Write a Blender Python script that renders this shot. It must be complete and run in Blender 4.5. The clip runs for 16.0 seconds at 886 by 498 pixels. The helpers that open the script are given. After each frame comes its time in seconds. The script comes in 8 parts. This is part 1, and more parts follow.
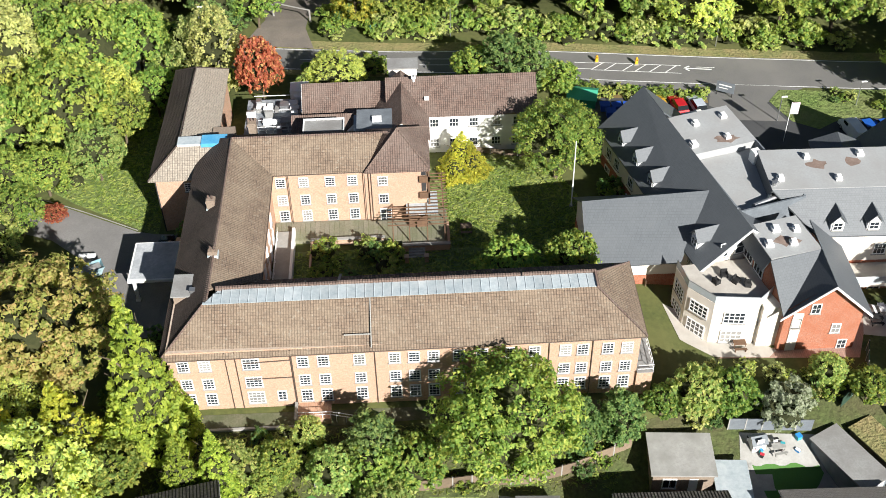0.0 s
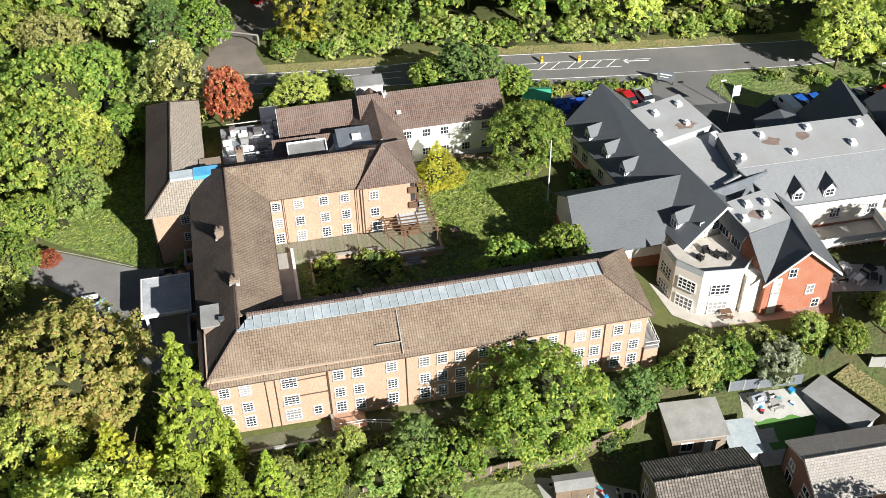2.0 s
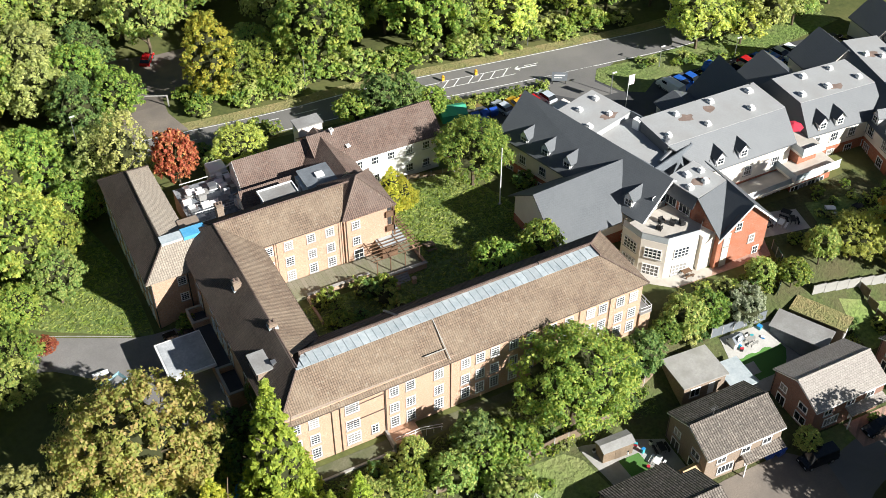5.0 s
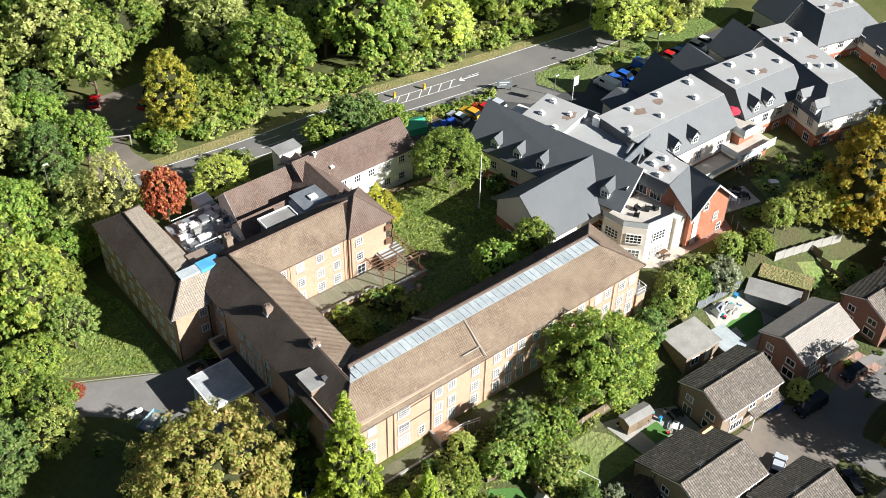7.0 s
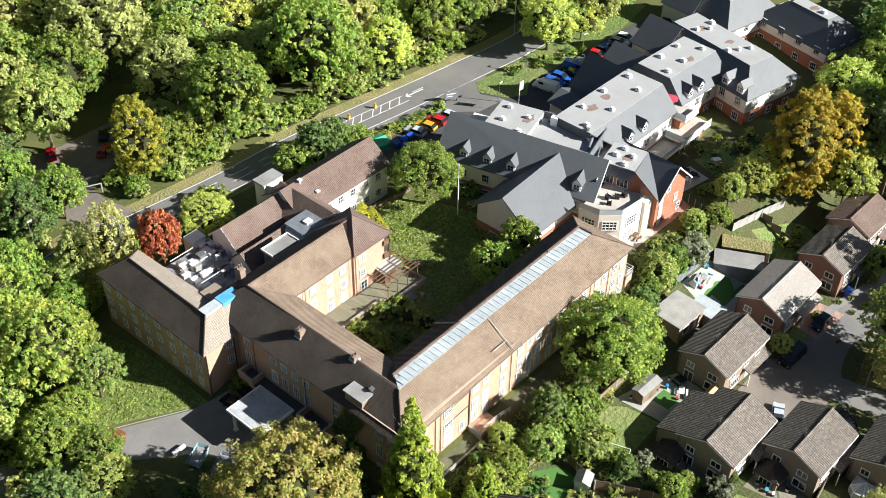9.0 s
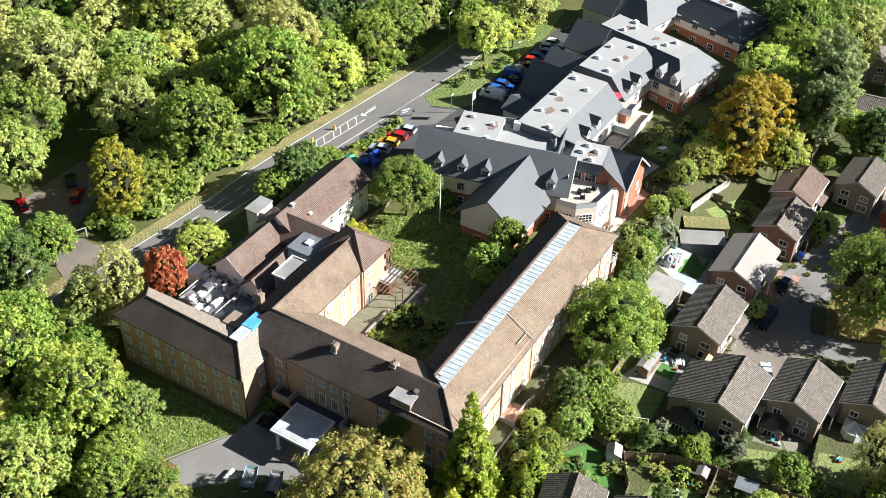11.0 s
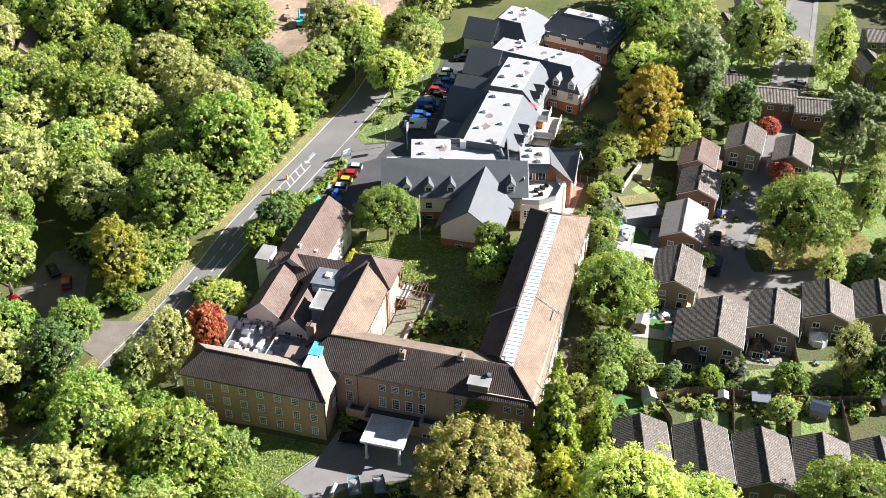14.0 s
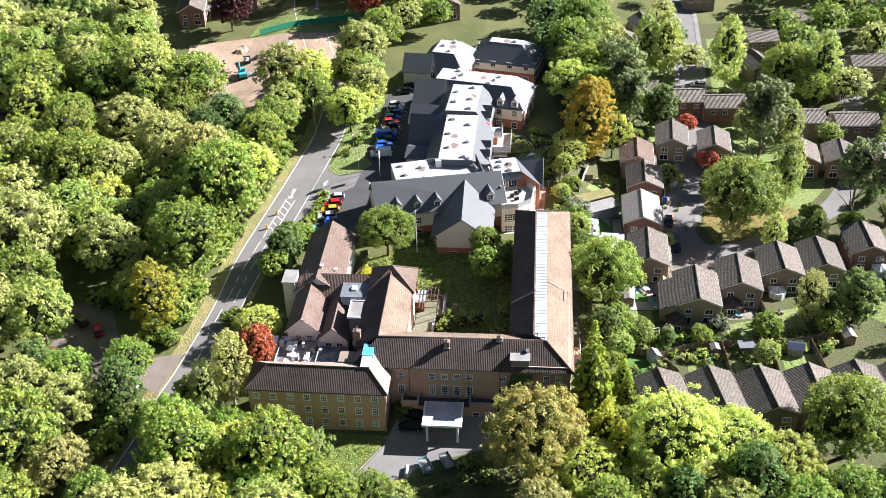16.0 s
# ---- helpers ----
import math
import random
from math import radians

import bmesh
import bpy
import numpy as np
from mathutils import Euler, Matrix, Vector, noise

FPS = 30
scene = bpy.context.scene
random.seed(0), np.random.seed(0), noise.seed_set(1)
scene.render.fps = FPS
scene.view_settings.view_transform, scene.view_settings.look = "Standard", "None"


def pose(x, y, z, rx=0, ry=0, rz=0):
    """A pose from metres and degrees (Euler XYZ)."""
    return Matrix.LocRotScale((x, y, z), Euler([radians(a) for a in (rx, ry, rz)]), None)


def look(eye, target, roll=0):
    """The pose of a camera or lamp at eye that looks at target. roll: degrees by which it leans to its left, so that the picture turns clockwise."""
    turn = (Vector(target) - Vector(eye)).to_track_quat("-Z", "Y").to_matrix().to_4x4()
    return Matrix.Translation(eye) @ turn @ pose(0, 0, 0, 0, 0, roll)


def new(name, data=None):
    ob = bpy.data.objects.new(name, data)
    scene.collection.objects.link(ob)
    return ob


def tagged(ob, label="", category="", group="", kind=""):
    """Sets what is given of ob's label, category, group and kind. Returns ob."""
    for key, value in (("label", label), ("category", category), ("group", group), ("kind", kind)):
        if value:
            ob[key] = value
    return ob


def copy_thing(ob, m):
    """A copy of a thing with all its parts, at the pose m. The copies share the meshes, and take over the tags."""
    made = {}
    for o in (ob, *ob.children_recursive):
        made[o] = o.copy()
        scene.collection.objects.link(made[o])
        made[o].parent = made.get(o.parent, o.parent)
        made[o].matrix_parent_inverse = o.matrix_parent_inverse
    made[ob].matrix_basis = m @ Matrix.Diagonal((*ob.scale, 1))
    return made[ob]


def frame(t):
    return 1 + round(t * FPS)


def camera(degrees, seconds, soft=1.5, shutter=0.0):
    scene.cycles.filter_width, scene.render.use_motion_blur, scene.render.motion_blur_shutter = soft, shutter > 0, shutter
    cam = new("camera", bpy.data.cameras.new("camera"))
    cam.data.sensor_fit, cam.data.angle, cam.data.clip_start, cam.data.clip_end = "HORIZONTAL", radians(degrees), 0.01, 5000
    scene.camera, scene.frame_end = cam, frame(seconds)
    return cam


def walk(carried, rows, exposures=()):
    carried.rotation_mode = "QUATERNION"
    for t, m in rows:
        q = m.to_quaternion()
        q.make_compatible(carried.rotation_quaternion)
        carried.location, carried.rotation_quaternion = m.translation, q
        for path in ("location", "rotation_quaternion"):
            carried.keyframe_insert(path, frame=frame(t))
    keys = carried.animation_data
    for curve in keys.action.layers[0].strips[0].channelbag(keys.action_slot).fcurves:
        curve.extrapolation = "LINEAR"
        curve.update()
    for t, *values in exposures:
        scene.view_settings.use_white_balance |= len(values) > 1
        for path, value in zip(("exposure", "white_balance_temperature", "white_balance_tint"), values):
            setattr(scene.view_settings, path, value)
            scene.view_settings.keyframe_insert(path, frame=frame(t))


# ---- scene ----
cam = camera(43.02, 16.0, 0.6)
PATH = [
    (0, (25.19, -77.05, 92.68), (27.66, -3.37, 25.12), -1.13),
    (0.5, (22.45, -77.97, 94.74), (26.83, -4.89, 26.62), -1.13),
    (1, (18.88, -78.88, 96.35), (25.78, -6.14, 28.07), -1.15),
    (1.5, (14.79, -79.45, 97.56), (24.82, -7.00, 29.36), -0.91),
    (2, (9.59, -79.69, 98.56), (23.33, -7.64, 30.59), -1.05),
    (2.5, (4.42, -79.59, 99.60), (21.95, -8.32, 31.68), -0.55),
    (3, (-0.87, -79.32, 100.65), (20.35, -8.94, 32.86), -0.21),
    (3.5, (-6.09, -79.09, 101.73), (18.62, -9.62, 34.17), 0.00),
    (4, (-11.49, -79.22, 103.05), (16.65, -10.70, 35.88), 0.02),
    (6.5, (-38.46, -72.25, 108.34), (6.08, -11.84, 42.26), 0.84),
    (7, (-44.40, -70.60, 109.95), (3.04, -12.18, 44.10), 1.28),
    (7.5, (-48.70, -68.22, 110.58), (1.42, -11.68, 45.08), 0.85),
    (8, (-53.23, -65.72, 111.39), (-0.60, -11.19, 46.14), 0.49),
    (8.5, (-58.53, -63.15, 112.69), (-3.38, -10.92, 47.66), 0.53),
    (9, (-64.81, -60.73, 114.59), (-7.14, -11.02, 49.77), 0.98),
    (11.5, (-88.78, -42.66, 119.65), (-20.52, -5.85, 56.52), 0.94),
    (12, (-93.51, -38.21, 120.39), (-23.26, -4.21, 57.86), 0.52),
    (12.5, (-98.55, -33.86, 121.17), (-26.49, -2.70, 59.22), 0.51),
    (13, (-104.37, -29.13, 121.95), (-30.48, -1.13, 60.67), 0.45),
    (13.5, (-111.28, -23.66, 123.20), (-35.52, 0.99, 62.76), 0.21),
    (14, (-118.32, -17.50, 124.43), (-40.76, 3.45, 64.88), -0.20),
    (14.5, (-126.43, -11.59, 126.16), (-47.27, 6.00, 67.64), -0.42),
    (15, (-134.02, -5.35, 127.81), (-53.48, 8.85, 70.26), -0.80),
    (15.5, (-140.36, 0.99, 129.30), (-58.79, 12.04, 72.52), -1.03),
    (16, (-145.17, 7.75, 130.62), (-62.76, 15.54, 74.51), -1.67),
]
walk(cam, [(t, look(eye, target, roll)) for t, eye, target, roll in PATH],
     [(0, 0.95, 6260, 10), (4, 1.01, 6270, 10), (9, 1.26, 6250, 10), (12.5, 1.5, 6150, 12), (16, 1.76, 6100, 17)])

# ---------------------------------------------------------------- light
SUN_ELEV, SUN_AZ = 29.0, 152.0
world = bpy.data.worlds.new("sky")
scene.world = world
world.use_nodes = True
sky = world.node_tree.nodes.new("ShaderNodeTexSky")
sky.sky_type, sky.sun_disc = "NISHITA", False
sky.sun_elevation, sky.sun_rotation = radians(SUN_ELEV), radians(SUN_AZ)
world.node_tree.links.new(sky.outputs[0], world.node_tree.nodes["Background"].inputs[0])
world.node_tree.nodes["Background"].inputs[1].default_value = 0.026
sun = new("sun", bpy.data.lights.new("sun", "SUN"))
sun.data.energy, sun.data.angle, sun.data.color = 5.0, radians(0.5), (1.0, 0.955, 0.88)
ca, sa = math.cos(radians(SUN_ELEV)), math.sin(radians(SUN_ELEV))
sun.matrix_world = look((200 * math.sin(radians(SUN_AZ)) * ca, 200 * math.cos(radians(SUN_AZ)) * ca, 200 * sa), (0, 0, 0))


# ---------------------------------------------------------------- materials
def shader(name, rough=0.8, metal=0.0, spec=0.3):
    m = bpy.data.materials.new(name)
    m.use_nodes = True
    b = m.node_tree.nodes["Principled BSDF"]
    b.inputs["Roughness"].default_value = rough
    b.inputs["Metallic"].default_value = metal
    b.inputs["Specular IOR Level"].default_value = spec
    return m, m.node_tree.nodes, m.node_tree.links, b


def ramp(nodes, links, fac, stops):
    r = nodes.new("ShaderNodeValToRGB")
    el = r.color_ramp.elements
    while len(el) < len(stops):
        el.new(0.5)
    for e, (p, c) in zip(el, stops):
        e.position, e.color = p, (*c, 1)
    links.new(fac, r.inputs[0])
    return r.outputs[0]


def noise_tex(nodes, links, vec, scale, detail=4, rough=0.6):
    n = nodes.new("ShaderNodeTexNoise")
    n.inputs["Scale"].default_value, n.inputs["Detail"].default_value, n.inputs["Roughness"].default_value = scale, detail, rough
    links.new(vec, n.inputs["Vector"])
    return n.outputs["Fac"]


def mix(nodes, links, fac, a, b, kind="MIX"):
    n = nodes.new("ShaderNodeMix")
    n.data_type, n.blend_type = "RGBA", kind
    for key, val in ((0, fac), (6, a), (7, b)):
        if hasattr(val, "is_linked"):
            links.new(val, n.inputs[key])
        else:
            n.inputs[key].default_value = val if key == 0 else (*val, 1)
    return n.outputs[2]


def mathn(nodes, links, op, a, b=0.0):
    n = nodes.new("ShaderNodeMath")
    n.operation = op
    for k, val in ((0, a), (1, b)):
        if hasattr(val, "is_linked"):
            links.new(val, n.inputs[k])
        else:
            n.inputs[k].default_value = val
    return n.outputs[0]


def bump(nodes, links, b, height, strength, dist=0.05):
    n = nodes.new("ShaderNodeBump")
    n.inputs["Strength"].default_value, n.inputs["Distance"].default_value = strength, dist
    links.new(height, n.inputs["Height"])
    links.new(n.outputs[0], b.inputs["Normal"])


def surface(name, c1, c2, fine=6.0, coarse=0.25, rough=0.85, c3=None, relief=0.3, metal=0.0, spec=0.3, vary=0.0, deep=0.05):
    """A mottled surface: grain at a fine scale, stains at a coarse one."""
    m, nodes, links, b = shader(name, rough, metal, spec)
    co = nodes.new("ShaderNodeTexCoord").outputs["Object"]
    f1, f2 = noise_tex(nodes, links, co, fine, 5), noise_tex(nodes, links, co, coarse, 4)
    col = ramp(nodes, links, f1, [(0.3, c1), (0.7, c2)])
    st = ramp(nodes, links, f2, [(0.38, (0, 0, 0)), (0.68, (1, 1, 1))])
    col = mix(nodes, links, mathn(nodes, links, "MULTIPLY", st, 0.75), col, c3 or tuple(v * 0.7 for v in c1))
    if vary:
        hsv = nodes.new("ShaderNodeHueSaturation")
        rnd = nodes.new("ShaderNodeObjectInfo").outputs["Random"]
        links.new(mathn(nodes, links, "ADD", mathn(nodes, links, "MULTIPLY", rnd, vary), 1 - vary / 2), hsv.inputs["Value"])
        links.new(col, hsv.inputs["Color"])
        col = hsv.outputs[0]
    links.new(col, b.inputs["Base Color"])
    bump(nodes, links, b, f1, relief, deep)
    return m


def facing_coords(nodes, links):
    """A flat pattern space on any upright or sloping face: along the level, and up."""
    tc = nodes.new("ShaderNodeTexCoord")
    sp = nodes.new("ShaderNodeSeparateXYZ")
    links.new(tc.outputs["Object"], sp.inputs[0])
    nm = nodes.new("ShaderNodeSeparateXYZ")
    links.new(tc.outputs["Normal"], nm.inputs[0])
    ax = mathn(nodes, links, "ABSOLUTE", nm.outputs[0])
    ay = mathn(nodes, links, "ABSOLUTE", nm.outputs[1])
    side = mathn(nodes, links, "GREATER_THAN", ax, ay)
    u = mathn(nodes, links, "ADD", mathn(nodes, links, "MULTIPLY", sp.outputs[1], side),
              mathn(nodes, links, "MULTIPLY", sp.outputs[0], mathn(nodes, links, "SUBTRACT", 1.0, side)))
    return tc.outputs["Object"], u, sp.outputs[2]


def coursed(name, c1, c2, joint, w, h, stretch, stain, rough=0.85, joint_size=0.02, relief=0.6, coarse=0.3, stain_amount=0.6, lichen=None, vary=0.0, ribs=0.0, grain=0.35):
    """Tiles, slates or bricks laid in courses."""
    m, nodes, links, b = shader(name, rough)
    co, u, z = facing_coords(nodes, links)
    cb = nodes.new("ShaderNodeCombineXYZ")
    links.new(u, cb.inputs[0])
    links.new(mathn(nodes, links, "MULTIPLY", z, stretch), cb.inputs[1])
    br = nodes.new("ShaderNodeTexBrick")
    for key, val in (("Scale", 1.0), ("Brick Width", w), ("Row Height", h), ("Mortar Size", joint_size), ("Mortar Smooth", 0.3), ("Bias", 0.0)):
        br.inputs[key].default_value = val
    br.inputs["Color1"].default_value, br.inputs["Color2"].default_value, br.inputs["Mortar"].default_value = (*c1, 1), (*c2, 1), (*joint, 1)
    links.new(cb.outputs[0], br.inputs["Vector"])
    f2, f1 = noise_tex(nodes, links, co, coarse, 5), noise_tex(nodes, links, co, 5.0, 5)
    st = ramp(nodes, links, f2, [(0.40, (0, 0, 0)), (0.66, (1, 1, 1))])
    col = mix(nodes, links, mathn(nodes, links, "MULTIPLY", st, stain_amount), br.outputs[0], stain)
    if lichen:
        sp = ramp(nodes, links, noise_tex(nodes, links, co, 2.2, 6, 0.75), [(0.56, (0, 0, 0)), (0.66, (1, 1, 1))])
        col = mix(nodes, links, mathn(nodes, links, "MULTIPLY", sp, 0.55), col, lichen)
    col = mix(nodes, links, grain, col, ramp(nodes, links, f1, [(0.3, (0.25, 0.25, 0.25)), (0.7, (0.75, 0.75, 0.75))]), "OVERLAY")
    if vary:
        hsv = nodes.new("ShaderNodeHueSaturation")
        rnd = nodes.new("ShaderNodeObjectInfo").outputs["Random"]
        links.new(mathn(nodes, links, "ADD", mathn(nodes, links, "MULTIPLY", rnd, vary), 1 - vary / 2), hsv.inputs["Value"])
        links.new(col, hsv.inputs["Color"])
        col = hsv.outputs[0]
    links.new(col, b.inputs["Base Color"])
    if ribs:
        br.offset = 0.0
        wave = mathn(nodes, links, "SINE", mathn(nodes, links, "MULTIPLY", u, 2 * math.pi / w))
        lap = mathn(nodes, links, "FRACT", mathn(nodes, links, "MULTIPLY", z, stretch / h))
        bump(nodes, links, b, mathn(nodes, links, "SUBTRACT", mathn(nodes, links, "MULTIPLY", wave, 0.5), mathn(nodes, links, "MULTIPLY", lap, 0.5)), 1.0, ribs)
    else:
        bump(nodes, links, b, br.outputs["Fac"], relief, 0.04)
    return m


def foliage(name, c1, c2, c3, patch=0.45):
    """Leaves: tone varies by leaf, by branch and by tree; light comes through."""
    m, nodes, links, b = shader(name, 0.5, 0, 0.35)
    isl = nodes.new("ShaderNodeNewGeometry").outputs["Random Per Island"]
    rnd = nodes.new("ShaderNodeObjectInfo").outputs["Random"]
    co = nodes.new("ShaderNodeTexCoord").outputs["Object"]
    col = ramp(nodes, links, isl, [(0.0, c1), (0.6, c2), (1.0, c3)])
    pt = ramp(nodes, links, noise_tex(nodes, links, co, 0.28, 3), [(0.5, (0, 0, 0)), (0.66, (1, 1, 1))])
    col = mix(nodes, links, mathn(nodes, links, "MULTIPLY", pt, patch), col, c3)
    fleck = noise_tex(nodes, links, co, 4.5, 3, 0.7)
    # dark flecks: small shadows between leaves, painted into the leaf colour
    col = mix(nodes, links, 0.4, col, ramp(nodes, links, fleck, [(0.36, (0.4, 0.42, 0.4)), (0.52, (0.9, 0.9, 0.9)), (0.64, (1.0, 1.0, 1.0))]), "MULTIPLY")
    bump(nodes, links, b, fleck, 0.9, 0.15)
    hsv = nodes.new("ShaderNodeHueSaturation")
    links.new(mathn(nodes, links, "ADD", mathn(nodes, links, "MULTIPLY", rnd, 0.032), 0.474), hsv.inputs["Hue"])
    rnd2 = mathn(nodes, links, "FRACT", mathn(nodes, links, "MULTIPLY", rnd, 7.13))
    links.new(mathn(nodes, links, "ADD", mathn(nodes, links, "MULTIPLY", rnd2, 0.4), 0.92), hsv.inputs["Value"])
    links.new(col, hsv.inputs["Color"])
    links.new(hsv.outputs[0], b.inputs["Base Color"])
    tr = nodes.new("ShaderNodeBsdfTranslucent")
    links.new(hsv.outputs[0], tr.inputs["Color"])
    mx = nodes.new("ShaderNodeMixShader")
    mx.inputs[0].default_value = 0.5
    links.new(b.outputs[0], mx.inputs[1])
    links.new(tr.outputs[0], mx.inputs[2])
    links.new(mx.outputs[0], nodes["Material Output"].inputs[0])
    return m


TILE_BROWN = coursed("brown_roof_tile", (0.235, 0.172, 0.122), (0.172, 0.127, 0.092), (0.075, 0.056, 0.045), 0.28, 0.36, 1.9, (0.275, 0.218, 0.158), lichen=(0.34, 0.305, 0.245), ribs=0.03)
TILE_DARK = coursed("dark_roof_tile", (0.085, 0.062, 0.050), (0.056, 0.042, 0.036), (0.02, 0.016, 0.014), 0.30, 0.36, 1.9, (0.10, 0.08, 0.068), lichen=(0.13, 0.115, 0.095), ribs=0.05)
TILE_RED = coursed("weathered_red_tile", (0.185, 0.125, 0.10), (0.13, 0.09, 0.075), (0.05, 0.038, 0.03), 0.28, 0.34, 1.9, (0.20, 0.155, 0.13), lichen=(0.25, 0.22, 0.185), ribs=0.04)
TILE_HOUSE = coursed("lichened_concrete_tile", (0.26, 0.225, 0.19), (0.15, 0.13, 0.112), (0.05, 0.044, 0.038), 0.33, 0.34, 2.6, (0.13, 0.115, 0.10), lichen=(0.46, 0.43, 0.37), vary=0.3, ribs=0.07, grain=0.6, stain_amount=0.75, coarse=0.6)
# moss and the shade of north slopes, both put into the tile colour
TILE_MOSS_SHADE = coursed("shaded_mossy_tile", (0.115, 0.105, 0.092), (0.065, 0.060, 0.053), (0.022, 0.02, 0.018), 0.33, 0.34, 2.6, (0.055, 0.055, 0.04), lichen=(0.30, 0.28, 0.245), vary=0.3, ribs=0.09, grain=0.7, stain_amount=0.75, coarse=0.6)
# lichen, and the sunlight on the slope put into a paler colour
TILE_LICHEN_LIT = coursed("sunlit_lichened_tile", (0.36, 0.31, 0.25), (0.28, 0.24, 0.195), (0.14, 0.12, 0.10), 0.30, 0.36, 1.9, (0.27, 0.24, 0.20), lichen=(0.45, 0.42, 0.34), ribs=0.03)
TILE_PALE = coursed("pale_concrete_tile", (0.40, 0.37, 0.335), (0.33, 0.305, 0.275), (0.18, 0.165, 0.15), 0.36, 0.34, 2.6, (0.30, 0.275, 0.25), lichen=(0.46, 0.43, 0.38))
SLATE = coursed("blue_grey_slate", (0.112, 0.123, 0.133), (0.100, 0.110, 0.120), (0.075, 0.083, 0.09), 0.3, 0.3, 1.5, (0.122, 0.131, 0.141), rough=0.5, relief=0.2, joint_size=0.014, stain_amount=0.4, grain=0.08)
BRICK_BUFF = coursed("buff_brick", (0.54, 0.33, 0.215), (0.45, 0.265, 0.175), (0.48, 0.39, 0.31), 0.24, 0.085, 1.0, (0.45, 0.30, 0.21), relief=0.3, joint_size=0.012, coarse=0.5)
BRICK_RED = coursed("orange_red_brick", (0.42, 0.155, 0.085), (0.35, 0.125, 0.07), (0.38, 0.24, 0.18), 0.24, 0.085, 1.0, (0.36, 0.12, 0.06), relief=0.3, joint_size=0.010, coarse=0.5)
BRICK_DULL = coursed("dull_red_brick", (0.27, 0.13, 0.09), (0.21, 0.105, 0.08), (0.25, 0.19, 0.16), 0.24, 0.085, 1.0, (0.25, 0.14, 0.10), relief=0.3, joint_size=0.012)
BRICK_STONE = coursed("brown_stone_brick", (0.30, 0.225, 0.165), (0.23, 0.175, 0.13), (0.27, 0.22, 0.18), 0.24, 0.085, 1.0, (0.26, 0.21, 0.16), relief=0.3, joint_size=0.012)
RENDER = surface("cream_render", (0.74, 0.69, 0.605), (0.79, 0.74, 0.66), 3, 0.4, 0.9, (0.69, 0.645, 0.57), 0.1)
WHITE_WALL = surface("white_painted_wall", (0.76, 0.75, 0.72), (0.82, 0.81, 0.78), 3, 0.4, 0.9, (0.70, 0.69, 0.65), 0.1)
PAINT = surface("white_paint", (0.78, 0.78, 0.77), (0.83, 0.83, 0.82), 6, 0.6, 0.5, (0.74, 0.74, 0.72), 0.05)
LEAD = surface("weathered_lead", (0.36, 0.42, 0.45), (0.47, 0.53, 0.55), 3, 0.8, 0.55, (0.58, 0.62, 0.63), 0.25, 0.1)
LEAD_SHEET = surface("lead_sheet", (0.34, 0.40, 0.43), (0.47, 0.53, 0.55), 3, 0.8, 0.55, (0.56, 0.60, 0.61), 0.25, 0.1, vary=0.25)
FELT = surface("grey_felt_roof", (0.26, 0.26, 0.25), (0.33, 0.33, 0.32), 5, 0.35, 0.9, (0.20, 0.19, 0.18), 0.2)
CANOPY_FELT = surface("stained_pale_felt", (0.42, 0.44, 0.46), (0.60, 0.62, 0.63), 3, 0.35, 0.8, (0.24, 0.26, 0.28), 0.2)
# dark felt; sunlit white and shadow blue are painted in as patches
SERVICE_FELT = surface("sun_patched_dark_felt", (0.09, 0.105, 0.125), (0.17, 0.19, 0.215), 2.5, 0.55, 0.6, (0.50, 0.52, 0.54), 0.2)
MEMBRANE = surface("pale_grey_roof_membrane", (0.34, 0.35, 0.35), (0.40, 0.41, 0.41), 4, 0.22, 0.8, (0.33, 0.325, 0.315), 0.1)
PUDDLE = surface("dried_puddle_stain", (0.22, 0.16, 0.13), (0.30, 0.23, 0.19), 2, 0.9, 0.8, (0.17, 0.12, 0.10), 0.1)
CONCRETE = surface("weathered_concrete", (0.32, 0.315, 0.295), (0.42, 0.41, 0.385), 4, 0.5, 0.9, (0.25, 0.245, 0.22), 0.2)
PAVING = coursed("mossy_stone_paving", (0.24, 0.22, 0.17), (0.19, 0.18, 0.13), (0.10, 0.11, 0.06), 0.6, 0.6, 1.0, (0.15, 0.17, 0.08))
ASPHALT = surface("worn_asphalt", (0.132, 0.129, 0.124), (0.178, 0.174, 0.166), 8, 0.12, 0.85, (0.212, 0.202, 0.189), 0.2)
ASPHALT_PALE = surface("bleached_asphalt", (0.20, 0.193, 0.185), (0.26, 0.25, 0.24), 6, 0.15, 0.9, (0.15, 0.145, 0.14), 0.2)
ASPHALT_DARK = surface("fresh_asphalt", (0.055, 0.057, 0.06), (0.075, 0.077, 0.08), 8, 0.2, 0.85, (0.09, 0.09, 0.09), 0.2)
GRAVEL = surface("pale_gravel", (0.36, 0.31, 0.25), (0.50, 0.44, 0.36), 9, 0.3, 0.95, (0.28, 0.25, 0.20), 0.5)
EARTH = surface("bare_building_earth", (0.31, 0.22, 0.15), (0.47, 0.36, 0.26), 1.2, 0.10, 0.95, (0.22, 0.16, 0.11), 0.6)
GRASS = surface("lawn_grass", (0.065, 0.115, 0.028), (0.23, 0.32, 0.083), 1.8, 0.13, 0.95, (0.22, 0.23, 0.096), 1.0, deep=0.4)
# path colour darkened to hold the tree shade along the south front
SHADE_PATH = surface("shade_dark_path", (0.10, 0.10, 0.06), (0.16, 0.15, 0.10), 5, 0.4, 0.95, (0.07, 0.085, 0.035), 0.4)
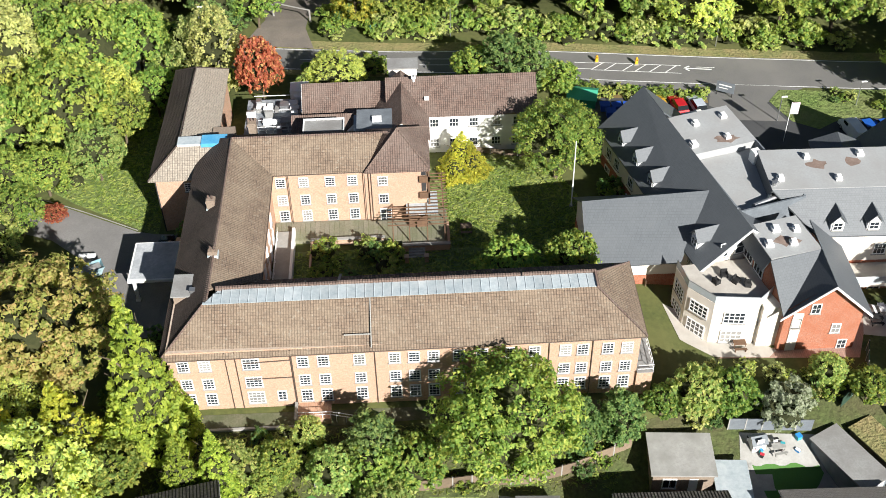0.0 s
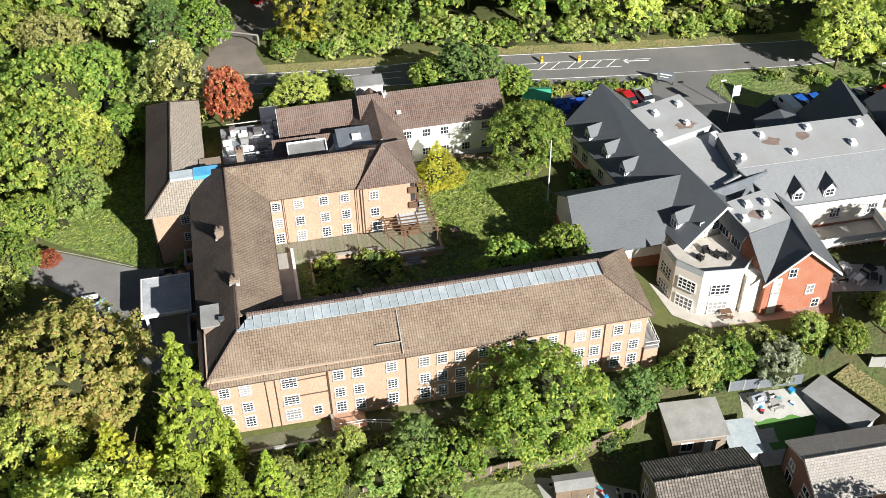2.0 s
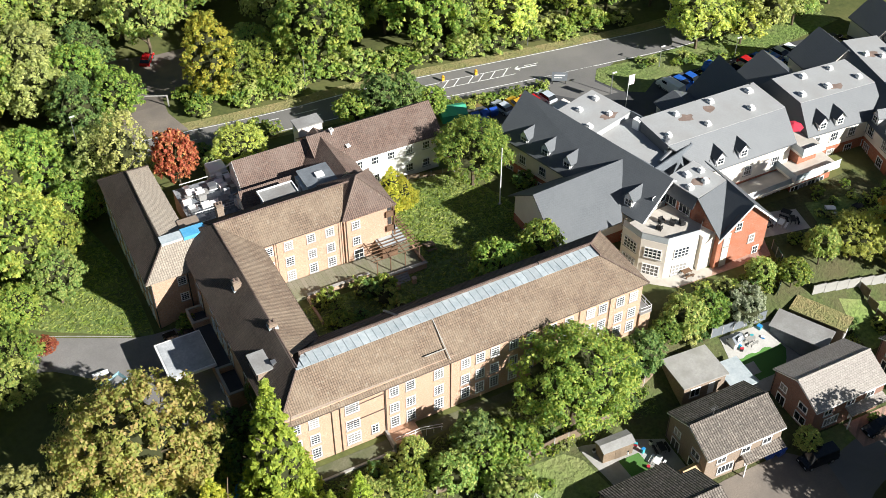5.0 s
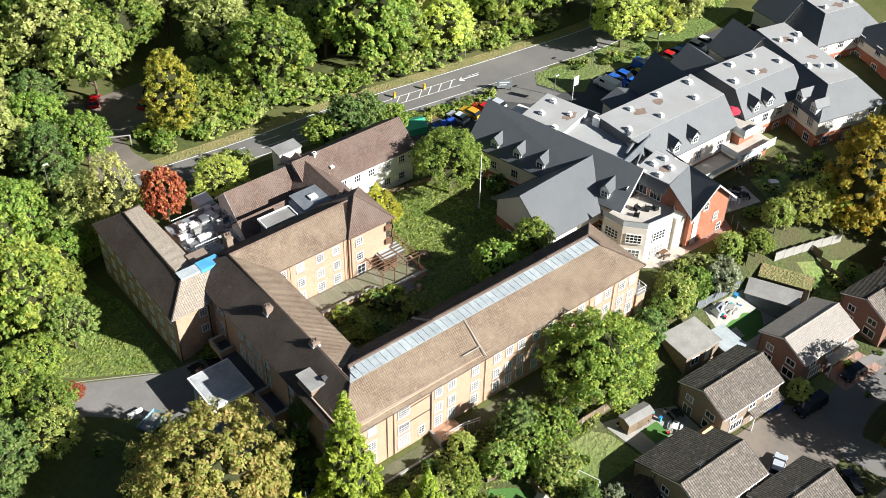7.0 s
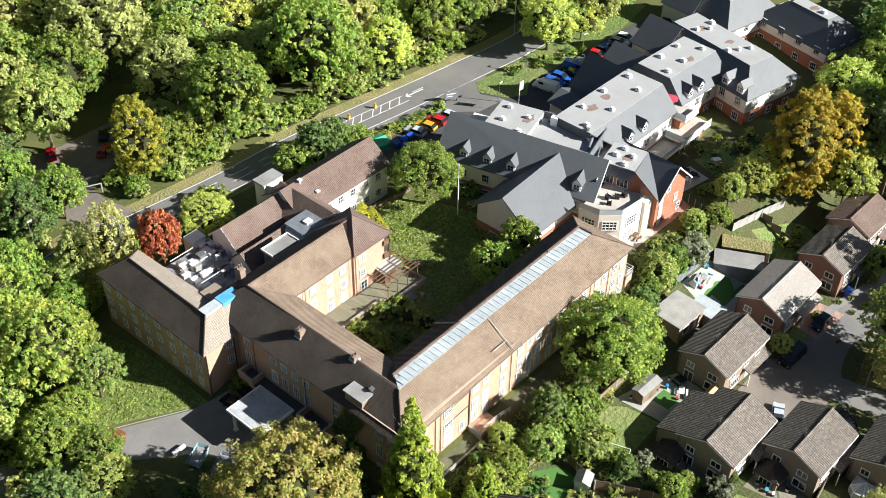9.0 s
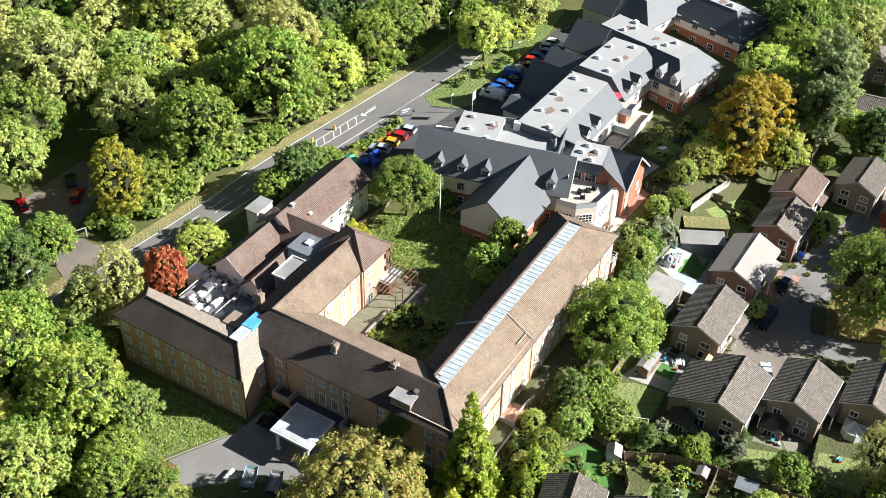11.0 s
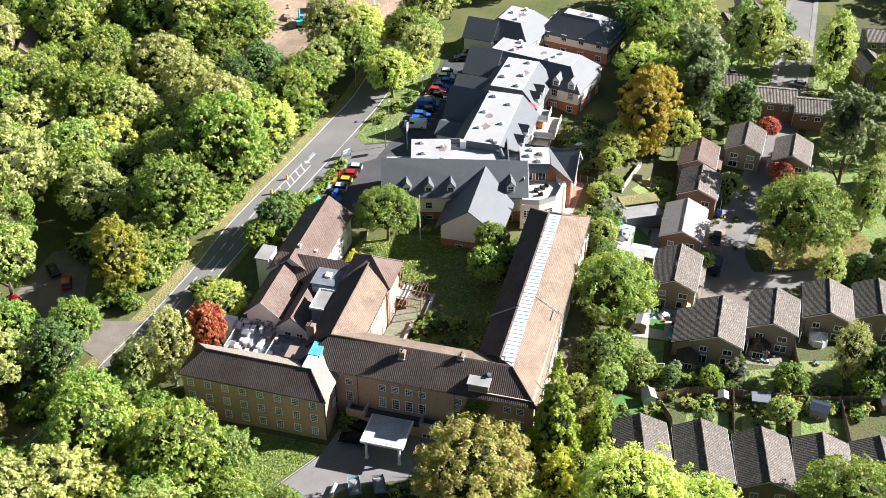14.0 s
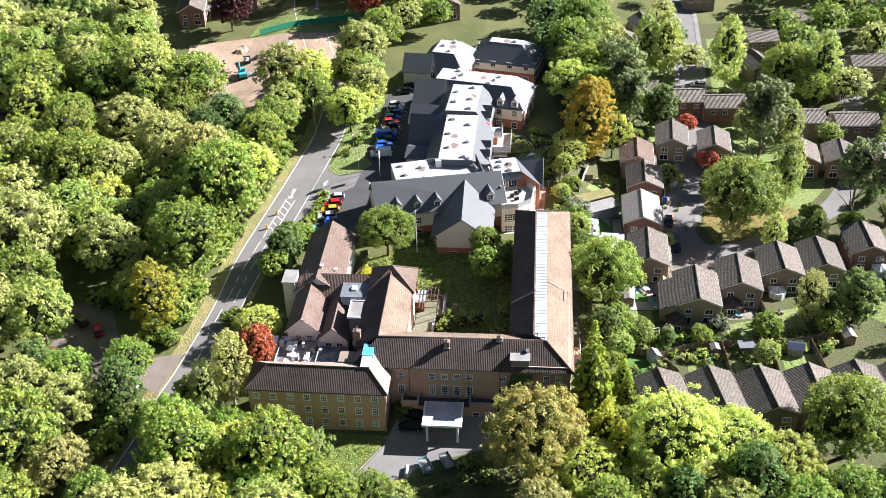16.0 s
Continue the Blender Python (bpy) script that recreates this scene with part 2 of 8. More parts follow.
# dark planting and the shade over it, both in one ground colour
GARDEN_SOIL_SHADE = surface("shaded_planted_ground", (0.045, 0.060, 0.020), (0.105, 0.135, 0.042), 2.2, 0.2, 0.95, (0.10, 0.085, 0.045), 0.9, deep=0.3)
DRIVE_GRIT = surface("worn_gritty_drive", (0.17, 0.145, 0.12), (0.25, 0.215, 0.18), 8, 0.25, 0.95, (0.14, 0.125, 0.11), 0.3)
GRASS_DRY = surface("dry_verge_grass", (0.13, 0.16, 0.055), (0.31, 0.29, 0.12), 2.5, 0.3, 0.95, (0.36, 0.28, 0.14), 1.0, deep=0.4)
TURF = surface("artificial_turf", (0.06, 0.15, 0.035), (0.085, 0.20, 0.045), 9, 0.8, 0.95, (0.075, 0.17, 0.04), 0.3)
FLOOR_WOOD = surface("woodland_floor", (0.055, 0.075, 0.022), (0.11, 0.125, 0.038), 1.5, 0.10, 0.95, (0.14, 0.14, 0.05), 0.8)
LEAF_LITTER = surface("leaf_litter", (0.20, 0.13, 0.05), (0.14, 0.13, 0.05), 4, 0.5, 0.95, (0.26, 0.17, 0.07), 0.5)
BARK = surface("bark", (0.10, 0.075, 0.05), (0.17, 0.13, 0.09), 5, 0.8, 0.95, (0.08, 0.07, 0.04), 0.6)
BARK_PALE = surface("birch_bark", (0.45, 0.42, 0.37), (0.55, 0.52, 0.47), 4, 1.2, 0.9, (0.16, 0.14, 0.12), 0.4)
TIMBER = surface("stained_timber", (0.13, 0.075, 0.045), (0.20, 0.12, 0.07), 6, 0.6, 0.8, (0.10, 0.06, 0.04), 0.3)
TIMBER_PALE = surface("new_timber", (0.45, 0.31, 0.17), (0.55, 0.39, 0.23), 6, 0.6, 0.8, (0.38, 0.26, 0.15), 0.3)
FENCE_WOOD = surface("fence_timber", (0.17, 0.125, 0.085), (0.25, 0.19, 0.13), 6, 0.4, 0.9, (0.13, 0.10, 0.07), 0.3, vary=0.4)
METAL = surface("galvanised_metal", (0.45, 0.46, 0.47), (0.55, 0.56, 0.57), 5, 0.8, 0.4, (0.38, 0.38, 0.38), 0.1, 0.8)
DARK_METAL = surface("dark_metal", (0.03, 0.03, 0.032), (0.05, 0.05, 0.052), 5, 0.8, 0.5, (0.06, 0.055, 0.05), 0.1)
PIPE_BROWN = surface("brown_cast_iron", (0.07, 0.05, 0.04), (0.10, 0.075, 0.06), 5, 0.8, 0.6, (0.12, 0.09, 0.07), 0.1)
RUBBER = surface("black_rubber", (0.02, 0.02, 0.02), (0.03, 0.03, 0.03), 5, 0.8, 0.8)
GREY_BOARD = surface("grey_painted_board", (0.16, 0.18, 0.20), (0.20, 0.22, 0.24), 5, 0.8, 0.6)
TARP = surface("blue_tarpaulin", (0.06, 0.30, 0.55), (0.10, 0.38, 0.62), 3, 0.8, 0.5, (0.15, 0.42, 0.62), 0.4)
TERRACE = surface("pale_terrace_paving", (0.46, 0.43, 0.38), (0.54, 0.505, 0.45), 4, 0.5, 0.9, (0.38, 0.345, 0.30), 0.15)
PINK_PAVE = coursed("pink_block_paving", (0.44, 0.27, 0.21), (0.36, 0.23, 0.18), (0.26, 0.18, 0.14), 0.22, 0.12, 1.0, (0.40, 0.27, 0.21))


def gloss_paint(name, c, rough=0.25):
    return surface(name, c, tuple(min(1, v * 1.12) for v in c), 9, 0.7, rough, tuple(v * 0.9 for v in c), 0.02, 0.0, 0.5)


def glass_mat(name, c=(0.02, 0.025, 0.03)):
    m, nodes, links, b = shader(name, 0.08, 0, 0.6)
    rnd = nodes.new("ShaderNodeObjectInfo").outputs["Random"]
    links.new(ramp(nodes, links, rnd, [(0.0, c), (0.62, tuple(v * 1.6 for v in c)), (0.8, (0.12, 0.12, 0.115)), (1.0, (0.32, 0.31, 0.29))]), b.inputs["Base Color"])
    return m


GLASS = glass_mat("window_glass")
CAR_GLASS = gloss_paint("tinted_car_glass", (0.015, 0.018, 0.02), 0.06)
CLEAR = gloss_paint("pale_conservatory_glazing", (0.45, 0.50, 0.52), 0.15)

LEAF_GREEN = foliage("broadleaf_green", (0.118, 0.230, 0.048), (0.274, 0.423, 0.081), (0.492, 0.526, 0.107))
LEAF_DEEP = foliage("dark_green_leaf", (0.084, 0.185, 0.057), (0.174, 0.297, 0.088), (0.300, 0.392, 0.107))
LEAF_LIGHT = foliage("light_green_leaf", (0.208, 0.349, 0.096), (0.395, 0.524, 0.137), (0.624, 0.626, 0.195))
LEAF_OLIVE = foliage("grey_olive_leaf", (0.277, 0.345, 0.124), (0.506, 0.556, 0.182), (0.702, 0.712, 0.270))
LEAF_YELLOW = foliage("yellowing_leaf", (0.276, 0.435, 0.129), (0.576, 0.664, 0.173), (0.736, 0.800, 0.173), 0.6)
LEAF_RUST = foliage("rusty_olive_leaf", (0.25, 0.36, 0.08), (0.48, 0.54, 0.14), (0.72, 0.58, 0.21), 0.4)
LEAF_ORANGE = foliage("orange_leaf", (0.28, 0.38, 0.06), (0.60, 0.57, 0.075), (0.80, 0.62, 0.07), 0.5)
LEAF_GOLDEN = foliage("golden_leaf", (0.22, 0.31, 0.055), (0.52, 0.52, 0.08), (0.78, 0.64, 0.09), 0.5)
LEAF_RED = foliage("red_leaf", (0.32, 0.09, 0.045), (0.56, 0.145, 0.09), (0.70, 0.40, 0.15), 0.45)
LEAF_COPPER = foliage("copper_leaf", (0.042, 0.014, 0.017), (0.096, 0.031, 0.031), (0.168, 0.060, 0.048), 0.3)
LEAF_SILVER = foliage("silver_leaf", (0.216, 0.264, 0.156), (0.360, 0.408, 0.264), (0.504, 0.540, 0.396), 0.4)
LEAF_CONIFER = foliage("bright_conifer", (0.20, 0.30, 0.045), (0.40, 0.50, 0.070), (0.56, 0.62, 0.096), 0.4)
LEAF_GOLD = foliage("golden_conifer", (0.272, 0.378, 0.054), (0.565, 0.624, 0.079), (0.800, 0.775, 0.103), 0.5)
LEAF_PINE = foliage("pine_needle", (0.13, 0.20, 0.085), (0.27, 0.35, 0.14), (0.40, 0.45, 0.19), 0.4)
# for crown hearts: the shade among inner twigs, put into a dark colour
TWIG_SHADE = surface("shaded_twig_mass", (0.030, 0.034, 0.012), (0.050, 0.052, 0.020), 3, 0.8, 0.95, (0.024, 0.03, 0.010), 0.6, deep=0.2)
LEAF_TUFT = foliage("grass_blade", (0.16, 0.25, 0.05), (0.32, 0.44, 0.085), (0.46, 0.50, 0.16), 0.5)


# ---------------------------------------------------------------- building blocks
class Geo:
    """Collects solids into one mesh."""

    def __init__(self):
        self.v, self.f, self.k = [], [], []

    def add(self, pts, faces, k=0):
        n = len(self.v)
        self.v += [tuple(p) for p in pts]
        self.f += [tuple(n + i for i in face) for face in faces]
        self.k += [k] * len(faces)
        return self

    def box(self, x0, y0, z0, x1, y1, z1, k=0, ang=0.0, c=(0, 0)):
        p = [(x, y, z) for z in (z0, z1) for x, y in ((x0, y0), (x1, y0), (x1, y1), (x0, y1))]
        if ang:
            ca_, sa_ = math.cos(radians(ang)), math.sin(radians(ang))
            p = [(c[0] + (x - c[0]) * ca_ - (y - c[1]) * sa_, c[1] + (x - c[0]) * sa_ + (y - c[1]) * ca_, z) for x, y, z in p]
        return self.add(p, [(3, 2, 1, 0), (4, 5, 6, 7), (0, 1, 5, 4), (1, 2, 6, 5), (2, 3, 7, 6), (3, 0, 4, 7)], k)

    def prism(self, poly, z0, z1, k=0):
        n = len(poly)
        p = [(x, y, z0) for x, y in poly] + [(x, y, z1) for x, y in poly]
        return self.add(p, [tuple(range(n - 1, -1, -1)), tuple(range(n, 2 * n))] + [(i, (i + 1) % n, n + (i + 1) % n, n + i) for i in range(n)], k)

    def rod(self, a, b, r0, r1=None, n=8, k=0):
        a, b = Vector(a), Vector(b)
        r1 = r0 if r1 is None else r1
        d = (b - a).normalized()
        s = d.orthogonal().normalized()
        t = d.cross(s)
        ring = [(math.cos(2 * math.pi * i / n), math.sin(2 * math.pi * i / n)) for i in range(n)]
        p = [a + (s * c + t * q) * r0 for c, q in ring] + [b + (s * c + t * q) * r1 for c, q in ring]
        return self.add(p, [tuple(range(n - 1, -1, -1)), tuple(range(n, 2 * n))] + [(i, (i + 1) % n, n + (i + 1) % n, n + i) for i in range(n)], k)

    def sheet(self, faces, thick, k=0):
        """Sloping faces given by corners, each made a slab of that thickness downwards."""
        for face in faces:
            n = len(face)
            p = list(face) + [(x, y, z - thick) for x, y, z in face]
            self.add(p, [tuple(range(n)), tuple(range(2 * n - 1, n - 1, -1))] + [(i, n + i, n + (i + 1) % n, (i + 1) % n) for i in range(n)], k)
        return self

    def mesh(self, name, *mats):
        me = bpy.data.meshes.new(name)
        me.from_pydata(self.v, [], self.f)
        for m in mats:
            me.materials.append(m)
        if len(mats) > 1:
            me.polygons.foreach_set("material_index", self.k)
        me.update()
        return me


def part(name, shape, material, parent=None, label="", at=None):
    """Links a shape as one mesh object under a thing or a part."""
    mats = material if isinstance(material, (tuple, list)) else (material,)
    ob = new(name, shape.mesh(name, *mats) if isinstance(shape, Geo) else shape)
    ob.parent = parent
    if at is not None:
        ob.matrix_basis = at
    return tagged(ob, label)


def thing(name, label, category, at=None, group="", kind=""):
    ob = new(name)
    ob.empty_display_size = 0.3
    if at is not None:
        ob.matrix_basis = at
    return tagged(ob, label, category, group, kind)


def single(name, shape, material, label, category, at=None, group="", kind=""):
    return tagged(part(name, shape, material, None, "", at), label, category, group, kind)


def ss(a, b, x):
    u = min(1.0, max(0.0, (x - a) / (b - a)))
    return u * u * (3 - 2 * u)


def lie(x, y):
    """The lie of the land."""
    low = -5.0 - 0.06 * (min(75, max(0, x)) - 40) - 0.025 * (min(140, max(75, x)) - 75) + 0.08 * (min(-5, max(-60, y)) + 17)
    s = ss(3, -11, y)
    high = -1.8 * ss(1, -8, x) - 1.8 * ss(78, 92, y) - 1.2 * ss(50, 58, x) * (1 - ss(10, 24, y)) - 0.5 * ss(40, 60, y)
    return high * (1 - s) + low * s


def drape(name, poly, off, material, label="", category="", kind="structure", step=2.5):
    """A flat area that follows the land."""
    bm = bmesh.new()
    bm.faces.new([bm.verts.new((x, y, 0)) for x, y in poly])
    for axis in (0, 1):
        lo, hi = min(p[axis] for p in poly), max(p[axis] for p in poly)
        for i in range(math.ceil(lo / step), math.floor(hi / step) + 1):
            no = (1, 0, 0) if axis == 0 else (0, 1, 0)
            bmesh.ops.bisect_plane(bm, geom=bm.verts[:] + bm.edges[:] + bm.faces[:], plane_co=[i * step * c for c in no], plane_no=no)
    for v in bm.verts:
        v.co.z = lie(v.co.x, v.co.y) + off
    bmesh.ops.recalc_face_normals(bm, faces=bm.faces[:])
    if sum(f.normal.z for f in bm.faces) < 0:
        bmesh.ops.reverse_faces(bm, faces=bm.faces[:])
    me = bpy.data.meshes.new(name)
    bm.to_mesh(me)
    bm.free()
    me.materials.append(material)
    return tagged(new(name, me), label, category, "", kind)


def curve_pts(pts, step=2.0):
    """A smooth line through points."""
    out = []
    p = [Vector((*q, 0)) for q in pts]
    p = [2 * p[0] - p[1]] + p + [2 * p[-1] - p[-2]]
    for a, b, c, d in zip(p, p[1:], p[2:], p[3:]):
        n = max(2, int((c - b).length / step))
        for i in range(n):
            t = i / n
            out.append(0.5 * (2 * b + (c - a) * t + (2 * a - 5 * b + 4 * c - d) * t * t + (3 * b - a - 3 * c + d) * t ** 3))
    return out + [p[-2]]


def ribbon(geo, pts, q0, q1, off, k=0):
    """A strip along a line, between two distances to its left (negative: to its right)."""
    pts = [p for i, p in enumerate(pts) if i == 0 or (p - pts[i - 1]).length > 1e-6]
    side = []
    for i, p in enumerate(pts):
        d = (pts[min(i + 1, len(pts) - 1)] - pts[max(i - 1, 0)]).normalized()
        side.append(Vector((-d.y, d.x, 0)))
    at = [[q(p.x) if callable(q) else q for q in (q0, q1)] for p in pts]
    rows_ = [[(p.x + s_.x * q, p.y + s_.y * q) for q in w] for p, s_, w in zip(pts, side, at)]
    verts = [(x, y, lie(x, y) + off) for r in rows_ for x, y in r]
    geo.add(verts, [(2 * i + 2, 2 * i + 3, 2 * i + 1, 2 * i) if at[0][1] > at[0][0] else (2 * i, 2 * i + 1, 2 * i + 3, 2 * i + 2) for i in range(len(pts) - 1)], k)


def lattice(xs, zs, solid, y0, y1):
    """A flat frame with openings, in one piece; xs, zs: its lines; solid(i, j): whether a cell is filled."""
    g_ = Geo()
    nx, nz = len(xs), len(zs)
    g_.v = [(x, y, z) for y in (y0, y1) for z in zs for x in xs]
    at = lambda i, j, k: k * nx * nz + j * nx + i
    on = lambda i, j: 0 <= i < nx - 1 and 0 <= j < nz - 1 and solid(i, j)
    for i in range(nx - 1):
        for j in range(nz - 1):
            if not on(i, j):
                continue
            g_.f += [(at(i, j, 0), at(i + 1, j, 0), at(i + 1, j + 1, 0), at(i, j + 1, 0)), (at(i, j + 1, 1), at(i + 1, j + 1, 1), at(i + 1, j, 1), at(i, j, 1))]
            for di, dj, p, q in ((-1, 0, (i, j + 1), (i, j)), (1, 0, (i + 1, j), (i + 1, j + 1)), (0, -1, (i, j), (i + 1, j)), (0, 1, (i + 1, j + 1), (i, j + 1))):
                if not on(i + di, j + dj):
                    g_.f.append((at(*p, 0), at(*p, 1), at(*q, 1), at(*q, 0)))
    g_.k = [0] * len(g_.f)
    return g_


# windows: white frames with bars, a pane behind
WINDOWS = {}


def window(parent, x, y, z, face, w, h, cols=3, rows=4, name="window", bar=0.045):
    """A window on a wall; face: the way that it looks, in degrees from +x."""
    key = (round(w, 2), round(h, 2), cols, rows, bar)
    if key not in WINDOWS:
        e = 0.075
        xs, zs = [-w / 2 - 0.04, -w / 2 + e], [-0.04, e]
        for i in range(1, cols):
            xx = -w / 2 + w * i / cols
            xs += [xx - bar / 2, xx + bar / 2]
        for i in range(1, rows):
            zz = h * i / rows
            zs += [zz - bar / 2, zz + bar / 2]
        xs += [w / 2 - e, w / 2 + 0.04]
        zs += [h - e, h + 0.04]
        g = lattice(xs, zs, lambda i, j: i % 2 == 0 or j % 2 == 0, -0.10, 0.01)
        p = Geo().box(-w / 2 + 0.02, -0.05, 0.03, w / 2 - 0.02, 0.0, h - 0.03)
        sill = Geo().box(-w / 2 - 0.12, -0.17, -0.13, w / 2 + 0.12, 0.0, -0.045)
        WINDOWS[key] = g.mesh("window_frame", PAINT), p.mesh("pane", GLASS), sill.mesh("sill", CONCRETE)
    fr, gl, sl = WINDOWS[key]
    ob = part(name, fr, None, parent, "", pose(x, y, z, 0, 0, face + 90))
    part("pane", gl, None, ob)
    part("sill", sl, None, ob)
    return ob


def gable_solid(g, x0, x1, y0, y1, z0, ze, zr, k=0, ends=(True, True)):
    """Walls under a ridge along x."""
    ym = (y0 + y1) / 2
    p = [(x0, y0, z0), (x1, y0, z0), (x1, y1, z0), (x0, y1, z0), (x0, y0, ze), (x1, y0, ze), (x1, y1, ze), (x0, y1, ze), (x0, ym, zr), (x1, ym, zr)]
    return g.add(p, [(3, 2, 1, 0), (0, 1, 5, 4), (2, 3, 7, 6), (1, 2, 6, 9, 5), (3, 0, 4, 8, 7), (4, 5, 9, 8), (6, 7, 8, 9)], k)


def gable_roof(g, x0, x1, y0, y1, ze, zr, over=0.3, thick=0.14, k=0, verge=0.15):
    ym = (y0 + y1) / 2
    s = (zr - ze) / ((y1 - y0) / 2)
    zl = ze - s * over
    a, b = x0 - verge, x1 + verge
    g.sheet([[(a, y0 - over, zl), (b, y0 - over, zl), (b, ym, zr), (a, ym, zr)], [(b, y1 + over, zl), (a, y1 + over, zl), (a, ym, zr), (b, ym, zr)]], -thick, k)
    return g


def ridge_line(g, a, b, r=0.13, k=0):
    g.rod(a, b, r, r, 6, k)


def each(name, shapes, material, parent, label=""):
    """Several pieces, each a part of its own."""
    for sh in shapes:
        part(name, sh, material, parent, label)


# ---------------------------------------------------------------- the land
def land():
    near_x = [-62.5 + 2.5 * i for i in range(86)]
    near_y = [-80 + 2.5 * i for i in range(86)]
    far = [-2600, -1400, -700, -350, -200, -120]
    xs = far + near_x + [170, 200, 260, 350, 500, 900, 1600, 2600]
    ys = far + near_y + [145, 160, 200, 280, 400, 700, 1300, 2600]
    v = [(x, y, lie(x, y)) for y in ys for x in xs]
    n = len(xs)
    f = [(j * n + i, j * n + i + 1, (j + 1) * n + i + 1, (j + 1) * n + i) for j in range(len(ys) - 1) for i in range(n - 1)]
    me = bpy.data.meshes.new("ground")
    me.from_pydata(v, [], f)
    me.materials.append(FLOOR_WOOD)
    tagged(new("ground", me), "shaded woodland floor with sparse green and leaf litter", "ground", "", "structure")


land()

ROAD = [(-120, 90), (-60, 81), (-20, 73.4), (-5, 70.8), (3, 69), (15.5, 67.4), (27, 66.2), (38, 65.4), (50, 63.7), (57, 62.7), (70, 60.9), (82, 59.4), (96, 57.9), (112, 58.6), (130, 63), (150, 70), (200, 82), (320, 90)]
road_line = curve_pts(ROAD, 2.0)


def half_road(add):
    """Half the carriageway, which widens towards the car park, and a bit more."""
    return lambda x: 2.9 + 0.9 * ss(22, 52, x) + abs(add) if add >= 0 else -(2.9 + 0.9 * ss(22, 52, x) + abs(add))


g = Geo()
ribbon(g, road_line, half_road(-0.001), half_road(0.0), 0.05)
single("road", g, ASPHALT, "worn grey asphalt main road with white markings", "road", kind="structure")
g = Geo()
ribbon(g, road_line, half_road(0.0), half_road(2.3), 0.03)
ribbon(g, [p for p in road_line if p.x < 47], half_road(-1.2), half_road(-0.001), 0.03)
single("verge", g, GRASS_DRY, "dry grass verge strewn with fallen leaves", "verge", kind="structure")
g = Geo()
seg = [p for p in road_line if 46 < p.x < 71]
ribbon(g, seg, half_road(-2.2), half_road(-0.05), 0.14)
single("pavement", g, ASPHALT_PALE, "raised pale asphalt footway beside the main road", "pavement", kind="structure")
g = Geo()
ribbon(g, road_line, lambda x: half_road(0.0)(x) - 0.32, lambda x: half_road(0.0)(x) - 0.18, 0.062)
ribbon(g, road_line, lambda x: 0.18 - half_road(0.0)(x), lambda x: 0.32 - half_road(0.0)(x), 0.062)
run = 0.0
for a, b in zip(road_line, road_line[1:]):
    run += (b - a).length
    x = a.x
    if 52 < x < 64 or 74 < x < 88:
        ribbon(g, [a, b], 0.95, 1.07, 0.062)
        ribbon(g, [a, b], -1.07, -0.95, 0.062)
        d = (b - a).normalized()
        s = Vector((-d.y, d.x, 0))
        p, q = a - s * 0.95, a + s * 0.95 + d * 1.7
        ribbon(g, [p, q], -0.08, 0.08, 0.064)
    elif 20 < x < 52 or 64 <= x <= 74:
        if int(run / 2.0) % 3 != 2:
            for off in (0.8, -0.8):
                ribbon(g, [a, b], off - 0.06, off + 0.06, 0.062)
    elif int(run / 2.0) % 3 == 0:
        ribbon(g, [a, b], -0.06, 0.06, 0.062)
# turning arrow
for a, b in (((66, 61.8), (70, 61.2)), ((66, 61.8), (66.9, 62.3)), ((66, 61.8), (66.7, 61.1))):
    ribbon(g, [Vector((*a, 0)), Vector((*b, 0))], -0.12, 0.12, 0.066)
single("road_markings", g, PAINT, "white painted lane lines and hatching", "road marking", kind="structure")

# darker grit here paints the shade of the trees round the track
drape("gravel_drive", [(0, 72.8), (11, 71.0), (9.5, 77), (10, 82), (18, 86), (31, 92), (27, 98), (14, 98), (2, 101), (-2, 100), (2, 88), (3, 80)], 0.05, DRIVE_GRIT, "gravel track leading to a woodland car park, tree shade put into its darker colour", "track")
drape("west_lawn", [(-30, 46), (-19, 37.6), (-10, 32.2), (-7.2, 30.5), (-7.0, 46), (-10, 60), (-26, 60)], 0.04, GRASS, "rough mown grass lawn beside the west block", "lawn")
drape("driveway", [(-46, 47), (-30, 41), (-20, 36.9), (-10, 31.6), (-2, 29.5), (-1.2, 13), (-8.6, 12.6), (-13.7, 24.6), (-20.6, 30.6), (-28, 33.5), (-46, 41)], 0.05, ASPHALT_PALE, "bleached asphalt driveway with dark patches", "driveway")
g = Geo()
ribbon(g, curve_pts([(-46, 47.1), (-30, 41.1), (-20, 37.0), (-10, 31.7)], 1.5), 0.0, 0.16, 0.14)
single("kerb", g, CONCRETE, "pale concrete kerb edging the driveway lawn", "kerb", kind="structure")
drape("court_lawn", [(8.5, 11), (48, 11), (49, 22), (46, 34), (42, 42), (30, 41), (27.6, 36), (28.5, 24.5), (8.5, 24.5)], 0.04, GRASS, "overgrown green lawn in the courtyard", "lawn")
drape("south_path", [(0, -0.2), (47, -0.2), (48, -1.6), (26, -1.6), (10, -2.2), (0, -2.4)], 0.05, SHADE_PATH, "path along the south front, tree shade put into its dark colour", "path")
drape("south_bank", [(-2, -2.4), (48, -1.7), (46, -9), (24, -9.5), (-4, -9)], 0.035, GARDEN_SOIL_SHADE, "overgrown bank below the building, tree shade put into its colour", "lawn")
drape("car_park", [(48, 57.2), (57, 57.4), (68, 55.6), (75, 54.2), (84, 50.5), (92, 48.5), (112, 46), (122, 45), (124, 33), (98, 31), (78, 30), (62, 42.5), (48, 42.5)], 0.06, ASPHALT_DARK, "dark asphalt car park with white bay lines", "car park")
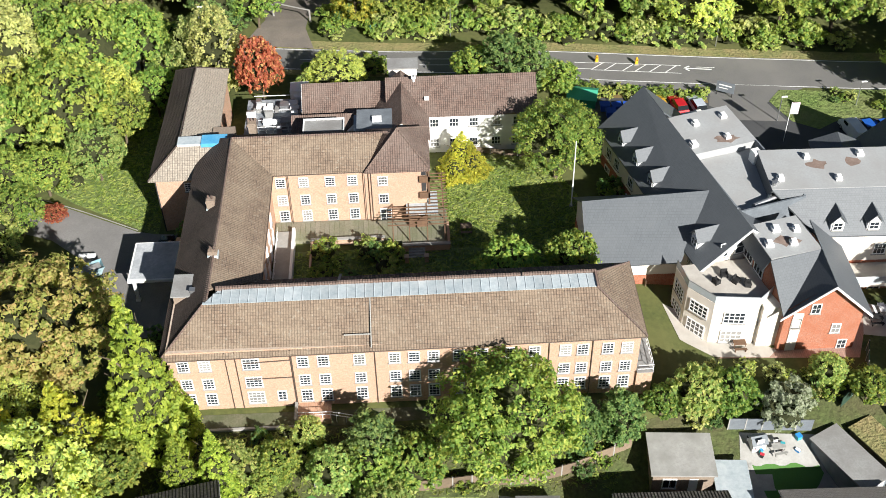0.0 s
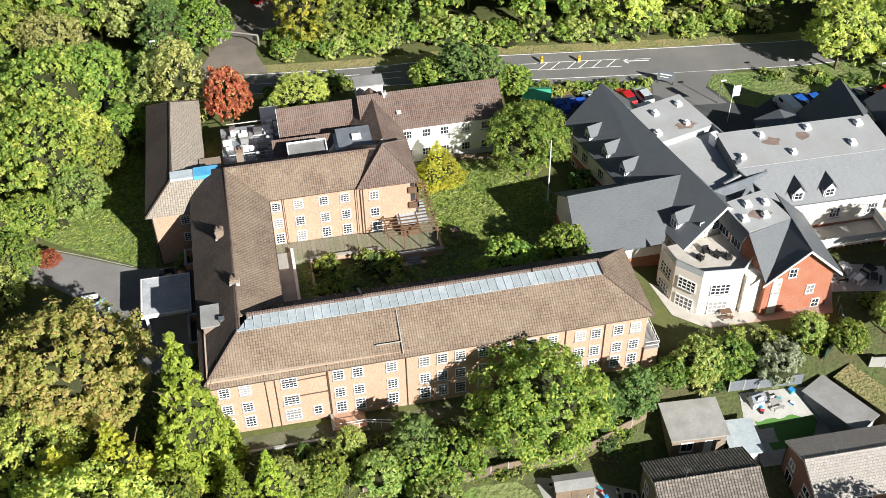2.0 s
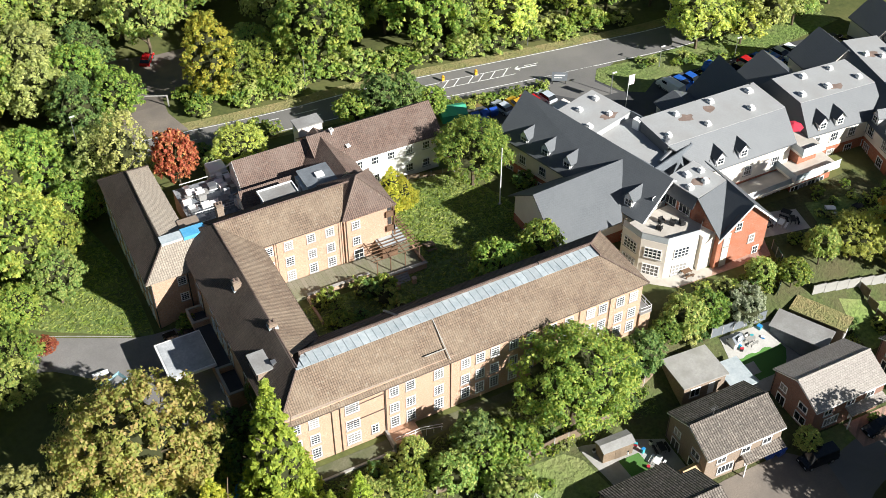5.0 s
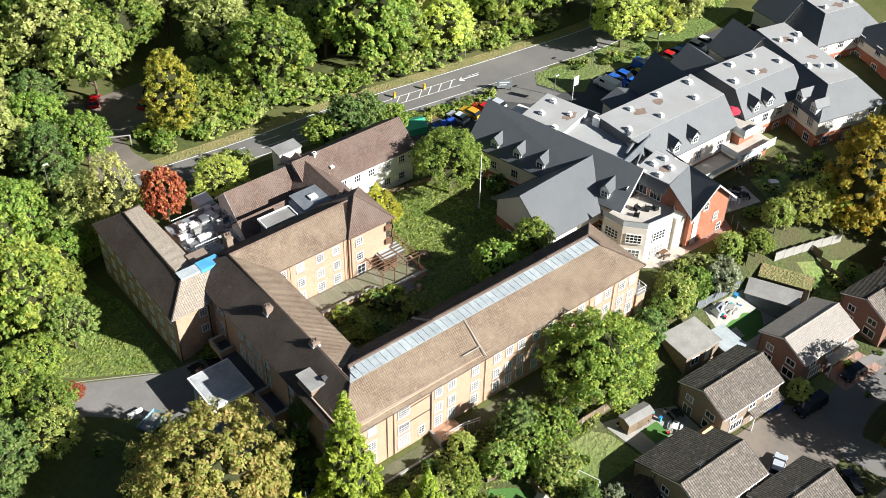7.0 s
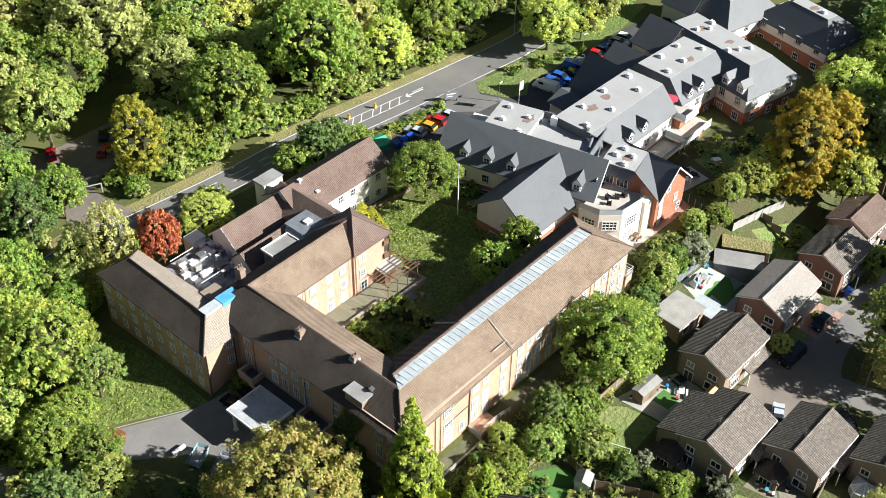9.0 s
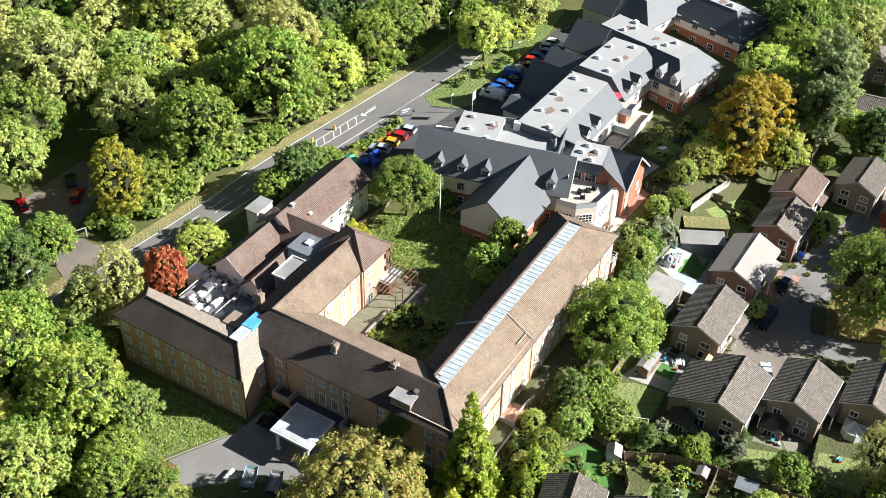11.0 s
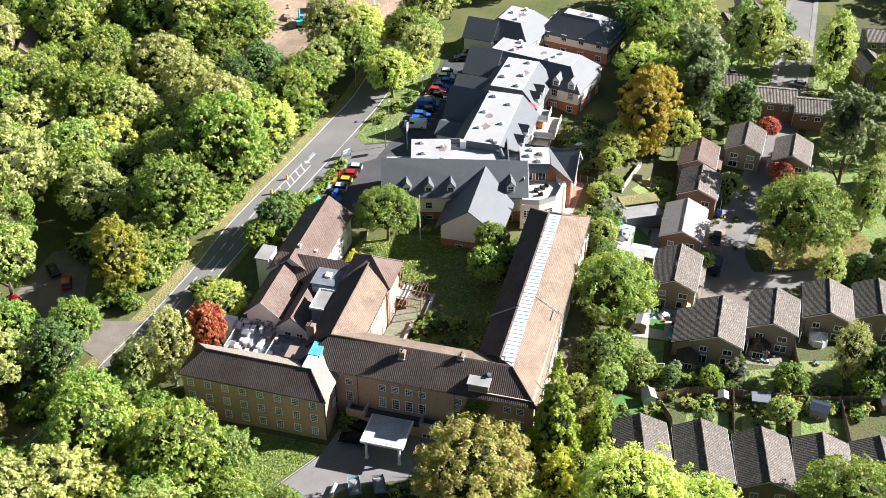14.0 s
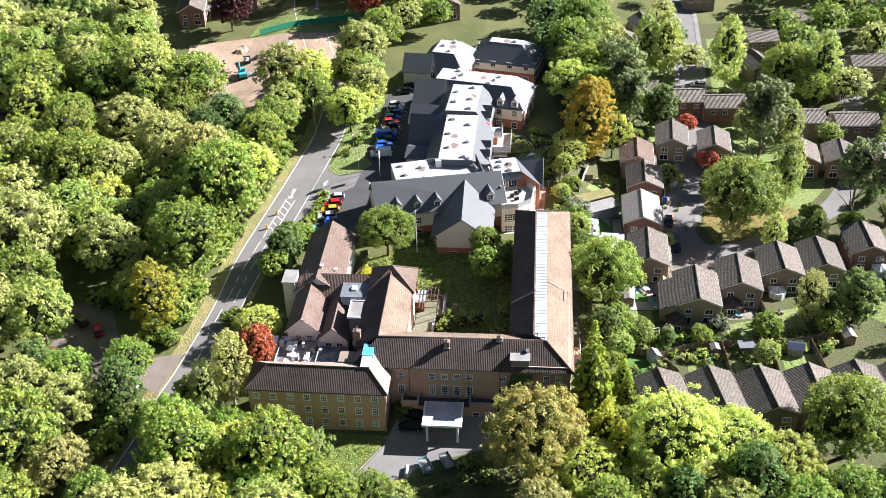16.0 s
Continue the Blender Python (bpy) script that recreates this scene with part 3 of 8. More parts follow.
drape("car_park_mouth", [(69, 57.4), (78, 56.3), (82, 55.4), (77.5, 53.5), (75.8, 52), (77.4, 47.2), (71, 48), (67.5, 52)], 0.075, ASPHALT, "worn asphalt mouth of the car park", "car park")
drape("planted_island", [(78.4, 55.2), (84, 54.6), (98, 54), (112, 54), (124, 56), (126, 48), (113, 46), (99, 46.6), (85, 47.4), (81.2, 45), (78, 47.2), (76.2, 52.4)], 0.10, GRASS, "planted grass island between road and car park", "verge")
drape("hedge_bed", [(49.5, 57.4), (57, 56.6), (67.6, 54.8), (67.6, 52.6), (58, 54.4), (49.5, 55.2)], 0.09, LEAF_LITTER, "narrow planted bed beside the footway", "bed")
g = Geo()
for i in range(12):
    x = 83.6 + i * 2.3
    p = Vector((x + 0.6, 45.4 - 0.1 * i, 0))
    ribbon(g, [p, p + Vector((0.9, -4.6, 0))], -0.05, 0.05, 0.075)
single("bay_lines", g, PAINT, "white painted parking bay lines", "road marking", kind="structure")

# building site in the far clearing
drape("site_earth", [(108, 80), (122, 96), (138, 106), (152, 108), (158, 90), (160, 66), (150, 57), (124, 55), (113, 62)], 0.06, EARTH, "bare tan earth of a cleared building site", "ground")
drape("site_grass", [(158, 92), (172, 90), (176, 62), (162, 58), (158, 68)], 0.07, GRASS, "patch of green grass behind the site", "lawn")

# gardens and the estate road to the south
drape("estate_gardens", [(46, -3), (70, 1.5), (82, 1.5), (96, -6), (112, -12), (180, -10), (200, -70), (60, -78), (10, -62), (-6, -52), (-8, -10), (20, -8.6)], 0.025, GARDEN_SOIL_SHADE, "planted back gardens of the estate, shade put into their ground colour", "garden")
estate = curve_pts([(40, -62), (50, -42), (57, -30), (66, -25.8), (76, -26.6), (90, -29.8), (112, -33.2), (140, -35.4), (180, -38), (260, -41)], 2.0)
estate_b = curve_pts([(58, -29), (61.5, -38), (68, -47), (76, -55), (88, -65), (112, -74), (170, -84)], 2.0)
g = Geo()
ribbon(g, estate[18:], -3.0, 3.0, 0.06)
ribbon(g, estate_b, -2.6, 2.6, 0.055)
single("estate_road", g, ASPHALT, "quiet grey estate road in dappled shade", "road", kind="structure")
g = Geo()
for q0, q1 in ((3.0, 4.4), (-4.4, -3.0)):
    ribbon(g, estate[24:], q0, q1, 0.13)
single("footway", g, ASPHALT_PALE, "pale footway along the estate road", "pavement", kind="structure")
drape("block_drive", [(47, -20.8), (56, -20.6), (60, -24), (59, -30), (53, -32), (48, -30), (44, -29.5), (44, -21)], 0.065, DRIVE_GRIT, "worn gritty brown shared drive", "drive")
drape("front_drive", [(66, -20.4), (74, -20.4), (75, -24.5), (66, -24.2)], 0.065, PINK_PAVE, "pink block-paved front drive", "drive")
drape("green_verge", [(62, -32.5), (70, -30.6), (88, -33.5), (88, -48), (80, -54), (70, -47)], 0.06, LEAF_LITTER, "shaded green strewn with brown fallen leaves", "verge")
LAWNS = (([(30.2, -9.3), (32.4, -11.2), (33.4, -16.2), (25.2, -16.6), (23.2, -14.4), (22.8, -11.2), (26, -9.4)], "curved lawn in dappled garden shade"), ([(30.6, -30.2), (33.2, -35.6), (26.6, -35.0), (24.8, -30.2)], "small sunlit back lawn"),
         ([(36.5, -39.2), (39.4, -46), (32, -46.4), (31, -39.8)], "small back lawn beside a fence"), ([(10, -21), (16, -21.5), (19, -28), (11, -28.4)], "shaded back lawn behind a fence"), ([(12, -30.4), (20, -30), (21.5, -37), (13, -37.4)], "shaded back lawn with a hedge"),
         ([(14, -39.6), (22, -39.4), (24, -47), (16, -47)], "shaded lawn beside a dark shed"), ([(60.8, -20.2), (66, -20.2), (67.4, -23), (66, -25), (60.4, -23.6)], "small front lawn beside a drive"), ([(79, -4.6), (90, -8.6), (88.4, -12.6), (78, -12.4)], "sunlit back lawn beside a wall"),
         ([(70, -48), (92, -36), (120, -40), (180, -44), (184, -60), (110, -66), (92, -62), (78, -53)], "broad estate green under trees"), ([(76, -31), (96, -33), (96, -24), (76, -23)], "front lawn along the estate road"), ([(108, -22), (180, -18), (186, -34), (112, -29)], "far front lawns of the estate"), ([(40, -57), (46, -57), (52, -72), (30, -72)], "back lawn behind a brick house"))
for poly_, lab_ in LAWNS:
    drape("garden_lawn", poly_, 0.05, GRASS, lab_, "lawn")
drape("patio_grey", [(58.8, -3.6), (67, -4.0), (69.5, -10.8), (69.6, -12.2), (58.6, -12.2), (58.2, -8)], 0.07, CONCRETE, "pale grey garden patio", "patio")
drape("turf_patch", [(59.6, -6.8), (66.6, -6.6), (68.4, -10.4), (60.8, -10.9)], 0.085, TURF, "dark artificial turf square on the patio", "lawn")
drape("turf_garden", [(36.2, -13.2), (39.2, -13.2), (39.4, -15.8), (36.4, -15.8)], 0.08, TURF, "small artificial turf square on slabs", "lawn")
drape("garden_paving", [(32.6, -9.4), (38.7, -10.8), (43.4, -12.8), (43.4, -18.6), (34, -18.6), (33.6, -15)], 0.06, CONCRETE, "grey slab paving with garden clutter", "patio")
drape("rear_patio", [(28, -17.2), (30.4, -20.6), (30.4, -28.8), (28.6, -28)], 0.06, PAVING, "slab patio behind the house", "patio")
drape("rear_patio", [(32.4, -30.2), (37.6, -30.2), (37.6, -37.6), (34, -37)], 0.06, PAVING, "dark slab patio behind the house", "patio")
drape("putting_green", [(16.6, -10.8), (17.6, -14.4), (15.4, -14.0), (12.2, -10.0), (13.6, -9.2)], 0.06, TURF, "bright green artificial putting lawn", "lawn")
drape("putting_green", [(11.8, -9.9), (15.4, -14.6), (15.6, -16.2), (12.2, -17.2), (9.6, -14.6), (8.0, -10.9)], 0.06, TURF, "bright green artificial lawn with a curved edge", "lawn")

# ---------------------------------------------------------------- the long brick building
main = thing("institution_building", "long buff-brick building with brown tiled hipped roofs round a courtyard", "building")
Zb = -3.0
part("south_wall", Geo().box(-0.5, 0.6, Zb, 47.9, 10.6, 8.75), BRICK_BUFF, main)
part("west_wall", Geo().box(-0.72, 10.62, Zb, 7.9, 37.0, 8.3), BRICK_BUFF, main)
part("north_wall", Geo().box(7.92, 29.7, Zb, 19.9, 37.0, 8.3), BRICK_BUFF, main)
part("tower_wall", Geo().box(19.92, 29.4, Zb, 26.9, 37.2, 8.5), BRICK_BUFF, main)

RZ = 11.55
S_E, W_E = 8.75, 8.15
g = Geo()
sw, se, ne, nw = (-1.15, 0.1, W_E), (48.4, 0.1, S_E), (48.4, 11.1, S_E), (8.45, 11.1, 8.4)
d0, d1, d2, d3 = (3.25, 4.75, 11.35), (43.75, 4.75, RZ), (43.75, 6.95, RZ - 0.1), (5.3, 6.95, 11.25)
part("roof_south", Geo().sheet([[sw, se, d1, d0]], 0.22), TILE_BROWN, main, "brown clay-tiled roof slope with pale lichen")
# slopes turned from the sun get a darker tile, their shade painted in
part("roof_inner", Geo().sheet([[ne, nw, d3, d2]], 0.22), TILE_DARK, main, "tile slope facing the courtyard, shade put into its dark colour")
part("roof_hip", Geo().sheet([[se, ne, d2, d1]], 0.22), TILE_BROWN, main)
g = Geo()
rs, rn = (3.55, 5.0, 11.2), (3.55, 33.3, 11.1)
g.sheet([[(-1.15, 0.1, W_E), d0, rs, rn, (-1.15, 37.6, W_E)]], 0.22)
part("roof_west", g, TILE_DARK, main, "weathered tile slope facing west, shade put into its dark colour")
g = Geo()
g.sheet([[nw, (8.45, 29.2, 8.4), rn, (3.55, 7.2, 11.15)]], 0.22)
g.sheet([[(8.45, 29.2, 8.4), (19.6, 29.2, 8.5), (21.8, 33.3, 11.1), rn]], 0.22)
part("roof_court", g, TILE_BROWN, main, "brown tile slopes facing the courtyard")
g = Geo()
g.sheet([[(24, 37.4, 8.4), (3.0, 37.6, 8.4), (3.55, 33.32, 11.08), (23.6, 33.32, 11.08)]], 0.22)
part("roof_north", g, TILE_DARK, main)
ap = (23.6, 33.2, 11.7)
g = Geo()
g.sheet([[(19.5, 28.8, 8.55), (27.4, 28.8, 8.55), ap], [(27.4, 28.8, 8.55), (27.4, 37.6, 8.55), ap], [(27.4, 37.6, 8.55), (19.5, 37.6, 8.55), ap], [(19.5, 37.6, 8.55), (19.5, 28.8, 8.55), ap]], 0.2)
part("tower_roof", g, TILE_RED, main, "dark red tiled pyramid roof over the end bay")
for a, b in ((sw, d0), (se, d1), (ne, d2), (rs, rn), ((3.55, 33.3, 11.1), (22.5, 33.3, 11.1)), ((19.5, 28.8, 8.55), ap), ((27.4, 28.8, 8.55), ap), ((27.4, 37.6, 8.55), ap)):
    part("ridge_tile", Geo().rod((a[0], a[1], a[2] + 0.03), (b[0], b[1], b[2] + 0.03), 0.12, 0.12, 6), TILE_RED, main)
# lead deck along the ridge, with rolls and an upstand
deck = part("lead_deck", Geo().add([(3.2, 4.7, 11.38), (43.75, 4.7, RZ + 0.03), (43.75, 6.75, RZ - 0.02), (4.6, 6.75, 11.32)], [(0, 1, 2, 3)]), LEAD, main, "pale blue-grey lead deck with rolled seams")
x = 3.3
while x < 43.4:
    x1, zz = min(x + 0.92, 43.7), 11.42 + (RZ + 0.05 - 11.42) * (x - 3.2) / 40.5
    y1 = 6.74 if x > 4.6 else 5.0 + (x - 3.3) * 1.3
    part("lead_sheet", Geo().box(x + 0.04, 4.7, zz - 0.02, x1, y1, zz + 0.012), LEAD_SHEET, deck)
    part("lead_roll", Geo().rod((x, 4.7, zz + 0.01), (x, y1, zz + 0.01), 0.055, 0.055, 6), LEAD, deck)
    x += 0.92
g = Geo()
g.box(4.4, 6.75, 11.0, 17.0, 7.0, 11.75).box(17.0, 6.75, 11.0, 36.0, 7.0, 11.85).box(36.2, 6.75, 11.0, 43.9, 7.0, 11.9)
g.box(43.7, 4.6, 11.2, 43.95, 7.0, 11.8)
part("upstand", g, TILE_RED, main, "low tiled upstand along the lead deck")
part("roof_flashing", Geo().sheet([[(16.9, 11.0, 8.95), (17.15, 11.0, 8.95), (17.15, 6.95, 11.6), (16.9, 6.95, 11.6)]], 0.2), CONCRETE, main, "pale mortar flashing across the slope")
part("roof_flashing", Geo().sheet([[(20.3, 0.2, 8.86), (20.4, 0.2, 8.86), (20.4, 4.7, 11.52), (20.3, 4.7, 11.52)]], 0.1), CONCRETE, main)
part("roof_flashing", Geo().sheet([[(17.6, 1.3, 9.6), (20.29, 1.3, 9.6), (20.29, 1.36, 9.64), (17.6, 1.36, 9.64)]], 0.08), CONCRETE, main)
# eaves gutters and downpipes
for a, b in (((-1.1, 0.05, 8.05), (48.4, 0.05, 8.62)), ((-1.22, 0.1, 8.05), (-1.22, 31, 8.05)), ((8.5, 11.2, 8.3), (8.5, 29.2, 8.3)), ((8.5, 29.1, 8.3), (19.6, 29.1, 8.4)), ((48.45, 0.1, 8.62), (48.45, 11.1, 8.62))):
    part("gutter", Geo().rod(a, b, 0.05, 0.05, 6), PIPE_BROWN, main)
for xx in (5.4, 6.4, 12.0, 12.1, 20.6, 33.0, 38.5, 43.0):
    part("downpipe", Geo().rod((xx, 0.5, -2), (xx, 0.5, 8.6), 0.05, 0.05, 6), PIPE_BROWN, main)
for a, b in (((7.2, 0.48, 6.9), (12, 0.48, 7.1)), ((7.2, 0.48, 4.4), (12, 0.48, 4.5))):
    part("downpipe", Geo().rod(a, b, 0.05, 0.05, 6), PIPE_BROWN, main)
for xx in (10.2, 19.4, 20.2):
    part("downpipe", Geo().rod((xx, 29.3, -0.5), (xx, 29.3, 8.3), 0.05, 0.05, 6), PIPE_BROWN, main)
for yy in (12.5, 27.8, 17.8):
    part("downpipe", Geo().rod((-0.82, yy, -2.5), (-0.82, yy, 8.1), 0.05, 0.05, 6), PIPE_BROWN, main)

# south front
S_ROWS = ((0.25, 1.75), (3.15, 1.5), (5.95, 1.5))
S_COLS = [1.0, 3.2, 7.9, 13.2, 15.3, 19.0, 22.6, 24.6, 26.6, 29.2, 31.6, 34.6, 37.0, 40.2, 42.0, 44.6, 46.6]
for xx in S_COLS:
    for i, (zz, hh) in enumerate(S_ROWS):
        wide = 1.7 if xx == 7.9 else 1.15
        window(main, xx, 0.6, zz + (0.35 if i == 0 else 0), -90, wide, hh, 4 if wide > 1.5 else 3, 4)
window(main, 10.6, 0.6, 0.9, -90, 0.9, 1.4, 2, 3)
# courtyard side of the north range
for xx in (9.2, 12.0, 15.2, 17.9):
    for zz, hh in ((0.7, 1.6), (3.3, 1.45), (6.1, 1.35)):
        window(main, xx, 29.7, zz, -90, 1.15, hh, 3, 4)
for zz, hh in ((3.3, 1.35), (6.1, 1.3)):
    window(main, 21.6, 29.4, zz, -90, 1.15, hh, 3, 3)
window(main, 21.8, 29.4, 0.1, -90, 1.4, 2.2, 2, 3, "glazed_door")
# west front
for yy in (29.2, 23.9, 21.8, 19.7, 17.6, 12.0, 9.3, 4.6, 2.6):
    for zz, hh in ((-1.2, 1.7), (2.2, 2.0), (5.6, 1.2)):
        window(main, -0.72 if yy > 10.62 else -0.5, yy, zz, 180, 1.1, hh, 3, 4)
# east end
for yy in (2.6, 8.4):
    for zz, hh in S_ROWS:
        window(main, 47.9, yy, zz, 0, 1.1, hh, 3, 4)
# courtyard face of the west wing
for yy in (14, 17, 20, 23, 26):
    for zz, hh in ((0.7, 1.6), (3.3, 1.45), (6.1, 1.35)):
        window(main, 7.9, yy, zz, 0, 1.1, hh, 3, 4)
for xx in (12, 17, 22, 27, 32, 37, 42):
    for zz, hh in ((3.3, 1.45), (6.1, 1.35)):
        window(main, xx, 10.6, zz, 90, 1.1, hh, 3, 4)

# roof dormer box with a flue, and chimneys
g = Geo().box(-0.4, 7.6, 8.4, 1.9, 10.6, 9.9)
part("dormer_box", g, BRICK_STONE, main, "flat-roofed tank dormer on the west slope")
part("dormer_roof", Geo().box(-0.6, 7.4, 9.9, 2.1, 10.8, 10.06), FELT, main)
part("flue", Geo().box(1.5, 7.7, 10.06, 1.9, 8.1, 10.5).box(1.4, 7.6, 10.5, 2.0, 8.2, 10.62), METAL, main)


def chimney(x, y, z0, z1, w=0.95, d=0.7, pots=2):
    g_ = Geo().box(x - w / 2, y - d / 2, z0, x + w / 2, y + d / 2, z1).box(x - w / 2 - 0.08, y - d / 2 - 0.08, z1 - 0.35, x + w / 2 + 0.08, y + d / 2 + 0.08, z1 - 0.12)
    c_ = part("chimney", g_, BRICK_STONE, main, "short brick chimney stack")
    for i in range(pots):
        px = x + (i - (pots - 1) / 2) * 0.4
        part("chimney_pot", Geo().rod((px, y, z1), (px, y, z1 + 0.45), 0.14, 0.11, 8), TILE_RED, c_)
    part("chimney_flashing", Geo().box(x - w / 2 - 0.12, y - d / 2 - 0.12, z0 + 0.1, x + w / 2 + 0.12, y + d / 2 + 0.12, z0 + 0.75), LEAD, c_)


chimney(2.3, 21.5, 9.6, 11.55, 0.9, 0.9)
chimney(3.5, 12.65, 10.5, 11.8, 0.9, 0.8)
chimney(5.6, 37.4, 7.5, 10.6, 0.9, 1.3, 3)

# west block
wb = thing("west_block", "three-storey buff-brick block with a dark hipped tile roof", "building")
part("wall", Geo().box(-6.3, 31.3, -3.2, 0.2, 54.3, 7.1), BRICK_BUFF, wb)
part("link_wall", Geo().box(0.22, 37.05, -3.2, 3.0, 40.0, 8.0), BRICK_STONE, wb)
e = 7.05
a0, a1, a2, a3 = (-6.9, 30.7, e), (-1.0, 30.7, e), (0.7, 54.8, e), (-6.6, 54.8, e)
h0, h1 = (-3.3, 34.2, 9.75), (-3.0, 51.3, 9.75)
# shade is put into the west and north tile, sunlight into the paler one
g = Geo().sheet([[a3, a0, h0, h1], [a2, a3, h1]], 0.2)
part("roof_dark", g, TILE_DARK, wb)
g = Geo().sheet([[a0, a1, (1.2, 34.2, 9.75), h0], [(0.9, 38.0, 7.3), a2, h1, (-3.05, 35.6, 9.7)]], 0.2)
part("roof_pale", g, TILE_LICHEN_LIT, wb, "lichened grey-brown tile slopes, sunlight put into their paler colour")
for a, b in ((a0, h0), (h0, h1), (a3, h1), (a2, h1)):
    part("ridge_tile", Geo().rod(a, b, 0.11, 0.11, 6), TILE_DARK, wb)
part("lead_flat", Geo().box(-3.3, 34.0, 9.4, 2.6, 35.6, 9.95), LEAD, wb, "narrow lead flat along the top")
part("tarpaulin", Geo().box(-0.4, 33.9, 9.955, 2.7, 35.7, 10.03).box(-0.4, 33.85, 9.5, 2.7, 33.95, 10.0), TARP, wb, "blue tarpaulin tied over the flat")
for i in range(8):
    for zz, hh in ((-0.6, 1.5), (2.1, 1.45), (4.8, 1.4)):
        window(wb, -6.3, 33.0 + i * 2.85, zz, 180, 1.05, hh, 3, 4)
for zz, hh in ((2.0, 1.3), (4.8, 1.3)):
    window(wb, -2.2, 31.3, zz, -90, 1.1, hh, 3, 4)
part("downpipe", Geo().rod((-6.2, 31.2, -2.5), (-6.2, 31.2, 7), 0.08, 0.08, 6).rod((-1.4, 31.2, -2.5), (-1.4, 31.2, 7), 0.08, 0.08, 6), DARK_METAL, wb)

# entrance porch and canopy
porch = thing("entrance_porch", "low flat-roofed brick entrance porch with parapet", "porch")
part("wall", Geo().box(-2.8, 12.8, -3, -0.74, 29.0, 1.3), BRICK_BUFF, porch)
part("roof", Geo().box(-2.8, 12.8, 1.3, -0.74, 29.0, 1.42), ASPHALT_DARK, porch, "black felted porch roof")
for y0, y1 in ((12.7, 17.5), (26.2, 29.1)):
    pp = part("parapet", Geo().box(-2.95, y0, 1.3, -2.75, y1, 2.35).box(-2.75, y0, 1.3, -0.74, y0 + 0.2, 2.35).box(-2.75, y1 - 0.2, 1.3, -0.74, y1, 2.35), BRICK_BUFF, porch)
    part("coping", Geo().box(-3.02, y0 - 0.07, 2.35, -2.68, y1 + 0.07, 2.45).box(-2.68, y0 - 0.07, 2.35, -0.74, y0 + 0.27, 2.45).box(-2.68, y1 - 0.27, 2.35, -0.74, y1 + 0.07, 2.45), CONCRETE, pp, "pale stone coping")
for yy in (14.2, 16.4, 26.6):
    window(porch, -2.8, yy, -1.2, 180, 1.2, 1.5, 2, 2)
can = thing("entrance_canopy", "flat white-edged entrance canopy on two square posts", "canopy")
part("slab", Geo().box(-8.45, 18.45, 1.75, -2.5, 25.1, 2.15), PAINT, can)
part("deck", Geo().box(-8.2, 18.7, 2.15, -2.6, 24.85, 2.19), CANOPY_FELT, can, "stained felt roof of the canopy")
for yy in (19.2, 24.3):
    part("post", Geo().box(-8.1, yy - 0.17, lie(-8, yy) - 0.1, -7.76, yy + 0.17, 1.76).box(-8.2, yy - 0.27, lie(-8, yy) - 0.1, -7.66, yy + 0.27, lie(-8, yy) + 0.25), PAINT, can, "white square canopy post")

# courtyard terrace, steps, pergola and corner balcony
terrace = tagged(part("terrace", Geo().prism([(8.0, 26.2), (21.5, 25.4), (23.6, 25.4), (23.6, 23.9), (29.3, 24.1), (29.3, 31.0), (27.0, 31.0), (27.0, 29.3), (8.0, 29.6)], -0.6, 0.55), PAVING), "raised stone-paved terrace with weeds in the joints", "terrace", "", "structure")
part("terrace_wall", Geo().box(12.6, 25.5, -0.6, 21.5, 25.75, 0.95).box(23.8, 23.8, -0.6, 29.4, 24.1, 1.0).box(29.2, 24.1, -0.6, 29.5, 28.0, 0.95).box(12.4, 20.5, -0.6, 12.65, 25.7, 0.5), BRICK_BUFF, terrace)
part("terrace_coping", Geo().box(12.5, 25.4, 0.95, 21.6, 25.85, 1.05).box(23.7, 23.7, 1.0, 29.5, 24.2, 1.1), CONCRETE, terrace)
steps = thing("garden_steps", "flight of worn stone garden steps between brick piers", "steps")
for i in range(6):
    part("step", Geo().box(24.4, 22.0 + i * 0.32, -0.5, 26.4, 22.0 + (i + 1) * 0.32, -0.4 + 0.17 * (i + 1)), CONCRETE, steps)
for xx in (24.1, 26.5):
    part("pier", Geo().box(xx - 0.2, 21.7, -0.5, xx + 0.25, 22.2, 0.9).box(xx - 0.27, 21.63, 0.9, xx + 0.32, 22.27, 1.02), BRICK_BUFF, steps)
per = thing("pergola", "weathered dark timber pergola over the terrace", "pergola")
for xx in (22.6, 24.6, 26.8, 28.9):
    part("post", Geo().box(xx - 0.06, 25.1, 0.5, xx + 0.06, 25.22, 2.9), TIMBER, per)
    part("beam", Geo().box(xx - 0.05, 24.9, 2.9, xx + 0.05, 29.4 if xx < 27 else 35.5, 3.05), TIMBER, per)
for i in range(16):
    yy = 25.2 + i * 0.65
    part("slat", Geo().box(22.0 if yy < 29 else 27.2, yy - 0.035, 3.05, 29.4, yy + 0.035, 3.17), TIMBER, per)
for yy in (29.0, 32.0, 35.2):
    part("post", Geo().box(28.85, yy, -0.3, 28.97, yy + 0.12, 2.9), TIMBER, per)
bal = thing("corner_balcony", "recessed timber corner balconies over a lead-roofed bay", "balcony")
part("bay_roof", Geo().box(24.3, 27.4, 2.75, 28.2, 29.38, 2.95).box(26.92, 29.38, 2.75, 28.2, 31.6, 2.95), LEAD, bal, "pale lead bay roof")
part("bay_front", Geo().box(24.6, 27.7, 0.55, 26.9, 29.38, 2.75), TIMBER, bal)
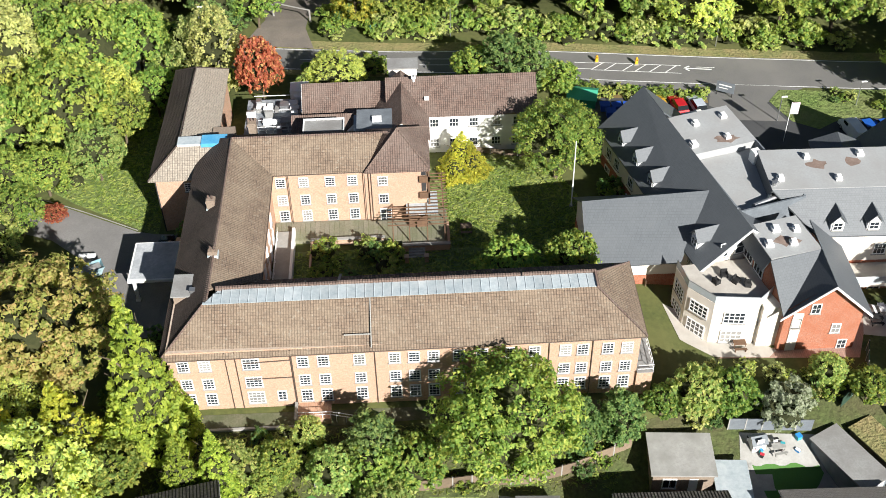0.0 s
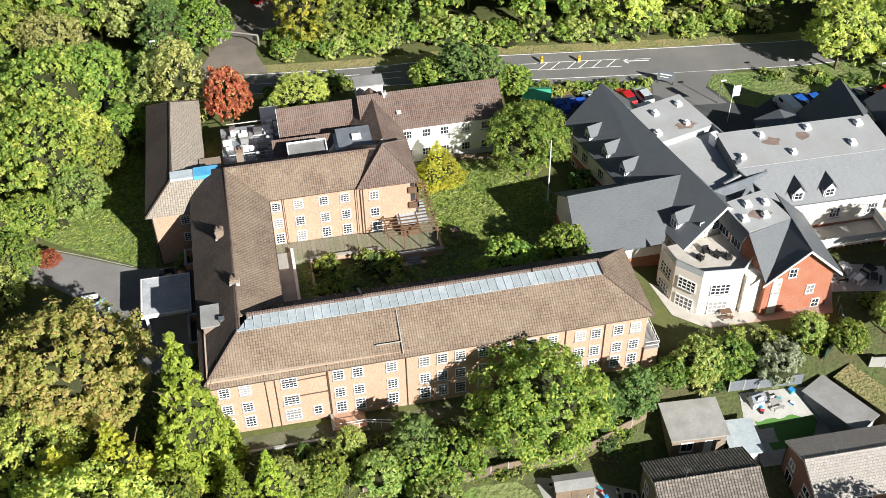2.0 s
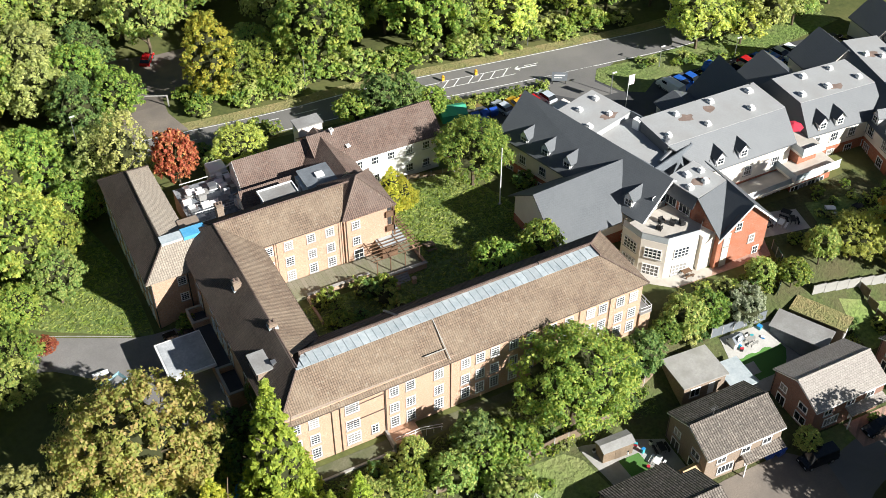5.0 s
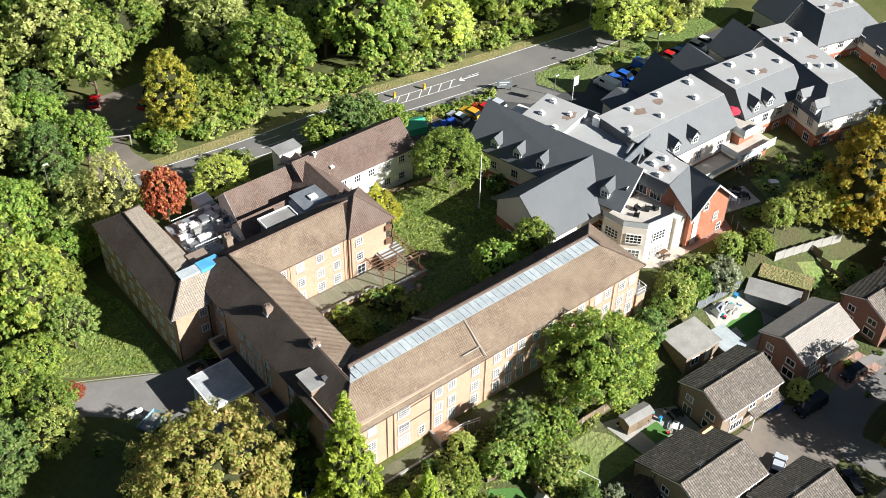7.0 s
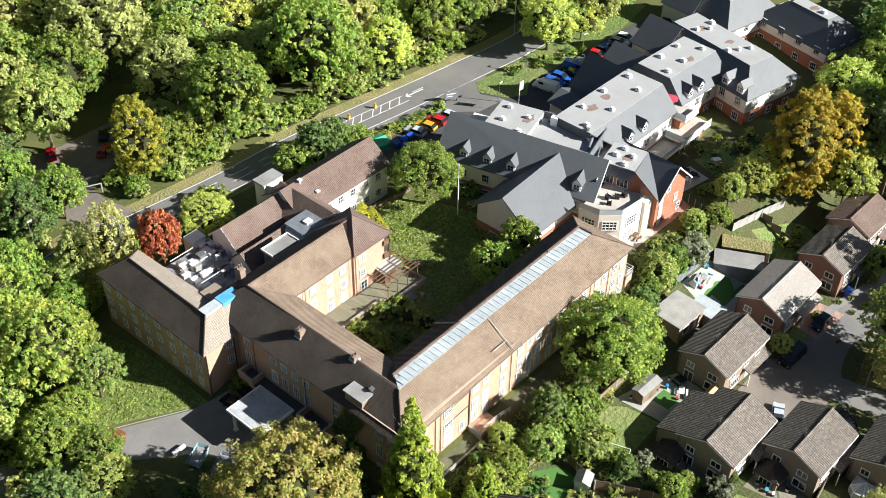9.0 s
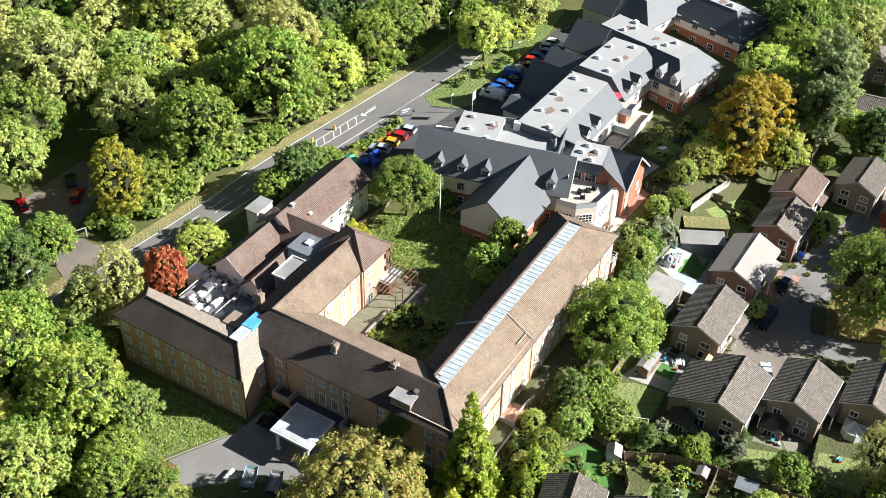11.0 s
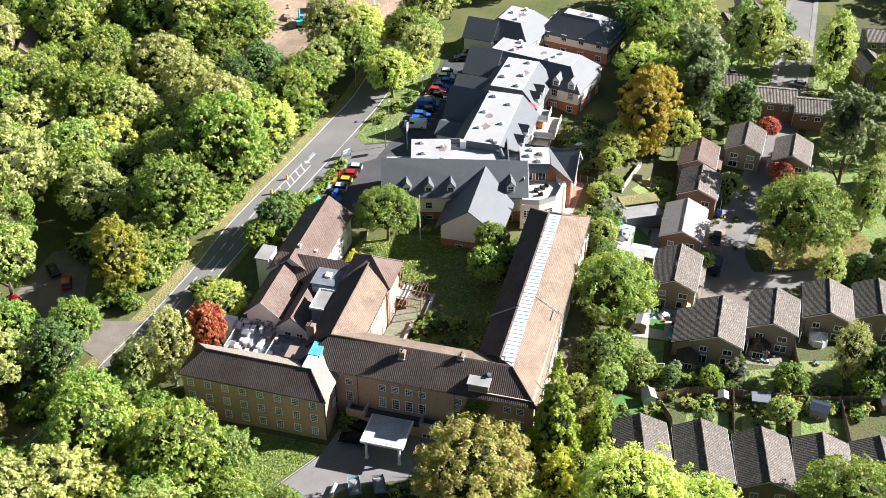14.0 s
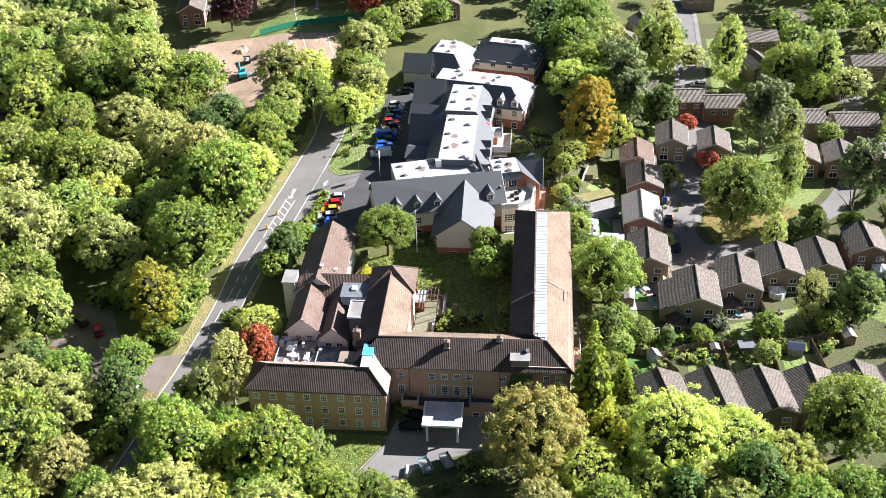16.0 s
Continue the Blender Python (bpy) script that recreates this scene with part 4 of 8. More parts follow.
for zz in (3.9, 6.4):
    part("rail", Geo().box(26.0, 29.1, zz, 27.3, 29.38, zz + 0.9).box(26.92, 29.38, zz, 27.3, 31.5, zz + 0.9), TIMBER, bal, "stained timber balcony front")
part("post", Geo().box(27.1, 29.1, 2.95, 27.3, 29.3, 8.3), TIMBER, bal)
# dark sheets on the flat wall stand for the shade inside the balconies
part("recess", Geo().box(26.3, 29.36, 4.9, 26.86, 29.395, 6.3).box(26.3, 29.36, 7.35, 26.86, 29.395, 8.3), DARK_METAL, bal)
ram = thing("access_ramp", "concrete access ramp with white steel railings", "ramp")
part("ramp_slab", Geo().box(8.2, 11.6, -0.5, 10.2, 27.6, 0.75), CONCRETE, ram)
part("ramp_wall", Geo().box(10.2, 11.6, -0.5, 10.55, 27.6, 1.35), PAINT, ram)
for yy in range(12, 28, 2):
    part("railing_post", Geo().rod((8.4, yy, 0.75), (8.4, yy, 1.8), 0.03), PAINT, ram)
part("handrail", Geo().rod((8.4, 12, 1.8), (8.4, 27.2, 1.8), 0.035).rod((8.4, 12, 1.3), (8.4, 27.2, 1.3), 0.03), PAINT, ram)

# escape deck at the east end, and basement area with railings on the south side
deck = thing("escape_deck", "flat escape deck with white railings at the building end", "deck")
part("deck_wall", Geo().box(47.92, 0.3, -3, 49.6, 10.4, 3.0), BRICK_BUFF, deck)
part("deck_floor", Geo().box(47.92, 0.2, 3.0, 49.7, 10.5, 3.1), FELT, deck)
g = Geo()
for zz in (3.5, 4.1):
    g.rod((49.6, 0.3, zz), (49.6, 10.4, zz), 0.04).rod((48.0, 0.3, zz), (49.6, 0.3, zz), 0.04)
for i in range(9):
    g.rod((49.6, 0.3 + i * 1.26, 3.1), (49.6, 0.3 + i * 1.26, 4.1), 0.035)
part("railing", g, PAINT, deck)
area = thing("basement_area", "sunken basement area with retaining wall and white handrail", "steps")
part("retaining_wall", Geo().box(0.5, -2.2, -3, 12.0, -1.9, -0.35).box(11.8, -1.9, -3, 12.1, 0.55, 0.5), CONCRETE, area)
part("dark_floor", Geo().box(0.5, -1.88, -2.2, 11.7, 0.55, -1.3), ASPHALT_DARK, area)
part("landing", Geo().box(12.1, -1.7, -1.5, 15.6, 0.55, 0.2), BRICK_BUFF, area)
g = Geo()
for zz in (0.75, 1.2):
    g.rod((12.2, -1.6, zz), (15.6, -1.6, zz), 0.04).rod((15.6, -1.6, zz), (18.4, -1.6, zz - 0.9), 0.04)
for i in range(5):
    g.rod((12.2 + i * 0.85, -1.6, 0.2), (12.2 + i * 0.85, -1.6, 1.2), 0.03)
for i in range(3):
    g.rod((16.2 + i, -1.6, -1.0), (16.2 + i, -1.6, 1.0 - 0.32 * (i + 1)), 0.03)
part("handrail", g, PAINT, area)

# service yard flat roof with plant
yard = thing("service_roof", "cluttered flat service roof behind the building", "flat roof")
part("wall", Geo().box(3.02, 40.02, -3, 11.6, 52.6, 3.0), BRICK_STONE, yard)
part("deck", Geo().box(3.0, 40.0, 3.0, 11.7, 52.7, 3.12), SERVICE_FELT, yard, "dark felt roof, shadow blue and sunlit white put into its patches")
rng = random.Random(5)
for i in range(34):
    x, y = rng.uniform(3.6, 11), rng.uniform(44.5, 52.2)
    w, d, h = rng.uniform(0.4, 1.3), rng.uniform(0.4, 1.1), rng.uniform(0.4, 1.1)
    part("plant_unit", Geo().box(x - w / 2, y - d / 2, 3.12, x + w / 2, y + d / 2, 3.12 + h).box(x - w / 2 - 0.05, y - d / 2 - 0.05, 3.1 + h, x + w / 2 + 0.05, y + d / 2 + 0.05, 3.2 + h), (METAL, PAINT, PAINT, FELT)[i % 4], yard)
g = Geo()
for a, b in (((4, 45, 3.6), (11.3, 45, 3.6)), ((4, 45, 4.1), (11.3, 45, 4.1)), ((11.3, 45, 3.6), (11.3, 52.3, 3.6)), ((11.3, 45, 4.1), (11.3, 52.3, 4.1)), ((4, 47.5, 3.4), (11, 47.5, 3.4)), ((4, 49.6, 3.5), (10, 49.6, 3.5)), ((4, 52.2, 4.1), (11.3, 52.2, 4.1))):
    g.rod(a, b, 0.06)
for i in range(8):
    g.rod((4 + i, 45, 3.1), (4 + i, 45, 4.1), 0.04)
part("pipework", g, PAINT, yard, "white guard rails and pipes")
part("white_box", Geo().box(8.8, 52.9, 0, 11.4, 55.2, 4.2), PAINT, yard)


# ---------------------------------------------------------------- white-walled range to the north
north = thing("white_walled_range", "white-rendered range with brown tiled roofs and flat links", "building")
g = Geo()
gable_solid(g, 22.5, 41.6, 43.4, 51.6, -2, 6.4, 9.3)
part("wall", g, WHITE_WALL, north)
part("roof", gable_roof(Geo(), 22.3, 41.9, 43.4, 51.6, 6.4, 9.35, 0.45), TILE_RED, north)
part("gable_wall", gable_solid(Geo(), 11.4, 24.0, 45.4, 51.2, -2, 5.7, 8.3), WHITE_WALL, north)
part("gable_wall", gable_solid(Geo(), 10.2, 22.0, 40.2, 45.3, -2, 4.9, 7.2), WHITE_WALL, north)
part("gable_roof", gable_roof(Geo(), 11.4, 24.5, 45.4, 51.2, 5.7, 8.35, 0.35, verge=0.35), TILE_RED, north)
part("gable_roof_low", gable_roof(Geo(), 10.2, 22.0, 40.2, 45.3, 4.9, 7.25, 0.35, verge=0.35), TILE_RED, north)
cross = Geo()
gable_roof(cross, -49.5, -38.0, 21.0, 27.4, 6.3, 9.0, 0.3)
cross.v = [(y, -x, z) for x, y, z in cross.v]
part("cross_roof", cross, TILE_RED, north)
cross = Geo()
gable_solid(cross, -49.3, -38.2, 21.2, 27.2, -2, 6.2, 8.8)
cross.v = [(y, -x, z) for x, y, z in cross.v]
part("cross_wall", cross, WHITE_WALL, north)
part("flat_link", Geo().box(18.6, 37.7, -2, 24.4, 42.3, 7.9), WHITE_WALL, north)
part("flat_link_roof", Geo().box(18.4, 37.65, 7.9, 24.6, 42.5, 8.08), GREY_BOARD, north, "dark grey standing-seam flat roof")
part("skylight", Geo().box(20.4, 39.6, 8.08, 21.6, 40.6, 8.4), PAINT, north)
part("lantern", Geo().box(18.0, 37.9, 6.6, 18.6, 42.0, 7.6), CLEAR, north)
part("box_wall", Geo().box(12.0, 37.7, -2, 16.6, 39.9, 8.2), GREY_BOARD, north)
part("low_flat_roof", Geo().box(11.8, 37.65, 8.2, 16.8, 40.1, 8.45), FELT, north, "bleached felt roof with a white rim")
for x0_, y0_, x1_, y1_ in ((11.7, 37.62, 11.85, 40.15), (16.75, 37.62, 16.9, 40.15), (11.85, 40.0, 16.75, 40.15)):
    part("roof_rim", Geo().box(x0_, y0_, 8.3, x1_, y1_, 8.65), PAINT, north)
part("stair_box", Geo().box(22.6, 51.7, -2, 26.4, 54.0, 7.9), RENDER, north)
part("stair_box_roof", Geo().box(22.4, 51.65, 7.9, 26.6, 54.2, 8.1), FELT, north)
each("bargeboard", [Geo().sheet([q_], 0.3) for q_ in ([(11.0, 45.0, 5.4), (11.05, 45.0, 5.4), (11.05, 48.3, 8.45), (11.0, 48.3, 8.45)], [(11.0, 51.6, 5.4), (11.05, 51.6, 5.4), (11.05, 48.3, 8.45), (11.0, 48.3, 8.45)])], PAINT, north)
for y0, zz in ((41.6, 2.6), (43.6, 2.6), (47.2, 3.2), (49.2, 3.2)):
    window(north, 10.2 if y0 < 45 else 11.4, y0, zz, 180, 1.1, 1.3, 2, 2)
for xx in (28.4, 31.0, 33.6, 36.6, 39.4):
    for zz in (1.0, 4.2):
        window(north, xx, 43.4, zz, -90, 1.2, 1.3, 3, 2)
for x, y in ((25.9, 47.0), (27.5, 44.8)):
    part("roof_vent", Geo().rod((x, y, 8.0), (x, y, 9.9 if y > 46 else 7.9), 0.16).box(x - 0.3, y - 0.3, 9.6 if y > 46 else 7.7, x + 0.3, y + 0.3, 9.9 if y > 46 else 7.95), PAINT, north)
part("rooflight", Geo().add([(30.5, 45.6, 7.98), (31.4, 45.6, 7.98), (31.4, 46.6, 8.7), (30.5, 46.6, 8.7)], [(0, 1, 2, 3)]), GLASS, north)
part("duct", Geo().rod((17.2, 39, 5.6), (17.2, 39, 7.0), 0.35, 0.35, 10).rod((17.2, 39, 6.8), (18.3, 40.5, 7.0), 0.35, 0.35, 10), METAL, north)

# ---------------------------------------------------------------- slate-roofed residential home
home = thing("residential_home", "large modern slate-roofed home of cream render and red brick", "building")
WX, WY, WA = 55.2, 41.3, 15.5


def wpos(x, y):
    c, s = math.cos(radians(WA)), math.sin(radians(WA))
    return WX + x * c - y * s, WY + x * s + y * c


wing = part("west_wing", Geo().box(-5.2, -27.0, 1.6, 8.6, -0.4, 5.5), RENDER, home, "cream upper walls of the west wing", pose(WX, WY, 0, 0, 0, WA))
part("brick_base", Geo().box(-5.25, -27.05, -2.5, 8.65, -0.35, 1.6), BRICK_RED, wing)
part("gable_end", Geo().add([(-5.2, -27.0, 5.5), (4.0, -27.0, 5.5), (4.0, -27.0, 7.0), (0, -27.0, 9.6)], [(0, 1, 2, 3)]).add([(-5.2, -0.42, 5.5), (5.2, -0.42, 5.5), (0, -0.42, 10.4)], [(0, 2, 1)]), RENDER, wing)
g = Geo().sheet([[(-5.9, -27.8, 5.05), (0, -27.8, 9.75), (0, 0.2, 10.7), (-5.9, 0.2, 5.55)], [(0, -27.8, 9.75), (3.8, -27.8, 6.7), (3.8, -23.5, 6.9), (0, -23.5, 9.85)], [(0, -5.5, 10.55), (5.6, -5.5, 5.6), (5.6, 0.2, 5.6), (0, 0.2, 10.7)]], 0.2)
part("roof", g, SLATE, wing, "steep blue-grey slate slope")
part("flat_top", Geo().box(0.1, -13.2, 5.5, 9.0, -5.4, 9.35), MEMBRANE, wing, "pale grey flat roof")
part("plant_well", Geo().box(0.1, -24.2, 5.5, 8.9, -13.25, 8.3), MEMBRANE, wing, "sunken plant well behind the ridge")
part("plant_parapet", Geo().box(8.7, -24.2, 8.3, 8.9, -13.25, 9.5).box(0.15, -24.4, 5.5, 8.9, -24.2, 9.4).box(0.0, -24.2, 8.3, 0.2, -13.2, 9.9), GREY_BOARD, wing)
g = Geo()
for a, b in (((-5.9, -27.9, 5.0), (0, -27.9, 9.75)), ((0, -27.9, 9.75), (3.8, -27.9, 6.65))):
    g.sheet([[a, b, (b[0], b[1] + 0.12, b[2]), (a[0], a[1] + 0.12, a[2])]], 0.35)
part("bargeboard", g, PAINT, wing)
for i, yy in enumerate((-4.6, -8.8, -13.0, -24.4)):
    x0 = -4.9
    zt = 5.95
    d = part("dormer", Geo().box(x0, yy - 0.75, 5.6, x0 + 2.2, yy + 0.75, 7.2).add([(x0, yy - 0.75, 7.2), (x0, yy + 0.75, 7.2), (x0, yy, 8.1)], [(0, 1, 2)]), PAINT, wing, "white gabled dormer")
    part("dormer_roof", Geo().sheet([[(x0 - 0.25, yy - 1.0, 7.05), (x0 - 0.25, yy, 8.25), (x0 + 2.9, yy, 8.25), (x0 + 2.4, yy - 1.0, 7.05)], [(x0 - 0.25, yy, 8.25), (x0 - 0.25, yy + 1.0, 7.05), (x0 + 2.4, yy + 1.0, 7.05), (x0 + 2.9, yy, 8.25)]], 0.12), SLATE, d)
    window(wing, x0 - 0.02, yy, 5.9, 180, 1.1, 1.15, 2, 2)
for yy in (-2.4, -4.8, -8.8, -13.0, -24.2):
    for zz in (2.4, -0.6):
        window(wing, -5.2 if zz > 0 else -5.25, yy, zz, 180, 1.3, 1.5, 3, 2)
for xx in (-2.6, -0.6, 1.6):
    window(wing, xx, -27.0, 5.7, -90, 1.1, 2.0, 1, 2)
part("air_unit", Geo().box(6.9, -16.2, 8.3, 7.9, -15.0, 9.9), PAINT, wing, "white rooftop air unit")
g = Geo()
for a, b in (((6.2, -22.8, 8.8), (2.8, -23.4, 8.8)), ((6.8, -21.8, 8.9), (6.8, -23.6, 8.9)), ((6.0, -22, 8.6), (6.0, -22, 10.4)), ((7.2, -20.5, 8.7), (5.0, -23.0, 8.7)), ((6.6, -21.6, 8.6), (6.6, -21.6, 10.2))):
    part("steel_duct", Geo().rod(a, b, 0.3, 0.3, 10), METAL, wing, "shiny steel duct in the plant well")


def roof_clutter(parent, x0, x1, y0, y1, z, n, seed):
    r = random.Random(seed)
    for i in range(n):
        x, y = x0 + (x1 - x0) * (i + r.uniform(0.3, 0.7)) / n, (y0 + y1) / 2 + (y1 - y0) * (0.26 if i % 2 else -0.26) * r.uniform(0.7, 1.2)
        w = r.uniform(0.34, 0.5)
        part("roof_vent", Geo().box(x - w, y - w, z, x + w, y + w, z + 0.35).box(x - w * 0.7, y - w * 0.7, z + 0.35, x + w * 0.7, y + w * 0.7, z + 0.6), PAINT, parent)
    for i in range(max(1, n // 3)):
        x, y = r.uniform(x0 + 2, x1 - 2), r.uniform(y0 + 1.5, y1 - 1.5)
        m = r.randint(9, 13)
        poly = [(x + math.cos(6.283 * j / m) * r.uniform(0.6, 1.9), y + math.sin(6.283 * j / m) * r.uniform(0.4, 1.1)) for j in range(m)]
        part("puddle_mark", Geo().prism(poly, z, z + 0.005), PUDDLE, parent)


roof_clutter(wing, 0.5, 8.8, -13, -6, 9.35, 4, 1)

# west gable projection
part("projection_wall", gable_solid(Geo(), 45.2, 57, 16.6, 27.0, 1.4, 4.6, 8.4), RENDER, home)
part("projection_base", Geo().box(45.15, 16.55, -2, 57, 27.05, 1.4), BRICK_RED, home)
g = Geo().sheet([[(44.7, 15.6, 3.9), (55.5, 15.4, 4.3), (59.5, 22.0, 9.3), (44.7, 21.8, 8.6)], [(55.0, 28.2, 3.9), (44.7, 28.2, 3.9), (44.7, 21.8, 8.6), (59.5, 22.0, 9.3)]], 0.2)
part("projection_roof", g, SLATE, home, "sunlit grey slate projection roof")
for yy in (19.6, 23.6):
    window(home, 45.18, yy, -0.8, 180, 1.4, 1.3, 3, 2)
# bay with roof terrace
bay = [(54.6, 14.0), (55.2, 10.6), (57.6, 7.9), (62.4, 7.4), (64.6, 9.4), (64.9, 15.0)]
part("bay_wall", Geo().prism(bay, -2.5, 5.0), RENDER, home, "pale rendered polygonal bay")
part("bay_terrace", Geo().prism([(x * 0.985 + 0.9, y * 0.985 + 0.16) for x, y in bay], 5.0, 5.1), TERRACE, home)
for (xa, ya), (xb, yb) in zip(bay, bay[1:-1]):
    part("glass_balustrade", Geo().add([(xa, ya, 5.1), (xb, yb, 5.1), (xb, yb, 6.1), (xa, ya, 6.1)], [(0, 1, 2, 3)]), CLEAR, home)
    part("balustrade_rail", Geo().rod((xa, ya, 6.12), (xb, yb, 6.12), 0.04), METAL, home)
    face = math.degrees(math.atan2(yb - ya, xb - xa)) - 90
    nx, ny = math.cos(radians(face)), math.sin(radians(face))
    L = math.hypot(xb - xa, yb - ya)
    for zz, hh in ((-1.0, 2.1), (2.1, 1.9)):
        window(home, (xa + xb) / 2 + nx * 0.02, (ya + yb) / 2 + ny * 0.02, zz, face, min(2.3, L - 1.0), hh - 0.25, 4, 3, bar=0.1)
for i, (x, y) in enumerate(((59.5, 12.0), (60.6, 11.0), (61.8, 10.4), (58.4, 11.0))):
    s = thing("terrace_chair", "dark woven terrace armchair on the roof terrace", "chair", pose(x, y, 5.1, 0, 0, 40 * i), "roof terrace chairs")
    part("seat", Geo().box(-0.35, -0.35, 0.15, 0.35, 0.35, 0.45), RUBBER, s)
    part("backrest", Geo().box(-0.35, 0.25, 0.45, 0.35, 0.38, 0.85), RUBBER, s)
    for sx in (-0.38, 0.28):
        part("armrest", Geo().box(sx, -0.35, 0.0, sx + 0.1, 0.35, 0.62), RUBBER, s)
# brick south-east block, its gable facing south
part("brick_block", Geo().box(65.0, 6.2, -2.5, 73.6, 16.0, 5.2), BRICK_RED, home)
part("brick_gable", Geo().add([(65.0, 6.2, 5.2), (73.6, 6.2, 5.2), (69.4, 6.2, 9.0)], [(0, 1, 2)]), BRICK_RED, home)
part("white_strip", Geo().box(62.8, 7.0, -2.5, 65.4, 9.0, 4.9).box(65.9, 6.1, -2.3, 67.0, 6.18, 4.7), RENDER, home)
P_NW, P_SW, P_SE, P_NE = (62.5, 15.9), (63.7, 10.3), (69.7, 11.6), (68.3, 17.3)
part("link_flat", Geo().prism([P_NW, P_SW, P_SE, P_NE], 8.75, 9.05), MEMBRANE, home, "pale grey flat roof over the link")
part("link_wall", Geo().prism([P_NW, P_SW, (65.3, 6.3), (66.0, 6.3), P_SE, P_NE], 0, 5.0).add([(62.5, 15.9, 5.0), (63.7, 10.3, 5.0), (65.2, 6.3, 4.8), (63.7, 10.3, 8.85), (62.5, 15.9, 8.75)], [(0, 1, 3, 4), (1, 2, 3)]), BRICK_RED, home)
part("link_apron", Geo().sheet([[(61.7, 15.8, 7.5), (62.9, 10.1, 7.5), (63.75, 10.3, 9.0), (62.55, 15.9, 9.0)]], 0.15), SLATE, home, "narrow slate apron above the terrace windows")
part("south_slope", Geo().sheet([[(63.6, 10.1, 9.0), (64.6, 5.5, 4.7), (69.7, 11.6, 9.06)]], 0.2), SLATE, home)
part("gable_slope", Geo().sheet([[(64.6, 5.5, 4.7), (69.5, 5.5, 9.2), (69.7, 11.6, 9.06)]], 0.2), SLATE, home)
part("gable_slope", Geo().sheet([[(69.5, 5.5, 9.2), (74.3, 5.5, 4.75), (74.3, 16.5, 4.75), (69.7, 16.5, 9.06)]], 0.2), SLATE, home)
for dy_ in (-1.2, 1.2):
    window(home, 63.05 - dy_ * 0.21, 13.2 + dy_, 5.3, 192, 1.9, 1.9, 3, 1)
roof_clutter(home, 63.6, 68.4, 11.4, 16.4, 9.05, 4, 21)
g = Geo()
for a, b in (((64.25, 5.4, 4.6), (69.4, 5.4, 9.25)), ((74.35, 5.4, 4.6), (69.4, 5.4, 9.25))):
    g.sheet([[a, b, (b[0], b[1] + 0.1, b[2]), (a[0], a[1] + 0.1, a[2])]], 0.32)
part("brick_bargeboard", g, PAINT, home)
for xx, zz in ((68.2, 4.6), (71.0, 1.4), (72.2, -1.2), (66.4, 2.4)):
    window(home, xx, 6.2, zz, -90, 1.0, 1.4, 2, 2)
for yy in (9, 12.5):
    window(home, 73.6, yy, 1.6, 0, 1.2, 1.5, 2, 2)


def mansard(name, cx, cy, w, d, ang, ze, zt, inset, z0=-2.5, label="", sides=(1, 1, 1, 1), base=1.3, cols=(4, 4), seed=1, clutter=5, cut=0.0):
    """A block with steep slate slopes round a flat top; sides: which slopes lean in (south, east, north, west)."""
    ob = part(name, Geo().box(-w / 2, -d / 2, base, w / 2, d / 2, ze), RENDER, home, label, pose(cx, cy, 0, 0, 0, ang))
    part("brick_base", Geo().box(-w / 2 - 0.04, -d / 2 - 0.04, z0, w / 2 + 0.04, d / 2 + 0.04, base), BRICK_RED, ob)
    o = 0.5
    x0, x1, y0, y1 = -w / 2 - o, w / 2 + o, -d / 2 - o, d / 2 + o
    u0, u1, v0, v1 = x0 + (inset if sides[3] else 0.3), x1 - (inset if sides[1] else 0.3), y0 + (inset if sides[0] else 0.3), y1 - (inset if sides[2] else 0.3)
    g_ = [[(x0, y0, ze - 0.2), (x1, y0, ze - 0.2), (u1, v0, zt), (u0, v0, zt)], [(x1, y0, ze - 0.2), (x1, y1, ze - 0.2), (u1, v1, zt), (u1, v0, zt)],
                      [(x1, y1, ze - 0.2), (x0, y1, ze - 0.2), (u0, v1, zt), (u1, v1, zt)], [(x0, y1, ze - 0.2), (x0, y0, ze - 0.2), (u0, v0, zt), (u0, v1, zt)]]
    if cut:
        g_[0][0] = (x0 + cut, y0, ze - 0.2)
        g_[3] = [(x0, y1, ze - 0.2), (x0, v0, ze - 0.2), (u0, v0, zt), (u0, v1, zt)]
    for face in g_:
        part("slate_slope", Geo().sheet([face], 0.2), SLATE, ob)
    part("flat_top", Geo().box(u0, v0, zt - 0.4, u1, v1, zt + 0.06), MEMBRANE, ob, "pale grey flat roof")
    for i in range(cols[0]):
        xx = -w / 2 + w * (i + 0.5) / cols[0]
        for zz in (base + 1.0, z0 + 1.6):
            window(ob, xx, -d / 2 - (0.04 if zz < base else 0), zz, -90, 1.4, 1.6, 3, 2)
            window(ob, xx, d / 2 + (0.04 if zz < base else 0), zz, 90, 1.4, 1.6, 3, 2)
    for i in range(cols[1]):
        yy = -d / 2 + d * (i + 0.5) / cols[1]
        for zz in (base + 1.0, z0 + 1.6):
            window(ob, -w / 2 - (0.04 if zz < base else 0), yy, zz, 180, 1.4, 1.6, 3, 2)
    roof_clutter(ob, u0, u1, v0, v1, zt + 0.06, clutter, seed)
    return ob


